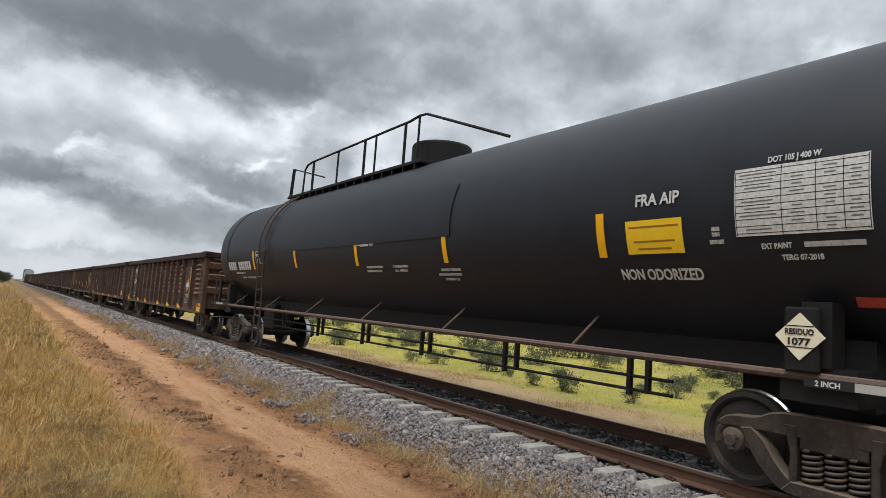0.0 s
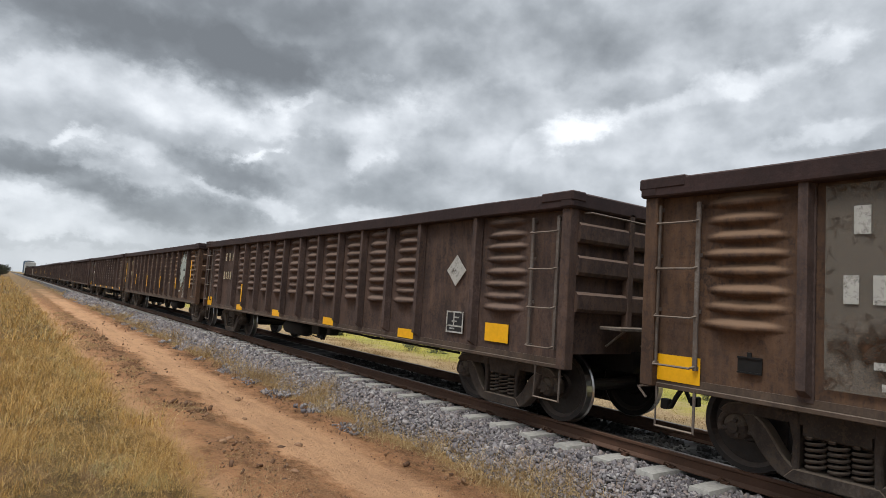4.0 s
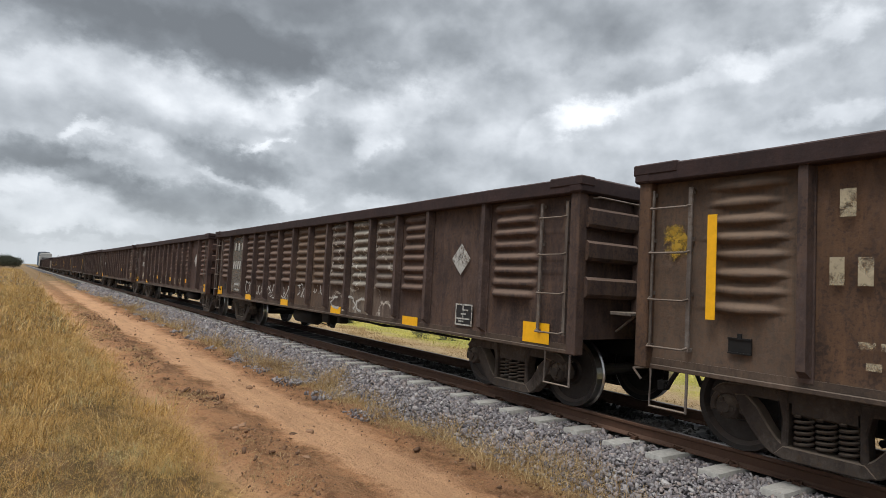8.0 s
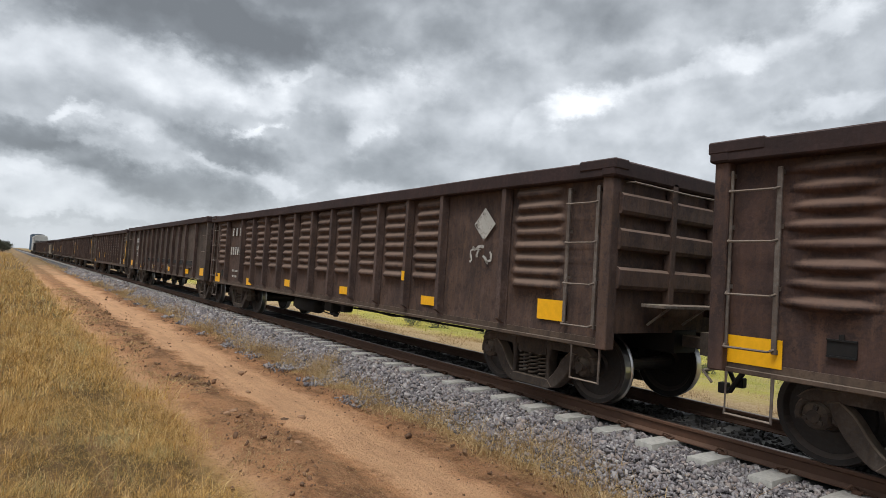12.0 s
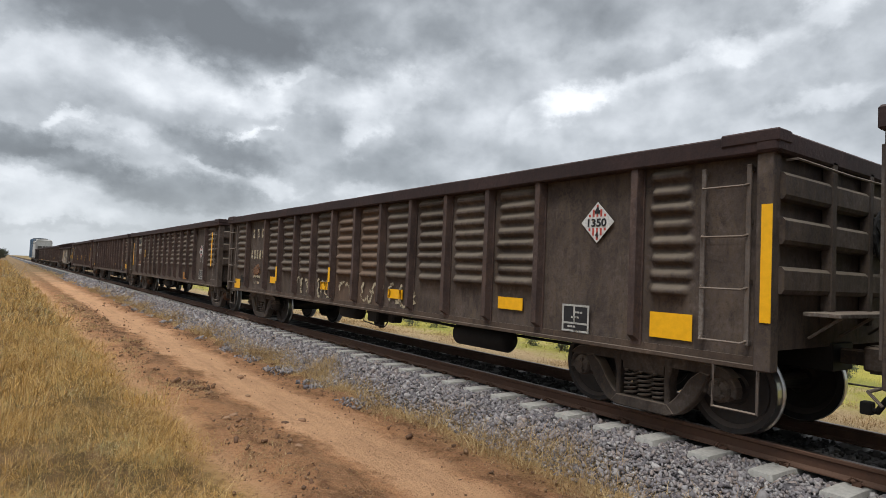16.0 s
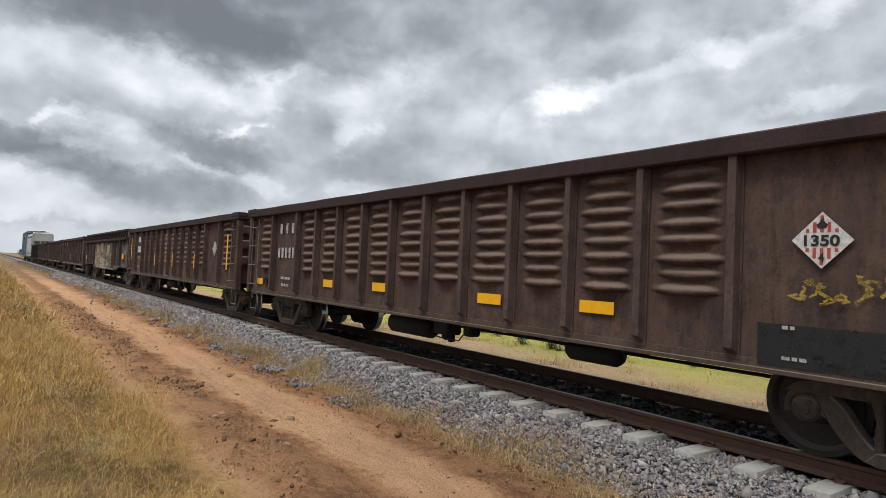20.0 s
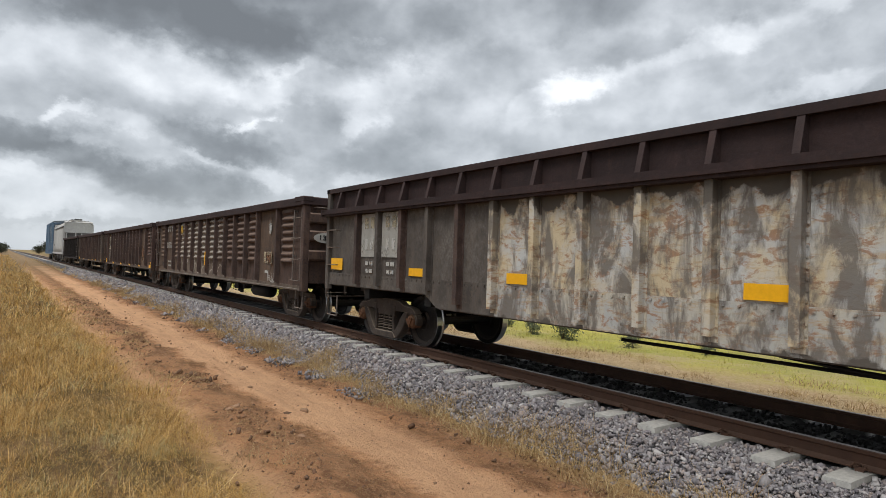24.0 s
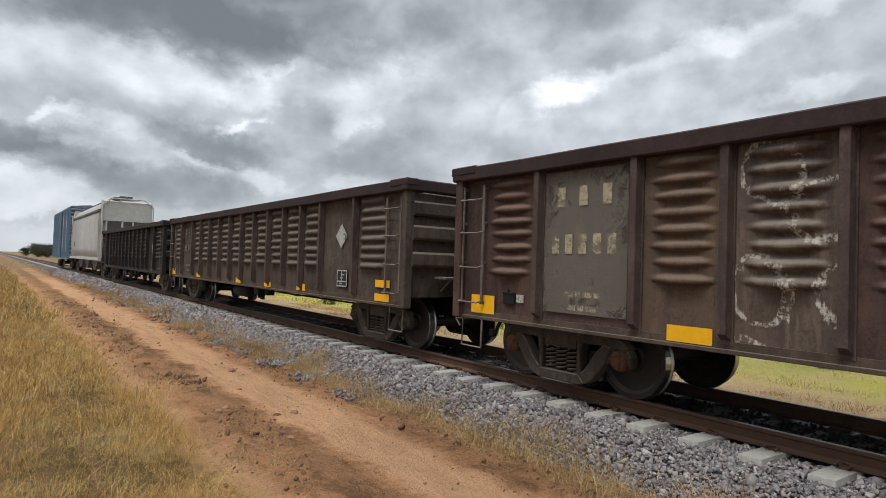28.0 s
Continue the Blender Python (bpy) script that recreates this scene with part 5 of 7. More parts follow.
    blotch(c, SHEET - .004, HALF - 13.4, 1.5, .9, .9, M_WORNRUST, 20)
    for i in range(5):
        scrawl(c, SHEET - .016, HALF - 8.5 - i, .9, .6, .3, M_WORNCREAM, 3, .03, 120 + i)
    plate(c, "pink_panel", SHEET - .018, HALF - 1.3, HALF - 1.17, 1.05, 1.15, M_WORNWHITE)

    c = gondola(15, 275.6, dict(label=g, kind="louver", mats=GREY, marks=[(.3, .95, .48, .2), (3.6, .92, .45, .13), (7.6, .9, .45, .13), (9.77, .89, .45, .12), (11.77, .92, .45, .15), (15.2, .9, .48, .13), (15.21, 1.14, .48, .13)]))
    diamond(c, HALF - 13.6, 2.0, False, True)
    label_box(c, HALF - 13.9, 1.02)
    number_bay(c, material=M_WORNBLUE)

    c = gondola(16, 292.9, dict(label="black weathered steel gondola car", kind="louver", mats=(M_SOOT, M_SOOT, M_CHORD), lower=M_SOOT, marks=[]))
    blotch(c, SHEET - .004, HALF - 2.3, 1.8, .3, 1.2, M_WORNBLUE, 22)
    blotch(c, SHEET - .004, HALF - 13.7, 1.5, .35, 1.4, M_PATCHWHITE, 23)


M_PATCHGREY = flaking("faded_grey_panel", (0.46, 0.45, 0.41), 0.95, 12, strength=0.85)
M_BLACKPANEL = flaking("black_panel_paint", (0.012, 0.013, 0.014), 1.0, 12, strength=0.97)
M_CREAM = flaking("faded_cream_panel", (0.56, 0.52, 0.40), 1.0, 12)
build_gondolas()


# ---- train: plain-sided gondola ----
def make_deep_rib(bm):
    prism(bm, [(-0.075, 0.86), (-0.075, 2.76), (0.075, 2.76), (0.075, 0.86)], SHEET - 0.10, SHEET)
    prism(bm, [(-0.075, 0.86), (0.075, 0.86), (0.03, 0.80), (-0.03, 0.80)], SHEET - 0.06, SHEET)


def make_ledge(bm):
    prism(bm, [(-0.36, 1.17), (0.36, 1.17), (0.36, 1.13), (-0.36, 1.13)], SHEET - 0.05, SHEET)


def build_plain_gondola(end):
    S = end - HALF
    car = thing("gondola_car", pose(0, S, 0), "dark brown gondola car with plain flat sides", "gondola car", "cars of the freight train")
    CARS.append((car, S))
    ds = [0.0, 1.65] + [3.13 + 1.082 * i for i in range(10)] + [14.35, 16.0]
    for side in (-1, 1):
        turn = pose(0, 0, 0, 0, 0, 0 if side < 0 else 180)
        for i, (a, b) in enumerate(zip(ds, ds[1:])):
            shared(("flat", round(b - a, 2), i % 4), "side_sheet", make_bay(b - a, None, 0, 0, 200 + i), M_DARKGREY, car, turn @ pose(0, HALF - b, 0))
            if 0 < i < 12:
                shared("ledge", "side_ledge", make_ledge, M_RIB, car, turn @ pose(0, HALF - (a + b) / 2, 0))
        for d in ds[1:-1]:
            shared("deep_rib", "side_rib", make_deep_rib, M_RIB, car, turn @ pose(0, HALF - d, 0))
        shared("chord", "top_chord", make_side_chord, M_CHORD, car, turn @ pose(0, 0, 0.05))
        shared("liner", "inner_wall", make_liner, M_DARKGREY, car, turn @ pose(0, 0, 0.06))
        shared("sill", "side_sill", make_sill, M_DARKGREY, car, turn)
        for s in (-1, 1):
            shared("post", "corner_post", make_post, M_DARKGREY, car, turn @ pose(SHEET, s * (HALF - 0.02), 0))
            shared("step", "corner_step", make_step, M_GRAB, car, turn @ pose(0, s * (HALF - 0.3) - 0.2, 0))
            shared("grab", "grab_iron", make_grab, M_GRAB, car, turn @ pose(SHEET, s * (HALF - 0.4) - 0.2, 1.75))
            shared("grab", "grab_iron", make_grab, M_GRAB, car, turn @ pose(SHEET, s * (HALF - 0.4) - 0.2, 2.3))
    shared("floor", "floor", make_floor, M_BLACK, car)
    shared("under", "underframe", make_underframe, M_BLACK, car)
    for s in (-1, 1):
        turn = pose(0, s * HALF, 0, 0, 0, 0 if s > 0 else 180)
        shared("endsheet", "end_sheet", make_end_sheet, M_CHORD, car, turn @ pose(0, -0.04, 0.06))
        for z in (2.42, 2.02, 1.58):
            shared("endbar", "end_bar", make_end_bar, M_CHORD, car, turn @ pose(0, -0.01, z))
        shared("endchord", "end_chord", make_end_chord, M_CHORD, car, turn @ pose(0, 0, 0.05))
        shared("endladder", "end_ladder", make_end_ladder, M_GRAB, car, turn)
        truck(car, s * (HALF - 1.75))
    shared("aux", "air_reservoir", make_aux, M_BLACK, car, pose(-0.9, -0.9, 0.64), smooth=True)
    shared("valve", "brake_valve", make_valve, M_BLACK, car, pose(-0.95, 0.9, 0.62))
    shared("pipe", "brake_pipe", make_pipe, M_BLACK, car)
    couplings(car, HALF)
    for d, z, w, h in ((.85, 1.07, .48, .28), (3.82, .97, .48, .17), (7.15, 1.02, .48, .17), (10.2, 1.0, .48, .17), (13.2, 1.0, .48, .17), (15.3, 1.05, .48, .26)):
        plate(car, "reflector_strip", SHEET - 0.016, HALF - d - w / 2, HALF - d + w / 2, z - h / 2, z + h / 2, M_YELLOW, "yellow reflective strip")
    y = HALF - 2.44
    bars(car, SHEET - .012, y, 2.14, .22, [.62] * 4, M_WORNWHITE, .55)
    bars(car, SHEET - .012, y, 1.75, .22, [.5] * 5, M_WORNWHITE, .42)
    bars(car, SHEET - .012, y, 1.55, .06, (2, 1.2, 2.2, 1.5), M_WORNWHITE, .6)
    bars(car, SHEET - .012, y, 1.43, .06, (1.8, 1.4, 2.2), M_WORNWHITE, .6)
    bars(car, SHEET - .012, HALF - 3.8, 1.85, .07, (1.8, 1.4, 2.2), M_WORNCREAM, .6)
    bars(car, SHEET - .012, HALF - 3.8, 1.68, .07, (1.8, 1.0, 1.6), M_WORNCREAM, .6)
    for a, b in zip(ds[3:-2], ds[4:-1]):
        # black band from rib to rib with a thin pale strip above it
        plate(car, "black_band", SHEET - .004, HALF - b + .08, HALF - a - .08, 1.25, 1.40, M_BLACKPANEL, "black band across the bay")
        plate(car, "seam_strip", SHEET - .002, HALF - b + .08, HALF - a - .08, 1.41, 1.425, M_DUSTY, thick=.012)
    for i, d in enumerate((2.3, 4.3, 6.4, 8.6, 9.9)):
        blotch(car, SHEET - .004, HALF - d, 1.05, .7, .26, M_WORNRUST if i % 2 else M_PATCHCREAM, 150 + i)
    for i, (d, z) in enumerate(((4.7, 1.7), (4.7, 2.0), (6.1, 1.6), (6.1, 2.1), (7.2, 1.8), (7.2, 2.2))):
        scrawl(car, SHEET - .014, HALF - d, z, .3, .35, M_WORNRUST, 2, .04, 140 + i)


def make_grab(bm):
    tube(bm, [(0.0, 0.0, 0), (-0.09, 0.0, 0), (-0.09, 0.4, 0), (0.0, 0.4, 0)], 0.012)


build_plain_gondola(139.8)


# ---- train: high-sided gondola with an open top extension ----
def sprayed(name, low):
    """Cream and white spray paint over grey steel: rust scabs, scratches and a jagged outline."""
    m, tree, bsdf = shader(name)
    tex = tree.nodes.new("ShaderNodeTexCoord")
    info = tree.nodes.new("ShaderNodeObjectInfo")
    at = place(tree)
    sep = tree.nodes.new("ShaderNodeSeparateXYZ")
    link(tree, tex.outputs["Object"], sep.inputs[0])
    big = noise_node(tree, at, 2.2, 5, 0.6, 0.4)
    fine = noise_node(tree, at, 24, 6, 0.7)
    flat = noise_node(tree, mapping(tree, at, scale=(1, 1.2, 5.5)), 2.6, 6, 0.65, 0.6)
    scab = noise_node(tree, mapping(tree, at, (3, 1, 7), scale=(1, 1.6, 3.2)), 3.4, 6, 0.7, 0.5)
    c = mix_color(tree, ramp(tree, big, [(0.4, (0, 0, 0)), (0.62, (1, 1, 1))]), (0.56, 0.47, 0.31) if not low else (0.40, 0.42, 0.42), (0.50, 0.52, 0.52) if not low else (0.50, 0.47, 0.39))
    c = mix_color(tree, ramp(tree, flat, [(0.53, (0, 0, 0)), (0.64, (0.7, 0.7, 0.7))]), c, (0.44, 0.30, 0.15))
    c = mix_color(tree, ramp(tree, scab, [(0.52, (0, 0, 0)), (0.60, (0.85, 0.85, 0.85))]), c, (0.30, 0.15, 0.075))
    c = mix_color(tree, ramp(tree, noise_node(tree, mapping(tree, at, (9, 4, 2), scale=(1, 1.4, 4.0)), 5.5, 8, 0.75), [(0.60, (0, 0, 0)), (0.72, (0.8, 0.8, 0.8))]), c, (0.12, 0.10, 0.085))
    grime = noise_node(tree, mapping(tree, at, (5, 2, 8), scale=(1, 2.2, 0.8)), 1.6, 7, 0.68, 0.5)
    c = mix_color(tree, ramp(tree, grime, [(0.44, (0, 0, 0)), (0.56, (0.9, 0.9, 0.9))]), c, (0.11, 0.10, 0.092))
    # jagged edge: teeth along the foot, a swag along the top
    wave = math_node(tree, "PINGPONG", math_node(tree, "ADD", sep.outputs[1], math_node(tree, "MULTIPLY", info.outputs["Random"], 3.0)), 0.31)
    if low:
        edge = math_node(tree, "SUBTRACT", sep.outputs[2], math_node(tree, "MULTIPLY_ADD", wave, 0.35, 0.70))
    else:
        edge = math_node(tree, "SUBTRACT", math_node(tree, "MULTIPLY_ADD", wave, -0.5, 2.36), sep.outputs[2])
    edge = math_node(tree, "ADD", edge, math_node(tree, "MULTIPLY_ADD", noise_node(tree, at, 3.0, 6, 0.6), 0.7, -0.35))
    bare = mix_color(tree, fine, (0.075, 0.068, 0.06), (0.04, 0.037, 0.034))
    c = mix_color(tree, ramp(tree, math_node(tree, "MULTIPLY", edge, 6.0), [(0.0, (0, 0, 0)), (0.3, (1, 1, 1))]), bare, c)
    c = mix_color(tree, math_node(tree, "MULTIPLY", fine, 0.35), c, (0.22, 0.18, 0.13))
    link(tree, c, bsdf.inputs["Base Color"])
    bsdf.inputs["Roughness"].default_value = 0.8
    bump(tree, bsdf, math_node(tree, "ADD", fine, scab), 0.5, 0.006)
    return m


M_SPRAY, M_SPRAYLOW = sprayed("sprayed_cream_sheet", False), sprayed("sprayed_white_plate", True)


M_GREYSTEEL = weathered("grey_primer_steel", (0.15, 0.135, 0.12), (0.058, 0.05, 0.045), (0.23, 0.185, 0.14), 0.42, lit_dust=0.3)


def build_fishbelly(end):
    S = end - HALF
    car = thing("gondola_car", pose(0, S, 0), "dark grey riveted gondola car with pale paint patches", "gondola car", "cars of the freight train")
    CARS.append((car, S))
    steel = M_GREYSTEEL

    def make_wall(bm):
        prism(bm, [(-HALF, 2.42), (-HALF, 0.98), (-4.4, 0.98), (-4.05, 0.78), (4.05, 0.78), (4.4, 0.98), (HALF, 0.98), (HALF, 2.42)], SHEET + 0.035, SHEET + 0.07)

    def make_lower_plate(a, b):
        def make(bm):
            foot = lambda y: 0.80 if abs(y) <= 4.05 else 1.0 if abs(y) >= 4.4 else 0.80 + 0.2 * (abs(y) - 4.05) / 0.35
            ys = sorted({a, b} | {k for k in (-4.4, -4.05, 4.05, 4.4) if a < k < b})
            prism(bm, [(y, foot(y)) for y in ys] + [(b, 1.24), (a, 1.24)], SHEET - 0.012, SHEET)
            for i in range(int((b - a) / 0.15)):
                y = a + 0.075 + 0.15 * i
                box(bm, SHEET - 0.026, SHEET - 0.012, y - 0.014, y + 0.014, 1.19, 1.215)
        return make

    def make_belt(bm):
        prism(bm, [(-HALF - .05, 2.38), (-HALF - .05, 2.52), (HALF + .05, 2.52), (HALF + .05, 2.38)], SHEET - 0.16, SHEET + 0.02)
        prism(bm, [(-HALF - .05, 2.42), (-HALF - .05, 2.46), (HALF + .05, 2.46), (HALF + .05, 2.42)], SHEET - 0.19, SHEET - 0.16)

    def make_top_rail(bm):
        prism(bm, [(-HALF - .05, 2.86), (-HALF - .05, 2.95), (HALF + .05, 2.95), (HALF + .05, 2.86)], SHEET - 0.06, SHEET + 0.03)

    def make_upper_sheet(bm):
        prism(bm, [(-HALF, 2.52), (-HALF, 2.88), (HALF, 2.88), (HALF, 2.52)], SHEET + 0.02, SHEET + 0.05)

    def make_gusset(bm):
        v = []
        for y in (-0.035, 0.035):
            v.append([bm.verts.new(p) for p in ((SHEET + 0.02, y, 2.52), (SHEET - 0.14, y, 2.52), (SHEET - 0.05, y, 2.87), (SHEET + 0.02, y, 2.87))])
        bm.faces.new(v[0])
        bm.faces.new(v[1][::-1])
        for i in range(4):
            bm.faces.new((v[0][i], v[0][(i + 1) % 4], v[1][(i + 1) % 4], v[1][i]))

    def make_hat_rib(bm):
        prism(bm, [(-0.07, 0.84), (-0.07, 2.38), (0.07, 2.38), (0.07, 0.84)], SHEET - 0.02, SHEET)
        prism(bm, [(-0.045, 0.90), (-0.045, 2.38), (0.045, 2.38), (0.045, 0.90)], SHEET - 0.12, SHEET - 0.02)
        for i in range(16):
            z = 0.9 + 0.095 * i
            for y in (-0.058, 0.058):
                box(bm, SHEET - 0.03, SHEET - 0.02, y - 0.008, y + 0.008, z - 0.01, z + 0.01)

    def make_panel(k):
        def make(bm):
            n, mz = 6, 8
            g = []
            for j in range(mz + 1):
                for i in range(n + 1):
                    y, z = 0.07 + 0.65 * i / n, 1.24 + 1.14 * j / mz
                    rim = min(1, i, n - i, j, mz - j)
                    g.append(bm.verts.new((SHEET - 0.008 + rim * 0.03 * noise.noise((y * 3 + k * 7, z * 2, k)), y, z)))
            for j in range(mz):
                for i in range(n):
                    a = j * (n + 1) + i
                    bm.faces.new((g[a], g[a + 1], g[a + n + 2], g[a + n + 1])).smooth = True
        return make

    for side in (-1, 1):
        turn = pose(0, 0, 0, 0, 0, 0 if side < 0 else 180)
        for key, name, make, mat in (("fb_wall", "side_wall", make_wall, steel), ("fb_belt", "belt_rail", make_belt, M_CHORD), ("fb_rail", "top_rail", make_top_rail, M_CHORD), ("fb_up", "upper_sheet", make_upper_sheet, M_CHORD)):
            shared(key, name, make, mat, car, turn)
        for i in range(18):
            y = -HALF + 1.2 + 0.79 * i
            pale = side < 0 and 3 < i < 12
            shared(("fb_panel", i % 4), "side_sheet", make_panel(i % 4), M_SPRAY if pale else steel, car, turn @ pose(0, y, 0))
            a, b = (-HALF if i == 0 else y), (HALF if i == 17 else y + 0.79)
            shared(("fb_low", i), "lower_plate", make_lower_plate(a, b), M_SPRAYLOW if side < 0 and 3 < i < 12 else steel, car, turn)
        for i in range(1, 18):
            y = -HALF + 1.2 + 0.79 * i
            shared("fb_rib", "side_rib", make_hat_rib, M_SPRAY if side < 0 and 4 < i < 13 else M_RIB if i % 2 else steel, car, turn @ pose(0, y, 0 if abs(y) < 4.2 else 0.16))
        for i in range(20):
            shared("fb_gusset", "gusset", make_gusset, M_CHORD, car, turn @ pose(0, -HALF + 0.41 + 0.79 * i, 0))
        for s in (-1, 1):
            shared("step", "corner_step", make_step, M_GRAB, car, turn @ pose(0, s * (HALF - 0.3) - 0.2, 0))
            for z in (1.4, 1.75, 2.1):
                shared("grab", "grab_iron", make_grab, M_GRAB, car, turn @ pose(SHEET, s * (HALF - 0.3) - 0.2, z))
            shared("fb_post", "corner_post", lambda bm: box(bm, -0.06, 0.05, -0.06, 0.06, 0.9, 2.94, 0.01), steel, car, turn @ pose(SHEET, s * (HALF - 0.03), 0))
    shared("floor", "floor", make_floor, M_BLACK, car)
    shared("under", "underframe", make_underframe, M_BLACK, car)

    def make_corrugated_end(bm):
        prof = [(0.0, 1.0)]
        for k in range(5):
            z = 1.1 + 0.27 * k
            prof += [(0.02, z), (0.12, z + 0.09), (0.12, z + 0.14), (0.02, z + 0.23)]
        prof += [(0.0, 2.5), (-0.05, 2.5), (-0.05, 1.0)]
        prism(bm, prof, -1.40, 1.40)

    for s in (-1, 1):
        turn = pose(0, s * HALF, 0, 0, 0, 0 if s > 0 else 180)
        shared("fb_end", "end_sheet", make_corrugated_end, steel, car, turn)
        shared("fb_endtop", "end_rail", lambda bm: (box(bm, -1.5, 1.5, -0.06, 0.06, 2.86, 2.95), box(bm, -1.6, 1.6, -0.05, 0.12, 2.38, 2.52), box(bm, -1.42, 1.42, -0.05, -0.02, 2.5, 2.88)), M_CHORD, car, turn)
        shared("endladder", "end_ladder", make_end_ladder, M_GRAB, car, turn @ pose(0, 0.1, -0.22))
        truck(car, s * (HALF - 1.75), None, M_RUSTCAP)
    couplings(car, HALF)
    shared("pipe", "brake_pipe", make_pipe, M_BLACK, car)
    for d, z, w, h in ((.45, 1.42, .5, .23), (3.4, 1.34, .49, .13), (5.83, 1.33, .5, .14), (9.02, 1.34, .45, .15), (12.04, 1.37, .42, .12), (14.67, 1.56, .48, .26)):
        plate(car, "reflector_strip", SHEET - 0.03, HALF - d - w / 2, HALF - d + w / 2, z - h / 2, z + h / 2, M_YELLOW, "yellow reflective strip")
    for d in (1.78, 2.54):
        blotch(car, SHEET - .03, HALF - d, 1.97, .52, .66, M_PATCHGREY, 0, label="pale grey painted number panel")
        bars(car, SHEET - .040, HALF - d, 2.1, .2, (.62, .62), M_WORNCREAM, .5)
        bars(car, SHEET - .040, HALF - d, 1.71, .2, (.5, .5), M_WORNWHITE, .5)
        bars(car, SHEET - .030, HALF - d, 1.42, .07, (1.4, 1.8), M_WORNWHITE, .6)
        bars(car, SHEET - .030, HALF - d, 1.28, .07, (1.2, 1.6), M_WORNWHITE, .6)
    for i, d in enumerate((12.6, 13.1, 13.6, 11.6)):
        scrawl(car, SHEET - .02, HALF - d, .86, .5, .45, M_WORNWHITE, 3, .03, 200 + i)
    scrawl(car, SHEET - .004, HALF - 15.0, 1.6, 1.0, .6, M_WORNWHITE, 6, .025, 210)
    diamond(car, HALF - 13.61, 2.0)
    label_box(car, HALF - 13.82, 1.35)


build_fishbelly(223.95)


# ---- train: tank car ----
TANK_S, TANK_R, TANK_Z, TANK_H = 10.7, 1.58, 2.815, 9.76


def bend(me, y, z, lift=0.008):
    """Wrap a flat sheet (x along, y up) round the tank, its middle at y and height z."""
    a0 = math.asin((z - TANK_Z) / TANK_R)
    for v in me.vertices:
        a = a0 + v.co.y / TANK_R
        r = TANK_R + lift + v.co.z
        v.co = (-r * math.cos(a), y - v.co.x, TANK_Z + r * math.sin(a))
    return me


def tank_sheet(car, name, y, z, w, h, material, label="", lift=0.006, thick=0.004):
    bm = bmesh.new()
    n = max(2, int(h / 0.06))
    rows = [[bm.verts.new((x, -h / 2 + h * i / n, zz)) for x, zz in ((-w / 2, 0), (-w / 2, thick), (w / 2, thick), (w / 2, 0))] for i in range(n + 1)]
    for a, b in zip(rows, rows[1:]):
        for k in range(4):
            bm.faces.new((a[k], a[(k + 1) % 4], b[(k + 1) % 4], b[k]))
    bm.faces.new(rows[0])
    bm.faces.new(rows[-1])
    ob = part(name, bm, material, car, label)
    bend(ob.data, y, z, lift)
    bm2 = bmesh.new()
    bm2.from_mesh(ob.data)
    bmesh.ops.recalc_face_normals(bm2, faces=bm2.faces)
    bm2.to_mesh(ob.data)
    bm2.free()
    return ob


def tank_text(car, body, y, z, height, width, material, lift=0.012):
    me = text_mesh(body, height, width)
    for v in me.vertices:
        v.co.y -= height / 2
    bend(me, y, z, lift)
    me.materials.append(material)
    ob = new("lettering", me)
    ob.parent = car
    return ob


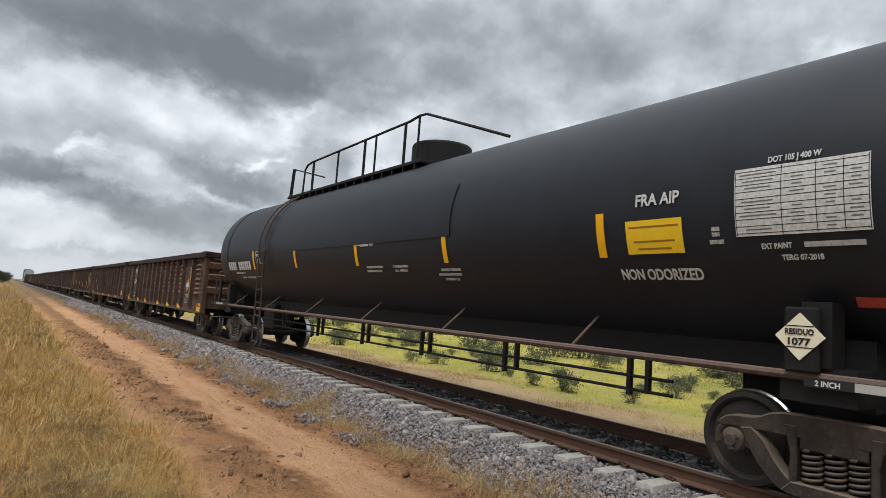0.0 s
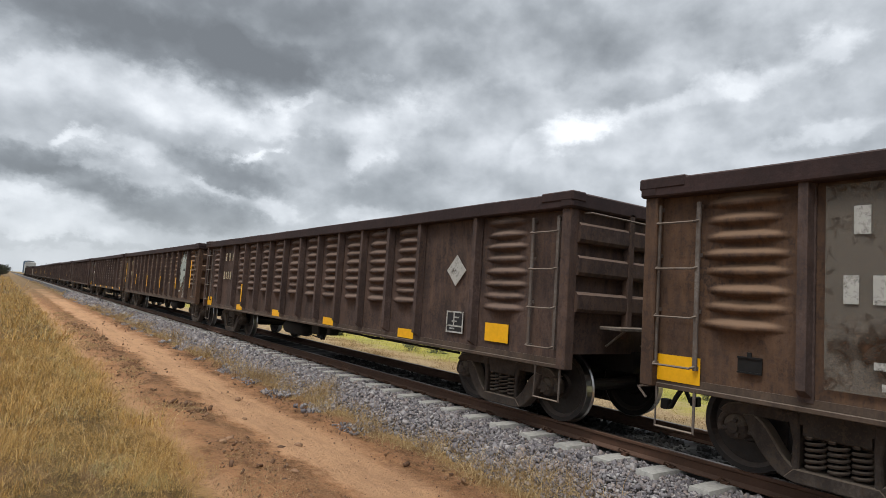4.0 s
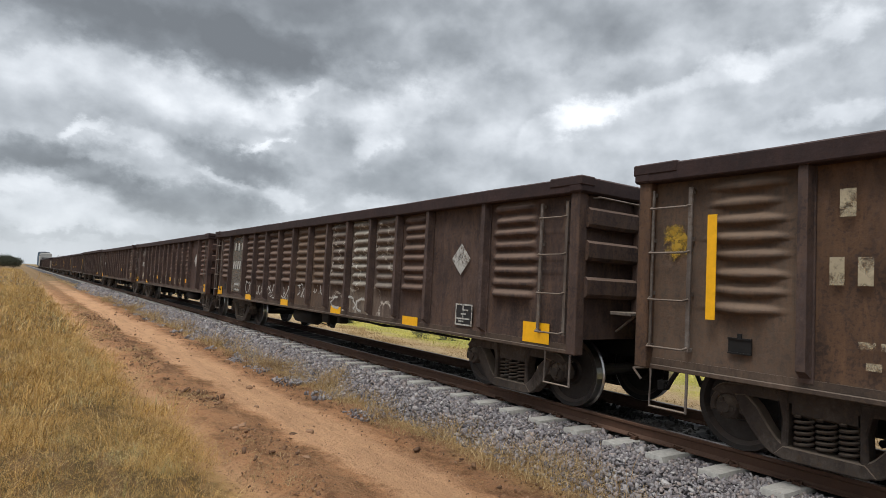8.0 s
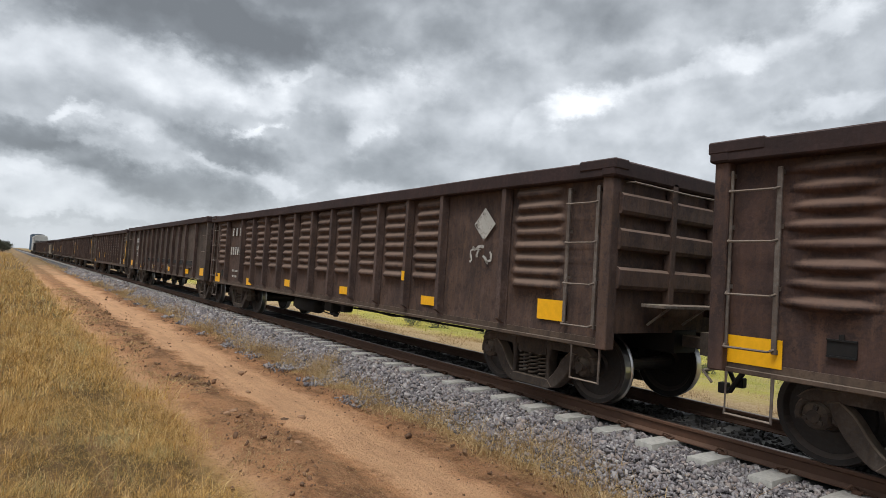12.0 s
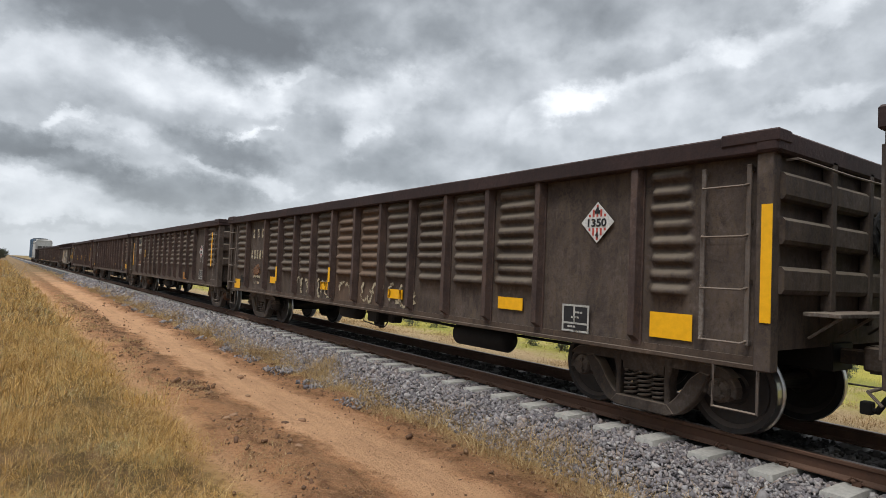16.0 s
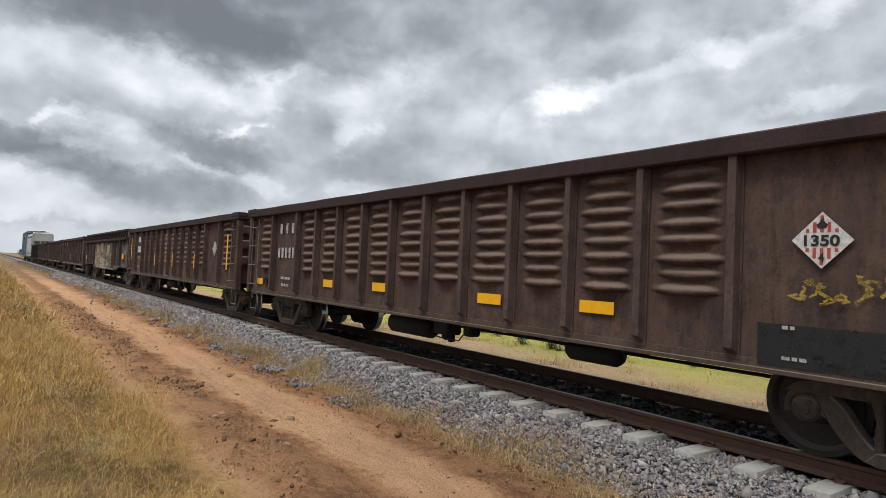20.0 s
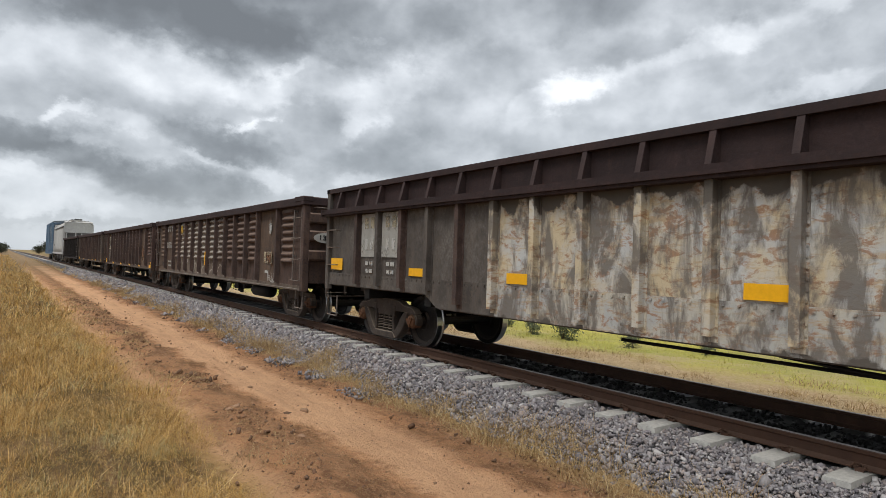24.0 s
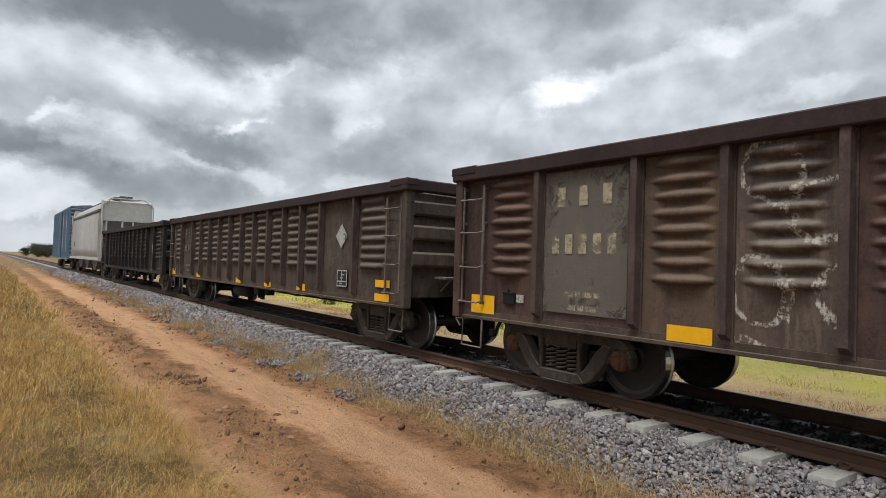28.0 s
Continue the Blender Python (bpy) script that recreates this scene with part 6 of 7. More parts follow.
def build_tank():
    car = thing("tank_car", pose(0, TANK_S, 0), "glossy black tank car with white lettering", "tank car", "cars of the freight train")
    CARS.append((car, TANK_S))

    def at(s):
        return s - TANK_S

    bm = bmesh.new()
    prof = []
    for i in range(13):
        a = math.pi / 2 * i / 12
        prof.append((-TANK_H + 0.8 - 0.8 * math.cos(a), max(0.02, TANK_R * math.sin(a))))
    for i in range(1, 24):
        prof.append((-TANK_H + 0.8 + (2 * TANK_H - 1.6) * i / 24, TANK_R))
    for i in range(13):
        a = math.pi / 2 * (12 - i) / 12
        prof.append((TANK_H - 0.8 + 0.8 * math.cos(a), max(0.02, TANK_R * math.sin(a))))
    lathe(bm, prof, axis="y", sides=72, origin=(0, 0, TANK_Z), caps=True)
    part("tank_shell", bm, M_TANK, car, smooth=True)
    # jacket overlay and its seams
    tank_sheet(car, "jacket_sheet", at(10.75), 3.05, 6.6, 0.85, M_TANK, lift=0.004, thick=0.012)
    for s in (1.3, 19.0):
        bm = bmesh.new()
        lathe(bm, [(-0.03, TANK_R + 0.004), (-0.03, TANK_R + 0.012), (0.03, TANK_R + 0.012), (0.03, TANK_R + 0.004)], axis="y", sides=72, origin=(0, at(s), TANK_Z))
        part("seam_band", bm, M_TANK, car, smooth=False)
    # stub sills, bolsters, side rails
    for s in (-1, 1):
        bm = bmesh.new()
        box(bm, -0.3, 0.3, s * 10.05 - (2.9 if s > 0 else 0), s * 10.05 + (2.9 if s < 0 else 0), 0.72, 1.12, 0.02)
        part("stub_sill", bm, M_BLACK, car)
        for x in (-1, 1):
            bm = bmesh.new()
            prism(bm, [(s * 8.37 - 0.3, 0.95), (s * 8.37 + 0.3, 0.95), (s * 8.37 + 0.3, 1.25), (s * 8.37 - 0.3, 1.25)], min(x * 1.0, x * 1.38), max(x * 1.0, x * 1.38))
            part("bolster_arm", bm, M_BLACK, car)
            bm = bmesh.new()
            prism(bm, [(s * 8.37 - 0.12, 1.25), (s * 8.37 + 0.12, 1.25), (s * 8.37 + 0.12, 1.8), (s * 8.37 - 0.12, 1.8)], min(x * 1.15, x * 1.40), max(x * 1.15, x * 1.40))
            part("bolster_post", bm, M_BLACK, car)
        bm = bmesh.new()
        box(bm, -1.0, 1.0, s * 8.37 - 0.3, s * 8.37 + 0.3, 0.9, 1.5)
        part("body_bolster", bm, M_BLACK, car)
        truck(car, s * 8.37)
        # end platform, handrail
        bm = bmesh.new()
        box(bm, -1.45, 1.45, min(s * 9.45, s * 10.1), max(s * 9.45, s * 10.1), 1.14, 1.24, 0.01)
        part("end_platform", bm, M_BLACK, car)
        bm = bmesh.new()
        for x in (-1.35, 1.35):
            tube(bm, [(x, s * 10.0, 1.2), (x, s * 10.0, 2.1), (x * 0.93, s * 10.02, 2.22), (x * 0.3, s * 10.02, 2.25)], 0.022)
        tube(bm, [(-1.35, s * 10.0, 1.7), (-0.4, s * 10.0, 1.7)], 0.018)
        part("end_handrail", bm, M_RIB, car)
        bm = bmesh.new()
        box(bm, -1.42, -1.36, s * 9.3 - 0.08, s * 9.3 + 0.08, 1.2, 1.95)
        part("head_brace", bm, M_BLACK, car)
    for x in (-1, 1):
        bm = bmesh.new()
        tube(bm, [(x * 1.40, -9.6, 1.17), (x * 1.40, 9.6, 1.17)], 0.04, 8)
        part("side_rail", bm, M_RIB, car)
        # added black plate behind the side rail, darkens the gap below the shell
        bm = bmesh.new()
        box(bm, min(x * 0.66, x * 0.72), max(x * 0.66, x * 0.72), -8.0, 8.0, 1.10, 1.5)
        part("sill_plate", bm, M_BLACK, car)
        for i in range(7):
            y = at(13.06) + 2.68 * (2 - i)
            bm = bmesh.new()
            tube(bm, [(x * 1.40, y + 0.02, 1.19), (x * (TANK_R * math.cos(0.92) + 0.03), y - 0.02, TANK_Z - TANK_R * math.sin(0.92))], 0.018)
            part("rail_brace", bm, M_RIB, car)
    # hanging pipe frame below the shell
    for z in (0.93, 0.78):
        bm = bmesh.new()
        tube(bm, [(-1.2, -6.9, z), (-1.2, 6.9, z)], 0.02)
        part("hanging_pipe", bm, M_BLACK, car)
    for i in range(7):
        for dy in (0.0, 0.24):
            bm = bmesh.new()
            y = -6.6 + 2.1 * i + dy
            box(bm, -1.23, -1.17, y - 0.025, y + 0.025, 0.72 if dy else 0.76, 1.12)
            part("hanger", bm, M_BLACK, car)
    bm = bmesh.new()
    box(bm, -0.9, -0.4, 5.7, 6.5, 0.62, 1.3, 0.04)
    part("brake_box", bm, M_BLACK, car)
    # ladder on the shell
    bm = bmesh.new()
    y = at(15.7)
    pts = [(-1.6, 0.36), (-1.6, 1.2)] + [(-(TANK_R + 0.07) * math.cos(a), TANK_Z + (TANK_R + 0.07) * math.sin(a)) for a in np.linspace(-0.1, 1.35, 10)]
    for dy in (-0.21, 0.21):
        tube(bm, [(px_, y + dy, pz_) for px_, pz_ in pts], 0.022)
    for z in np.arange(0.34, 4.3, 0.335):
        if z < TANK_Z - 0.1:
            px_, pz_ = -1.6, z
        else:
            a = (z - TANK_Z + 0.1) * 0.85
            px_, pz_ = -(TANK_R + 0.07) * math.cos(a), TANK_Z + (TANK_R + 0.07) * math.sin(a)
        if z < 4.0:
            tube(bm, [(px_, y - 0.21, pz_), (px_, y + 0.21, pz_)], 0.014)
    part("ladder", bm, M_RIB, car)
    # walkway, rails and dome on top
    bm = bmesh.new()
    top = TANK_Z + TANK_R
    rx = -0.82
    box(bm, rx - 0.03, -0.5, at(9.6), at(16.35), top - 0.13, top - 0.06, 0.01)
    part("walkway", bm, M_BLACK, car)
    for i in range(16):
        shared("bracket", "walkway_bracket", lambda b: box(b, rx - 0.02, rx + 0.05, -0.02, 0.02, top - 0.32, top - 0.10), M_BLACK, car, pose(0, at(9.8 + 0.42 * i), 0))
    bm = bmesh.new()
    tube(bm, [(rx, at(15.35), top - 0.1), (rx, at(15.3), top + 0.55), (rx, at(15.15), top + 0.66), (rx, at(14.9), top + 0.7), (rx, at(10.1), top + 0.78), (rx, at(9.75), top + 0.82), (rx, at(9.5), top + 0.8), (rx + 0.2, at(7.3), top - 0.02)], 0.026, 8)
    part("handrail", bm, M_BLACK, car)
    for i, s in enumerate((14.75, 13.3, 11.95, 11.45, 10.25, 9.75)):
        bm = bmesh.new()
        tube(bm, [(rx, at(s), top - 0.12), (rx, at(s), top + 0.70 + 0.02 * i)], 0.026 if i % 2 else 0.034, 6)
        part("handrail_post", bm, M_BLACK, car)
    bm = bmesh.new()
    for dy in (0, 0.12):
        tube(bm, [(rx + 0.02, at(16.3) - dy, top - 0.12), (rx + 0.02, at(16.2) - dy, top + 0.7)], 0.024)
    tube(bm, [(rx, at(16.15), top + 0.7), (rx, at(14.0), top + 0.18)], 0.02)
    part("ladder_grab", bm, M_BLACK, car)
    bm = bmesh.new()
    lathe(bm, [(-0.2, 0.62), (0.38, 0.62), (0.42, 0.60), (0.44, 0.3), (0.44, 0.02)], axis="z", sides=32, origin=(0, at(10.1), top))
    box(bm, -0.2, 0.1, at(10.1) - 0.15, at(10.1) + 0.2, top + 0.43, top + 0.50, 0.02)
    part("manway_dome", bm, M_BLACK, car)
    # reflectors, placard, lettering
    for s in (1.6, 4.55, 7.61, 10.55, 13.63, 16.58):
        tank_sheet(car, "reflector_strip", at(s), 2.47, 0.11, 0.5, M_YELLOW, "yellow reflective strip")
    bm = bmesh.new()
    prev = None
    for i in range(9):
        z = 1.95 + 0.95 * i / 8
        a = math.asin((z - TANK_Z) / TANK_R)
        ring = []
        for e in (0.50, 0.66):
            k = math.cos(e)
            ring.append(bm.verts.new((-TANK_R * 1.006 * math.cos(a) * k, TANK_H - 0.8 + 0.81 * math.sin(e), TANK_Z + TANK_R * math.sin(a) * (1 if k > 0.9 else 0.93))))
        if prev:
            bm.faces.new((prev[0], ring[0], ring[1], prev[1]))
        prev = ring
    part("head_reflector", bm, M_YELLOW, car, "yellow reflective strip")
    tank_sheet(car, "red_reflector", at(1.92), 1.82, 0.34, 0.10, M_RED)
    tank_sheet(car, "data_table", at(2.42), 2.68, 1.10, 0.62, M_WHITE, "white data table with ruled lines")
    for i in range(10):
        tank_sheet(car, "ruled_line", at(2.42), 2.40 + 0.062 * i, 1.08, 0.006, M_INK, lift=0.0105, thick=0.001)
    for dx in (-0.54, -0.13, 0.15, 0.36, 0.54):
        tank_sheet(car, "ruled_line", at(2.42) - dx, 2.68, 0.006, 0.6, M_INK, lift=0.0105, thick=0.001)
    for i in range(9):
        for dx, w in ((-0.34, 0.33), (0.0, 0.12), (0.26, 0.1), (0.45, 0.1)):
            if (i * 3 + int(dx * 9)) % 4:
                tank_sheet(car, "entry_bar", at(2.42) - dx, 2.432 + 0.062 * i, w * (0.7 + 0.3 * ((i * 7) % 3) / 2), 0.012, M_GREYINK, lift=0.0105, thick=0.001)
    tank_text(car, "DOT 105 J 400 W", at(2.45), 3.045, 0.055, 0.44, M_WHITE)
    tank_text(car, "EXT PAINT", at(2.62), 2.285, 0.05, 0.26, M_WHITE)
    tank_sheet(car, "text_bar", at(2.16), 2.285, 0.46, 0.045, M_WORNWHITE)
    tank_text(car, "TERG 07-2018", at(2.42), 2.185, 0.05, 0.34, M_WHITE)
    tank_text(car, "FRA AIP", at(3.80), 2.815, 0.125, 0.52, M_WHITE)
    lab = tank_sheet(car, "warning_label", at(3.86), 2.425, 0.68, 0.36, M_LABEL, "yellow warning label with dark lines")
    for i, w in enumerate((0.6, 0.0, 0.5, 0.4)):
        if w:
            tank_sheet(lab, "text_bar", at(3.86), 2.53 - 0.075 * i, w, 0.02, M_BROWNINK, lift=0.0105, thick=0.001)
    tank_text(car, "NON ODORIZED", at(3.86), 2.05, 0.125, 0.98, M_WHITE)
    for s, z, w in ((3.17, 2.46, .08), (3.17, 2.41, .08), (3.17, 2.34, .14), (7.55, 2.13, .5), (7.6, 2.06, .6), (7.58, 1.99, .36), (9.9, 2.2, .6), (9.95, 2.13, .55), (10.3, 2.62, .5), (9.0, 2.2, .5), (9.0, 2.13, .4)):
        tank_sheet(car, "text_bar", at(s), z, w, 0.04, M_WORNWHITE)
    tank_text(car, "LEASED TO", at(10.1), 2.62, 0.07, 0.5, M_WHITE)
    # residue placard
    bm = bmesh.new()
    prism(bm, [(0.0, -0.20), (0.20, 0.0), (0.0, 0.20), (-0.20, 0.0)], -1.50, -1.485)
    pl = part("placard", bm, M_PLACARD, car, "cream diamond placard")
    pl.location = (0, at(2.42), 1.50)
    for i, z in enumerate((0.085, -0.095)):
        plate(pl, "placard_line", -1.501, -0.115, 0.115, z, z + 0.008, M_INK, thick=0.003)
    lettering(pl, "RESIDUO", -1.506, 0, 0.018, 0.05, 0.23, M_INK)
    lettering(pl, "1077", -1.506, 0, -0.07, 0.06, 0.18, M_INK)
    bm = bmesh.new()
    box(bm, -1.485, -1.40, at(2.42) - 0.14, at(2.42) + 0.14, 1.2, 1.75, 0.02)
    part("placard_holder", bm, M_BLACK, car)
    bm = bmesh.new()
    box(bm, -1.455, -1.44, at(1.0), at(2.4), 1.09, 1.17)
    part("marking_plate", bm, M_INK, car)
    lettering(car, "2 INCH", -1.458, at(2.22), 1.105, 0.045, 0.19, M_WHITE)
    plate(car, "white_block", -1.456, at(1.62), at(2.02), 1.095, 1.165, M_WORNWHITE)
    plate(car, "marking_plate", -1.455, at(18.9), at(20.35), 1.15, 1.24, M_INK)
    lettering(car, "2 INCH TREAD COND SHOES", -1.463, at(19.75), 1.17, 0.05, 0.75, M_WHITE)
    # reporting mark beside the ladder
    for dy, w in ((0.93, .14), (0.74, .14), (0.55, .14), (0.37, .14), (-0.02, .13), (-0.20, .13), (-0.38, .13), (-0.57, .13), (-0.75, .13), (-0.94, .13)):
        tank_sheet(car, "stencil_bar", at(17.9) + dy, 2.34, w, 0.24, M_WHITE)
    for s, z, w in ((17.9, 2.14, .8), (17.4, 2.02, 1.0), (16.75, 2.02, .35)):
        tank_sheet(car, "text_bar", at(s), z, w, 0.05, M_WORNWHITE)
    tank_text(car, "PLATE", at(16.22), 2.60, 0.07, 0.22, M_WHITE)
    tank_text(car, "C", at(16.22), 2.46, 0.08, 0.07, M_WHITE)
    for dy, dz, w, h in ((0, .16, .30, .015), (0, -.14, .30, .015), (.15, .01, .015, .3), (-.15, .01, .015, .3)):
        tank_sheet(car, "frame_line", at(16.22) + dy, 2.54 + dz, w, h, M_WHITE)
    couplings(car, 10.1)


M_GREYINK = plain("grey_print", (0.16, 0.16, 0.16), 0.6, 0.0, 0.3, 20)
M_LABEL = plain("yellow_label", (0.80, 0.52, 0.02), 0.5, 0.0, 0.08)
M_BROWNINK = plain("brown_ink", (0.30, 0.14, 0.02), 0.6, 0.0, 0.1)
M_PLACARD = plain("cream_placard", (0.72, 0.66, 0.50), 0.55, 0.0, 0.08)
build_tank()


# ---- train: covered hopper ----
def build_hopper(y0, y1):
    S, h = (y0 + y1) / 2, (y1 - y0) / 2
    car = thing("hopper_car", pose(0, S, 0), "pale grey covered hopper car with a rounded roof", "hopper car", "cars of the freight train")
    CARS.append((car, S))
    prof = [(-1.50, 1.25), (-1.52, 1.9), (-1.52, 3.8), (-1.45, 4.4), (-1.2, 4.82), (-0.7, 5.07), (0, 5.14)]
    prof = prof + [(-x, z) for x, z in reversed(prof[:-1])]
    bm = bmesh.new()
    ys = (-h + 1.4, h - 1.4)
    a = [bm.verts.new((x, ys[0], z)) for x, z in prof]
    b = [bm.verts.new((x, ys[1], z)) for x, z in prof]
    for i in range(len(prof) - 1):
        bm.faces.new((a[i], a[i + 1], b[i + 1], b[i])).smooth = True
    bm.faces.new((a[0], a[-1], b[-1], b[0]))
    bm.faces.new(a)
    bm.faces.new(b[::-1])
    part("body", bm, M_HOPPER, car)
    for s in (-1, 1):
        bm = bmesh.new()
        prism(bm, [(s * (h - 1.4), 3.6), (s * (h - 0.35), 3.6), (s * (h - 0.35), 4.82), (s * (h - 1.4), 5.0)], -1.40, 1.40)
        part("end_hood", bm, M_HOPPER, car)
        bm = bmesh.new()
        prism(bm, [(s * (h - 1.4), 1.3), (s * (h - 1.35), 1.3), (s * (h - 0.35), 3.6), (s * (h - 1.4), 3.6)], -1.25, 1.25)
        part("end_slope", bm, M_HOPPERDARK, car)
        for x in (-1.2, -0.3, 0.3, 1.2):
            bm = bmesh.new()
            box(bm, x - 0.05, x + 0.05, s * (h - 0.42) - 0.06, s * (h - 0.42) + 0.06, 1.1, 4.5)
            part("end_post", bm, M_HOPPER, car)
        bm = bmesh.new()
        tube(bm, [(-1.45, s * (h - 0.3), 1.1), (-1.45, s * (h - 0.3), 4.6), (-0.9, s * (h - 0.3), 5.02), (0.9, s * (h - 0.3), 5.02), (1.45, s * (h - 0.3), 4.6), (1.45, s * (h - 0.3), 1.1)], 0.04)
        part("end_frame", bm, M_HOPPER, car)
        bm = bmesh.new()
        box(bm, -1.45, 1.45, s * (h - 0.7) - 0.7, s * (h - 0.7) + 0.7, 1.0, 1.12)
        part("end_platform", bm, M_HOPPERDARK, car)
        truck(car, s * (h - 1.9))
    for x in (-1, 1):
        bm = bmesh.new()
        box(bm, min(x * 1.46, x * 1.56), max(x * 1.46, x * 1.56), -h + 0.3, h - 0.3, 1.08, 1.28)
        part("side_sill", bm, M_HOPPER, car)
        bm = bmesh.new()
        box(bm, min(x * 1.40, x * 1.56), max(x * 1.40, x * 1.56), -h + 1.3, h - 1.3, 4.22, 4.34)
        part("eave_rail", bm, M_HOPPERDARK, car)
    for i in range(3):
        yc = (i - 1) * 4.0
        bm = bmesh.new()
        prism(bm, [(yc - 1.8, 1.3), (yc + 1.8, 1.3), (yc + 0.45, 0.45), (yc - 0.45, 0.45)], -1.2, 1.2)
        part("outlet_hopper", bm, M_HOPPERDARK, car)
    bm = bmesh.new()
    box(bm, -0.35, 0.35, -h + 1.2, h - 1.2, 5.14, 5.27)
    part("hatch_cover", bm, M_HOPPERDARK, car)
    bm = bmesh.new()
    box(bm, -0.8, -0.4, -h + 0.6, h - 0.6, 5.08, 5.14)
    part("roof_walk", bm, M_HOPPERDARK, car)
    bm = bmesh.new()
    box(bm, -0.25, 0.25, -h, h, 0.7, 1.0)
    part("center_sill", bm, M_BLACK, car)
    bars(car, -1.53, h - 3.2, 2.1, 0.3, (.6, .6, .6), M_HOPPERDARK, .3)
    couplings(car, h)


def build_boxcar(y0, y1):
    S, h = (y0 + y1) / 2, (y1 - y0) / 2
    car = thing("boxcar", pose(0, S, 0), "blue steel boxcar with white marks", "boxcar", "cars of the freight train")
    CARS.append((car, S))
    for s in (-1, 1):
        bm = bmesh.new()
        n = 30
        pr = []
        for i in range(n):
            y = -h + 2 * h * i / n
            st = 2 * h / n
            pr += [(s * 1.50, y), (s * 1.50, y + st * 0.45), (s * 1.56, y + st * 0.55), (s * 1.56, y + st * 0.95)]
        pr.append((s * 1.50, h))
        lo = [bm.verts.new((x, y, 1.05)) for x, y in pr]
        hi = [bm.verts.new((x, y, 5.5)) for x, y in pr]
        for i in range(len(pr) - 1):
            bm.faces.new((lo[i], lo[i + 1], hi[i + 1], hi[i]))
        part("side_wall", bm, M_BLUE, car)
        bm = bmesh.new()
        box(bm, min(s * 1.57, s * 1.62), max(s * 1.57, s * 1.62), -1.6, 1.6, 1.05, 5.4)
        for k in range(7):
            box(bm, min(s * 1.62, s * 1.65), max(s * 1.62, s * 1.65), -1.55, 1.55, 1.4 + 0.6 * k, 1.5 + 0.6 * k)
        part("sliding_door", bm, M_BLUE, car)
        bm = bmesh.new()
        box(bm, min(s * 1.4, s * 1.6), max(s * 1.4, s * 1.6), -h, h, 0.95, 1.08)
        part("side_sill", bm, M_WORNBLUEGREY, car)
        bm = bmesh.new()
        prof = [(s * h, 1.0)]
        for k in range(13):
            z = 1.15 + 0.33 * k
            prof += [(s * (h + 0.0), z), (s * (h + 0.08), z + 0.1), (s * (h + 0.08), z + 0.2), (s * h, z + 0.3)]
        prof += [(s * h, 5.55), (s * (h - 0.06), 5.55), (s * (h - 0.06), 1.0)]
        prism(bm, prof, -1.5, 1.5)
        part("end_wall", bm, M_BLUE, car)
        bm = bmesh.new()
        for z in np.arange(1.2, 5.35, 0.42):
            tube(bm, [(-1.45, s * (h + 0.05), z), (-1.45, s * (h + 0.16), z), (-1.0, s * (h + 0.16), z), (-1.0, s * (h + 0.05), z)], 0.015)
        part("end_ladder", bm, M_RIB, car)
        truck(car, s * (h - 2.0))
    bm = bmesh.new()
    pr = [(-1.56, 5.45), (-1.5, 5.6), (0, 5.76), (1.5, 5.6), (1.56, 5.45)]
    a = [bm.verts.new((x, -h - 0.03, z)) for x, z in pr]
    b = [bm.verts.new((x, h + 0.03, z)) for x, z in pr]
    for i in range(len(pr) - 1):
        bm.faces.new((a[i], a[i + 1], b[i + 1], b[i]))
    bm.faces.new(a)
    bm.faces.new(b[::-1])
    bm.faces.new((a[0], a[-1], b[-1], b[0]))
    part("roof", bm, M_WORNBLUEGREY, car)
    bm = bmesh.new()
    box(bm, -1.45, 1.45, -h + 0.05, h - 0.05, 0.98, 1.1)
    box(bm, -0.25, 0.25, -h, h, 0.68, 1.0)
    part("underframe", bm, M_BLACK, car)
    for d in (2.3, 5.2):
        plate(car, "white_panel", -1.57, -h + d, -h + d + 0.35, 1.6, 4.9, M_WORNWHITE)
    couplings(car, h)


M_HOPPER = weathered("pale_grey_hopper_paint", (0.52, 0.52, 0.50), (0.36, 0.36, 0.35), (0.34, 0.28, 0.22), 0.25)
M_HOPPERDARK = weathered("grimy_grey_paint", (0.20, 0.20, 0.20), (0.10, 0.10, 0.10), (0.2, 0.15, 0.11), 0.35)
M_BLUE = weathered("dull_blue_car_paint", (0.10, 0.17, 0.26), (0.06, 0.10, 0.15), (0.17, 0.15, 0.14), 0.3)
M_WORNBLUEGREY = weathered("grey_blue_roof", (0.20, 0.23, 0.26), (0.12, 0.14, 0.16), (0.2, 0.17, 0.14), 0.3)
build_hopper(294.0, 311.8)
build_boxcar(312.9, 329.5)


# ---- stones, grass, shrubs ----
def fast_mesh(name, verts, faces, materials):
    """verts (n, 3), faces (m, k) with one k."""
    verts, faces = np.asarray(verts, np.float32), np.asarray(faces, np.int32)
    me = bpy.data.meshes.new(name)
    me.vertices.add(len(verts))
    me.vertices.foreach_set("co", verts.ravel())
    me.loops.add(faces.size)
    me.loops.foreach_set("vertex_index", faces.ravel())
    me.polygons.add(len(faces))
    me.polygons.foreach_set("loop_start", np.arange(0, faces.size, faces.shape[1], dtype=np.int32))
    for m in materials:
        me.materials.append(m)
    me.update(calc_edges=True)
    me.validate()
    return me


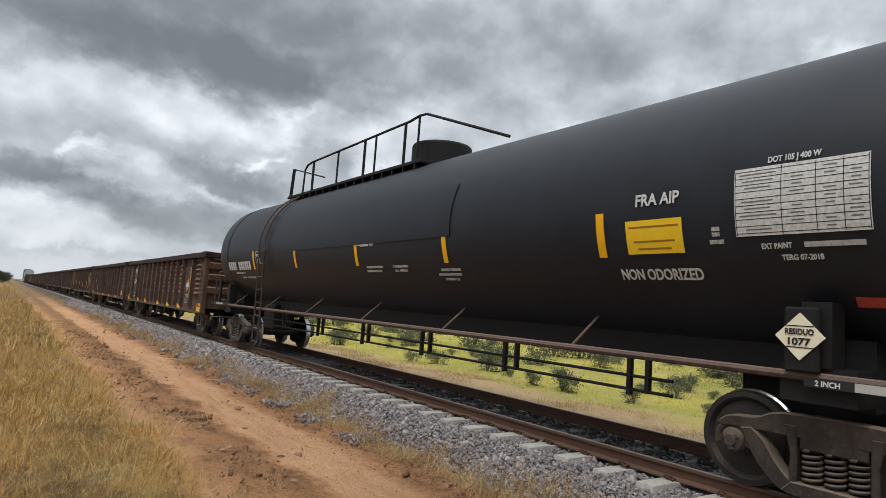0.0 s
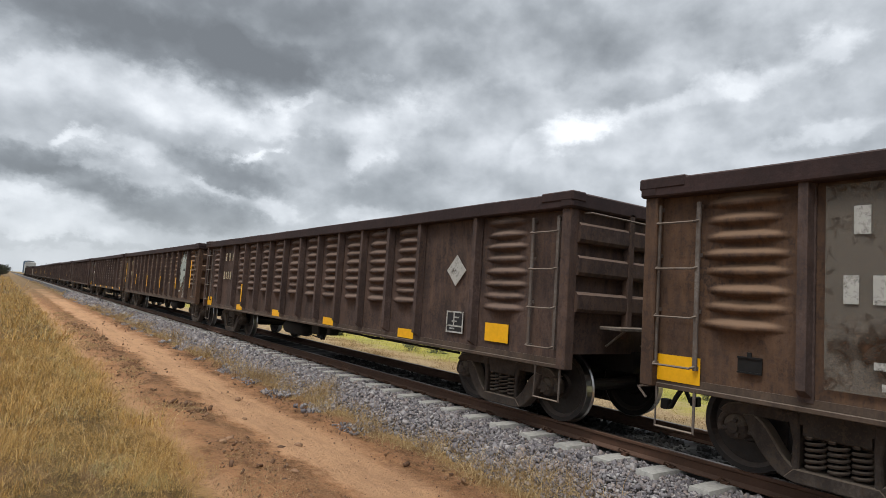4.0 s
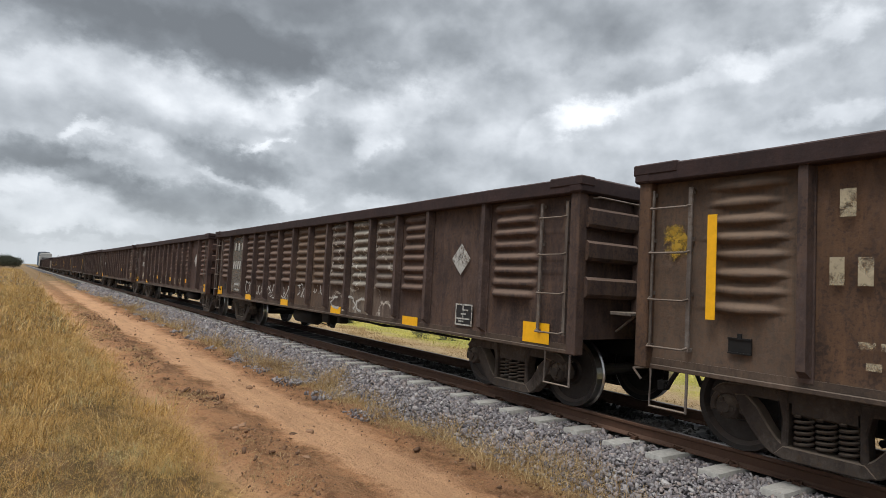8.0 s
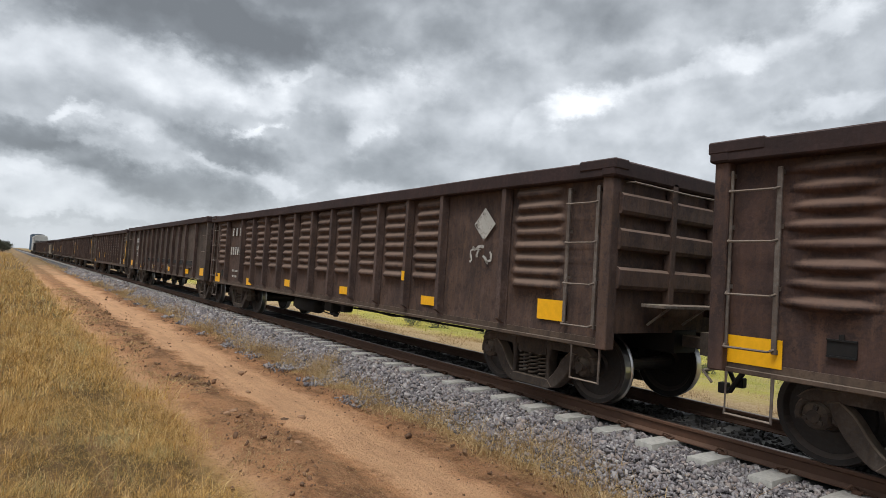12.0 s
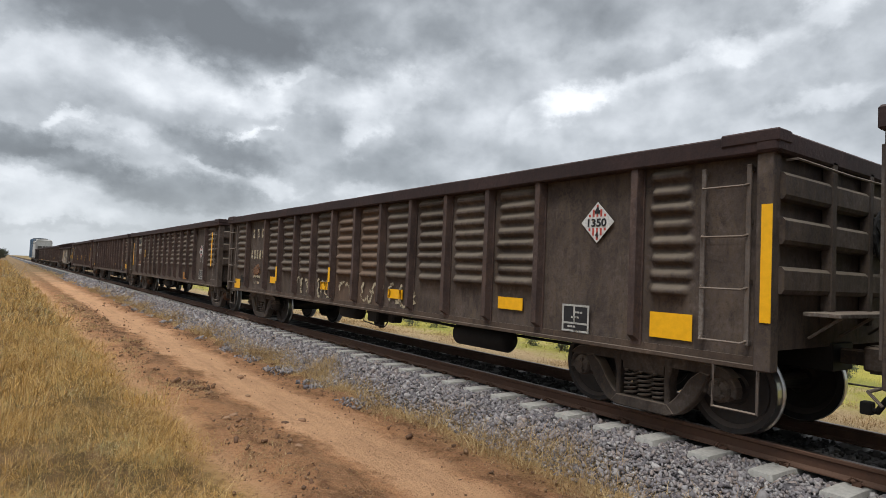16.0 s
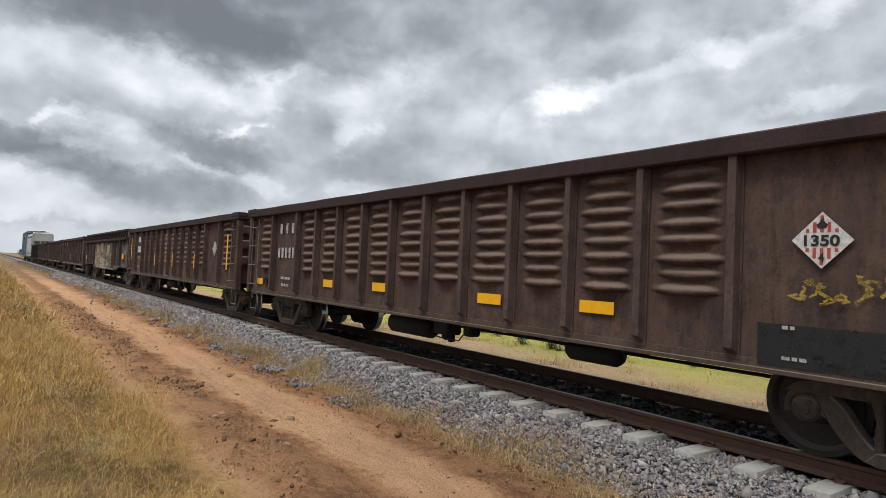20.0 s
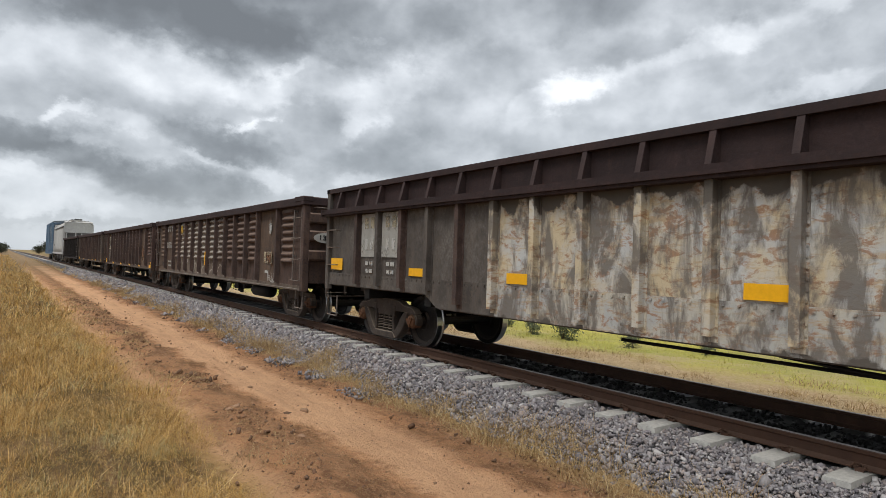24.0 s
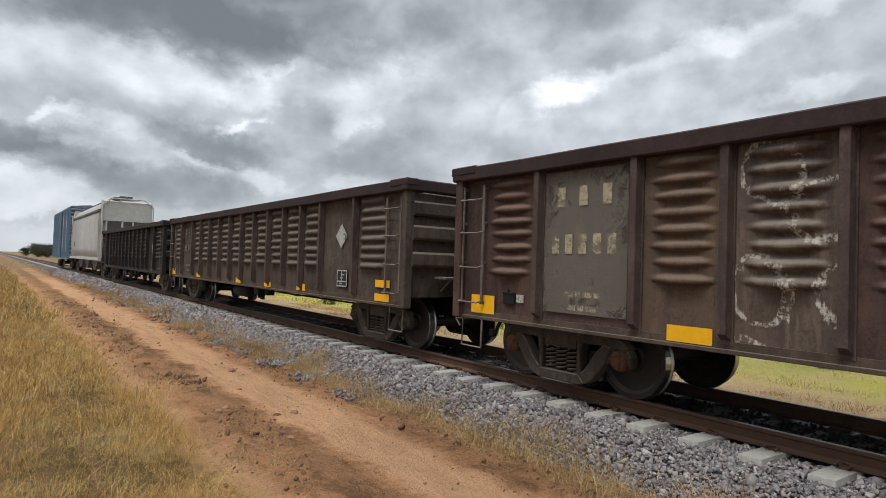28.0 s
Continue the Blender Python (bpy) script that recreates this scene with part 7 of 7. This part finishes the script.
def island_colors(name, colors, rough=0.9, scale=40.0, bump_by=0.003, translucent=0.0):
    """A colour of its own for each loose piece, with grain."""
    m, tree, bsdf = shader(name)
    geo = tree.nodes.new("ShaderNodeNewGeometry")
    n = len(colors)
    c = ramp(tree, geo.outputs["Random Per Island"], [(i / (n - 1), col) for i, col in enumerate(colors)])
    at = place(tree, False)
    g = noise_node(tree, at, scale, 5, 0.7)
    c = mix_color(tree, math_node(tree, "MULTIPLY", g, 0.4), c, tuple(v * 0.6 for v in colors[0]))
    link(tree, c, bsdf.inputs["Base Color"])
    bsdf.inputs["Roughness"].default_value = rough
    bsdf.inputs["Specular IOR Level"].default_value = 0.25
    if bump_by:
        bump(tree, bsdf, g, 0.6, bump_by)
    return m


def turns(rng, n):
    q = rng.normal(size=(n, 4))
    q /= np.linalg.norm(q, axis=1)[:, None]
    w, x, y, z = q.T
    return np.stack([1 - 2 * (y * y + z * z), 2 * (x * y - z * w), 2 * (x * z + y * w), 2 * (x * y + z * w), 1 - 2 * (x * x + z * z), 2 * (y * z - x * w), 2 * (x * z - y * w), 2 * (y * z + x * w), 1 - 2 * (x * x + y * y)], 1).reshape(n, 3, 3)


def scatter_stones(rng, place_xyz, radius):
    """Crushed stones: skewed blocks with broken corners."""
    n = len(place_xyz)
    base = np.array([(x, y, z) for z in (-1, 1) for y in (-1, 1) for x in (-1, 1)]) * 0.62
    f = np.array([(0, 2, 3, 1), (4, 5, 7, 6), (0, 1, 5, 4), (2, 6, 7, 3), (0, 4, 6, 2), (1, 3, 7, 5)])
    f = np.concatenate([f[:, (0, 1, 2)], f[:, (0, 2, 3)]])
    shape = base[None] * rng.uniform(0.55, 1.2, (n, 8, 3))
    shape = shape * np.stack([rng.uniform(1.0, 1.8, n), rng.uniform(0.7, 1.1, n), rng.uniform(0.5, 0.85, n)], 1)[:, None]
    v = np.einsum("nij,nkj->nki", turns(rng, n), shape) * radius[:, None, None] + place_xyz[:, None]
    faces = f[None] + (np.arange(n) * 8)[:, None, None]
    return v.reshape(-1, 3), faces.reshape(-1, 3)


def field(x, y, size, seed):
    """Smooth random field from 0 to 1 over the ground."""
    rng = np.random.default_rng(seed)
    g = rng.uniform(size=(64, 64))
    u, v = np.asarray(x) / size + 700.3, np.asarray(y) / size + 900.7
    i, j = np.floor(u).astype(int), np.floor(v).astype(int)
    a, b = u - i, v - j
    a, b = a * a * (3 - 2 * a), b * b * (3 - 2 * b)
    at = lambda p, q: g[p % 64, q % 64]
    return (at(i, j) * (1 - a) + at(i + 1, j) * a) * (1 - b) + (at(i, j + 1) * (1 - a) + at(i + 1, j + 1) * a) * b


def bed_height(x):
    return np.interp(np.abs(x), [0, 0.6, 0.72, 1.3, 1.62, 2.12, 2.75], [-0.205, -0.205, -0.226, -0.225, -0.262, -0.50, -0.52])


def build_ballast_stones():
    rng = np.random.default_rng(5)
    P, R = [], []
    for x0, x1, y0, y1, dens, r in ((-2.7, -0.86, 1.6, 9, 2100, 0.0225), (-2.7, -0.86, 9, 17, 1200, 0.028), (-2.62, -0.9, 17, 32, 440, 0.041), (-2.6, -1.2, 32, 70, 70, 0.07), (-0.65, 0.65, 1.6, 15, 240, 0.03), (-2.7, -0.86, -7, 1.6, 500, 0.03), (0.8, 2.6, 1.6, 16, 160, 0.034), (0.8, 2.6, 16, 40, 40, 0.06)):
        n = int((x1 - x0) * (y1 - y0) * dens)
        x, y = rng.uniform(x0, x1, n), rng.uniform(y0, y1, n)
        off = (y - 2.80 + 0.3048) % 0.6096 - 0.3048
        on_tie = (np.abs(off) < 0.135) & (np.abs(x) < 1.33) & (np.abs(x) > 0.62)
        edge = (x < -1.85) & (rng.uniform(size=n) < np.where(field(x, y, 0.8, 41) > 0.62, (-(x + 2.0)) / 0.8, (-(x + 1.85)) / 0.4))
        rail = np.abs(np.abs(x) - 0.7535) < 0.09
        keep = ~(on_tie | edge | rail)
        x, y = x[keep], y[keep]
        rr = r * rng.lognormal(-0.05, 0.34, len(x))
        z = bed_height(x) + rng.uniform(-0.022, 0.036, len(x))
        P.append(np.stack([x, y, z], 1))
        R.append(rr)
    m = island_colors("ballast_stone", [(0.10, 0.092, 0.098), (0.26, 0.240, 0.248), (0.38, 0.36, 0.355), (0.13, 0.117, 0.125), (0.52, 0.49, 0.47), (0.30, 0.262, 0.255), (0.13, 0.118, 0.128), (0.40, 0.33, 0.29), (0.25, 0.228, 0.24), (0.30, 0.28, 0.285)], 0.9, 60, 0.004)
    P, R = np.concatenate(P), np.concatenate(R)
    # inner stones: oily, and coloured black for the shade under the cars
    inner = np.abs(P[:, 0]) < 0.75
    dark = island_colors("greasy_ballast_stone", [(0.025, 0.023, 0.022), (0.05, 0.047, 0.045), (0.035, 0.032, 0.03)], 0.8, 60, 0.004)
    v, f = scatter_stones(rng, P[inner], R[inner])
    tagged(new("greasy_stones", fast_mesh("greasy_stones", v, f, [dark])), "ballast stones between the rails, blackened by oil and painted-in shade", "ballast", kind="stuff")
    v, f = scatter_stones(rng, P[~inner], R[~inner])
    tagged(new("ballast_stones", fast_mesh("ballast_stones", v, f, [m])), "loose grey crushed ballast stones", "ballast", kind="stuff")


build_ballast_stones()


def land(x, y):
    """Height of the ground for arrays of places, without its small bumps."""
    px_ = [-3000, -40, -9, -6.2, -5.3, -5.0, -4.6, -4.25, -4.0, -3.2, -2.6, -2.2, 2.4, 5, 14, 60, 3000]
    pz_ = [-0.3, -0.3, -0.38, -0.42, -0.5, -0.55, -0.51, -0.50, -0.55, -0.57, -0.52, -0.5, -0.5, -0.62, -0.9, -0.9, -0.5]
    return np.interp(x, px_, pz_)


def build_road_clods():
    rng = np.random.default_rng(8)
    m = island_colors("soil_clod", [(0.16, 0.085, 0.05), (0.23, 0.125, 0.07), (0.12, 0.07, 0.045), (0.28, 0.17, 0.10), (0.34, 0.2, 0.12)], 0.95, 50, 0.006)
    n = 5200
    x = np.concatenate([rng.normal(-4.35, 0.26, n // 2), rng.normal(-2.55, 0.2, n // 3), rng.uniform(-5.2, -2.4, n - n // 2 - n // 3)])
    y = 2 + 30 * rng.uniform(0, 1, n) ** 1.6
    r = 0.009 * rng.lognormal(0, 0.6, n) * (0.75 + 0.025 * y)
    v, f = scatter_stones(rng, np.stack([x, y, land(x, y) + 0.01], 1), r)
    tagged(new("soil_crumbs", fast_mesh("soil_crumbs", v, f, [m])), "small red-brown soil crumbs on the road", "soil", kind="stuff")
    for x, y, r in ((-3.54, 7.82, 0.055), (-4.45, 8.13, 0.05), (-4.34, 8.2, 0.06), (-3.26, 11.36, 0.06), (-4.1, 6.6, 0.05), (-3.7, 9.6, 0.045)):
        bm = bmesh.new()
        bmesh.ops.create_icosphere(bm, subdivisions=2, radius=r)
        for vtx in bm.verts:
            vtx.co *= 1 + 0.35 * noise.noise(vtx.co * 18 + Vector((x, y, 0)))
            vtx.co.z *= 0.6
        ob = part("soil_clod", bm, m, None)
        ob.location = (x, y, float(land(x, y)) + r * 0.1)
        tagged(ob, "red-brown clod of soil on the dirt road", "clod", "clods on the dirt road")


build_road_clods()


def blades(rng, x, y, z, height, width, lean, seg, out):
    """Bent grass blades as tapered strips, leaning out of their tufts."""
    n = len(x)
    face = rng.uniform(0, 2 * np.pi, n)
    dirn = rng.uniform(0, 2 * np.pi, n)
    bendv = (np.stack([np.cos(dirn), np.sin(dirn)], 1) * 0.6 + out) * (lean * np.abs(rng.normal(0.7, 0.5, n)) * height)[:, None] + np.array([0.05, -0.02]) * height[:, None]
    sx, sy = np.cos(face) * width / 2, np.sin(face) * width / 2
    flop = np.clip(rng.normal(0.35, 0.25, n), 0, 0.9)
    V = []
    for i in range(seg + 1):
        t = i / seg
        w = 1 - t * 0.9
        cx, cy, cz = x + bendv[:, 0] * t * t, y + bendv[:, 1] * t * t, z + height * t * (1 - flop * t)
        V += [np.stack([cx - sx * w, cy - sy * w, cz], 1), np.stack([cx + sx * w, cy + sy * w, cz], 1)]
    V = np.stack(V, 1)
    q = np.array([(2 * i, 2 * i + 1, 2 * i + 3, 2 * i + 2) for i in range(seg)])
    F = q[None] + (np.arange(n) * (2 * seg + 2))[:, None, None]
    return V.reshape(-1, 3), F.reshape(-1, 4)


def tufts(rng, n, x0, x1, y0, y1, spread, per):
    cx, cy = rng.uniform(x0, x1, n), rng.uniform(y0, y1, n)
    size = rng.lognormal(0, 0.45, n)
    ox, oy = rng.normal(0, 1, n * per), rng.normal(0, 1, n * per)
    s = np.repeat(spread * size, per)
    tilt = rng.normal(0, 0.6, (n, 2))
    return np.repeat(cx, per) + ox * s, np.repeat(cy, per) + oy * s, np.stack([ox, oy], 1) * 0.6 + np.repeat(tilt, per, 0), np.repeat(size, per)


def grass(name, label, m, parts, seed):
    rng = np.random.default_rng(seed)
    VV, FF, at = [], [], 0
    for n, per, x0, x1, y0, y1, spread, h, w, seg, keep in parts:
        x, y, out, size = tufts(rng, n, x0, x1, y0, y1, spread, per)
        k = keep(rng, x, y) if keep else np.ones(len(x), bool)
        x, y, out, size = x[k], y[k], out[k], size[k]
        hh = h * size ** 0.7 * (0.45 + 1.1 * field(x, y, max(0.5, spread * 7), 5)) * rng.lognormal(-0.1, 0.35, len(x))
        v, f = blades(rng, x, y, np.where(np.abs(x) < 2.12, np.maximum(bed_height(x), land(x, y)), land(x, y)) - 0.03, hh, w * rng.uniform(0.6, 1.4, len(x)), 0.9, seg, out)
        VV.append(v)
        FF.append(f + at)
        at += len(v)
    tagged(new(name, fast_mesh(name, np.concatenate(VV), np.concatenate(FF), [m])), label, "grass", kind="stuff")


def blade_colors(name, colors, other, part_of, size):
    """Dry and greener blades, mixed in patches."""
    m, tree, bsdf = shader(name)
    geo = tree.nodes.new("ShaderNodeNewGeometry")
    n = len(colors)
    lot = geo.outputs["Random Per Island"]
    c = ramp(tree, lot, [(i / (n - 1), col) for i, col in enumerate(colors)])
    d = ramp(tree, lot, [(i / (len(other) - 1), col) for i, col in enumerate(other)])
    at = place(tree, False)
    where = math_node(tree, "ADD", noise_node(tree, at, size, 5, 0.6), math_node(tree, "MULTIPLY_ADD", lot, 0.3, -0.15))
    c = mix_color(tree, ramp(tree, where, [(part_of, (0, 0, 0)), (part_of + 0.1, (1, 1, 1))]), c, d)
    link(tree, c, bsdf.inputs["Base Color"])
    bsdf.inputs["Roughness"].default_value = 0.85
    bsdf.inputs["Specular IOR Level"].default_value = 0.2
    return m


M_DRY = blade_colors("dry_grass_blade", [(0.50, 0.275, 0.07), (0.64, 0.40, 0.14), (0.19, 0.105, 0.035), (0.72, 0.52, 0.25), (0.50, 0.285, 0.075), (0.10, 0.06, 0.025), (0.58, 0.335, 0.095)], [(0.34, 0.27, 0.09), (0.50, 0.40, 0.17), (0.16, 0.13, 0.055), (0.58, 0.48, 0.26), (0.26, 0.23, 0.075)], 0.60, 1.1)
M_STRAW = blade_colors("straw_blade", [(0.42, 0.29, 0.13), (0.55, 0.41, 0.22), (0.28, 0.18, 0.09), (0.48, 0.33, 0.15)], [(0.30, 0.18, 0.09), (0.20, 0.12, 0.065), (0.38, 0.25, 0.13)], 0.52, 1.3)
M_LUSH = blade_colors("yellow_green_blade", [(0.50, 0.44, 0.10), (0.56, 0.48, 0.13), (0.40, 0.38, 0.09), (0.58, 0.50, 0.20), (0.32, 0.32, 0.085)], [(0.48, 0.39, 0.18), (0.40, 0.32, 0.14), (0.34, 0.34, 0.12)], 0.53, 0.35)


def bank(rng, x, y):
    """Thins out towards the road with a ragged edge."""
    edge = -5.02 + 0.2 * np.sin(y * 0.9) + 0.12 * np.sin(y * 2.7 + 1) - 0.004 * y
    return rng.uniform(size=len(x)) < np.clip((edge - x) / 0.5 + 0.2, 0.0, 1.0)


def strip(rng, x, y):
    edge = -2.16 + 0.10 * np.sin(y * 1.1 + 2) + 0.08 * np.sin(y * 3.1)
    return (rng.uniform(size=len(x)) < np.clip(1.0 - np.abs(x - edge) / 0.40, 0.0, 1.0)) & (field(x, y, 0.9, 9) > 0.12)


def ridge(rng, x, y):
    """Litter on the ridge beside the rut, in patches."""
    return (rng.uniform(size=len(x)) < np.clip(1.1 - np.abs(x + 4.6 + 0.15 * np.sin(y)) / 0.55, 0.0, 1.0)) & (field(x, y, 0.6, 11) > 0.42)


def heaps(rng, x, y):
    return field(x, y, 1.1, 13) > 0.55


grass("dry_grass", "tall golden dry grass beside the dirt road", M_DRY, [
    (4600, 28, -9.0, -4.7, 2.2, 9.0, 0.06, 0.125, 0.004, 3, bank),
    (420, 14, -9.0, -5.2, 2.2, 9.0, 0.08, 0.22, 0.004, 3, bank),
    (5600, 18, -11, -4.7, 9.0, 20.0, 0.09, 0.16, 0.008, 2, bank),
    (5000, 11, -18, -4.8, 20.0, 60.0, 0.16, 0.26, 0.022, 2, bank),
    (5000, 6, -50, -5.5, 60.0, 220.0, 0.4, 0.42, 0.07, 1, bank),
    (2600, 14, -9.0, -4.8, -7.0, 2.2, 0.08, 0.13, 0.006, 2, bank),
    (3200, 10, -22, -9, -10, 24.0, 0.14, 0.2, 0.014, 2, None)], 21)
grass("verge_grass", "short straw-coloured grass along the ballast", M_STRAW, [
    (8200, 13, -2.9, -1.6, 2.5, 14.0, 0.05, 0.14, 0.006, 2, strip),
    (6500, 9, -2.9, -1.6, 14.0, 45.0, 0.07, 0.17, 0.012, 2, strip),
    (1800, 5, -3.0, -1.7, 45.0, 160.0, 0.12, 0.18, 0.04, 1, strip),
    (5200, 9, -5.3, -3.8, 3.0, 14.0, 0.07, 0.04, 0.006, 2, ridge),
    (3600, 8, -5.3, -3.8, 14.0, 40.0, 0.10, 0.07, 0.014, 2, ridge)], 22)
grass("straw_heaps", "matted brown dry grass in heaps beyond the rails", M_STRAW, [
    (3600, 12, 3.7, 6.2, 1.0, 30.0, 0.12, 0.09, 0.012, 2, heaps),
    (500, 7, 2.4, 6.5, 1.0, 24.0, 0.09, 0.08, 0.010, 2, None)], 24)
grass("meadow_grass", "yellow-green meadow grass beyond the track", M_LUSH, [
    (5200, 7, 5.6, 16, 1.0, 26.0, 0.10, 0.11, 0.014, 2, None),
    (5000, 6, 5.6, 40, 26.0, 90.0, 0.25, 0.2, 0.05, 1, None),
    (2500, 6, 16, 45, 2.0, 26.0, 0.25, 0.2, 0.05, 1, None)], 23)

# ---- shrubs and far trees ----
M_LEAF = island_colors("grey_green_leaf", [(0.10, 0.12, 0.06), (0.16, 0.18, 0.10), (0.07, 0.09, 0.045), (0.20, 0.21, 0.14)], 0.8, 8, 0)
M_FARLEAF = island_colors("dark_far_leaf", [(0.045, 0.05, 0.03), (0.07, 0.075, 0.045), (0.03, 0.035, 0.022), (0.09, 0.09, 0.06)], 0.8, 8, 0)
M_TWIG = plain("grey_bark", (0.13, 0.10, 0.075), 0.9)


def leaf_cloud(rng, n, rx, ry, rz, size, z0):
    """Small leaf pairs thronging in clumps inside an uneven crown."""
    k = max(5, n // 90)
    c = rng.normal(0, 0.55, (k, 3))
    c /= np.maximum(1, np.linalg.norm(c, axis=1))[:, None]
    p = c[rng.integers(0, k, n)] + rng.normal(0, 0.2, (n, 3))
    p = p * (rx, ry, rz) + (0, 0, z0)
    p[:, 2] = np.maximum(p[:, 2], 0.02)
    leaf = np.array([(-0.5, 0, 0), (0, 0.28, 0.06), (0.5, 0, 0), (0, -0.28, 0.06)]) * size
    v = np.einsum("nij,kj->nki", turns(rng, n), leaf) * rng.uniform(0.6, 1.4, (n, 1, 1)) + p[:, None]
    f = np.arange(n * 4).reshape(n, 4)
    return v.reshape(-1, 3), f


def plant(kind, variant, height):
    rng = np.random.default_rng(300 + variant)
    thing_ = new(kind)
    tree_like = kind == "tree"
    n, size = (1500, 0.09 * height / 1.2) if not tree_like else (2200, 0.32)
    v, f = leaf_cloud(rng, n, height * 0.62, height * 0.62, height * (0.42 if tree_like else 0.48), size, height * (0.62 if tree_like else 0.45))
    crown = new("crown", fast_mesh("crown", v, f, [M_FARLEAF if tree_like else M_LEAF]))
    crown.parent = thing_
    bm = bmesh.new()
    for i in range(5 if not tree_like else 4):
        a = 2 * math.pi * i / 5 + rng.uniform(-.3, .3)
        r = height * 0.35
        tube(bm, [(0, 0, -0.05), (r * .25 * math.cos(a), r * .25 * math.sin(a), height * 0.3), (r * math.cos(a), r * math.sin(a), height * 0.75)], height * 0.018, 5)
    if tree_like:
        tube(bm, [(0, 0, -0.1), (0.05 * height, 0, height * 0.3), (0, 0, height * 0.7)], height * 0.035, 7)
    part("trunk" if tree_like else "woody_base", bm, M_TWIG, thing_)
    return thing_


def plant_all():
    rng = np.random.default_rng(77)
    bush = [tagged(plant("shrub", i, h), "low grey-green thorny shrub in the meadow", "shrub", "shrubs beyond the track") for i, h in enumerate((0.5, 0.8, 1.2, 1.7))]
    trees = [tagged(plant("tree", 10 + i, h), "dark far tree on the horizon", "tree", "far trees") for i, h in enumerate((4.5, 6.0))]
    first = set()

    def put(src, x, y, turn, k):
        m = Matrix.Translation((x, y, float(land(x, y)))) @ Matrix.Rotation(turn, 4, "Z") @ Matrix.Diagonal((k, k, k, 1))
        if src.name not in first:
            first.add(src.name)
            src.matrix_world = m
        else:
            o = copy_thing(src, m)
            o.scale = (k, k, k)

    for i in range(34):
        put(bush[rng.integers(0, 2)], rng.uniform(6.5, 14), rng.uniform(4, 40), rng.uniform(0, 6), rng.uniform(0.6, 1.1))
    for i in range(64):
        put(bush[rng.integers(1, 4)], rng.uniform(13, 34), 4 + 56 * rng.uniform(), rng.uniform(0, 6), rng.uniform(0.8, 1.3))
    for i in range(10):
        put(bush[rng.integers(0, 2)], rng.uniform(-12, -8.2), rng.uniform(8, 40), rng.uniform(0, 6), rng.uniform(0.4, 0.7))
    for i in range(60):
        y = rng.uniform(190, 420)
        put(trees[i % 2], -8 - y * rng.uniform(0.0, 0.22), y, rng.uniform(0, 6), rng.uniform(0.5, 1.0))
    for i in range(44):
        x = rng.uniform(-30, 28)
        put(trees[i % 2], x if abs(x) > 5 else x + 11, rng.uniform(300, 380), rng.uniform(0, 6), rng.uniform(0.7, 1.0))
    for i in range(90):
        y = rng.uniform(130, 420)
        put(trees[i % 2], 9 + y * rng.uniform(0.01, 0.45), y, rng.uniform(0, 6), rng.uniform(0.5, 1.0))


plant_all()


# ---- what moves ----
def motions():
    times = [0.5 * i for i in range(57)]
    for car, start in CARS:
        walk(car, [(t, pose(0, start - travelled(t), 0)) for t in times])
    # the wheels roll on the rails
    turns = []
    for i in range(0, round(SECONDS * FPS) + 1, 2):
        t = i / FPS
        turns.append((t, math.degrees(travelled(t) / WHEEL_R)))
    for axle, y in AXLES:
        phase = (y * 77.0) % 360
        walk(axle, [(t, pose(0, y, WHEEL_R, a + phase)) for t, a in turns])


motions()
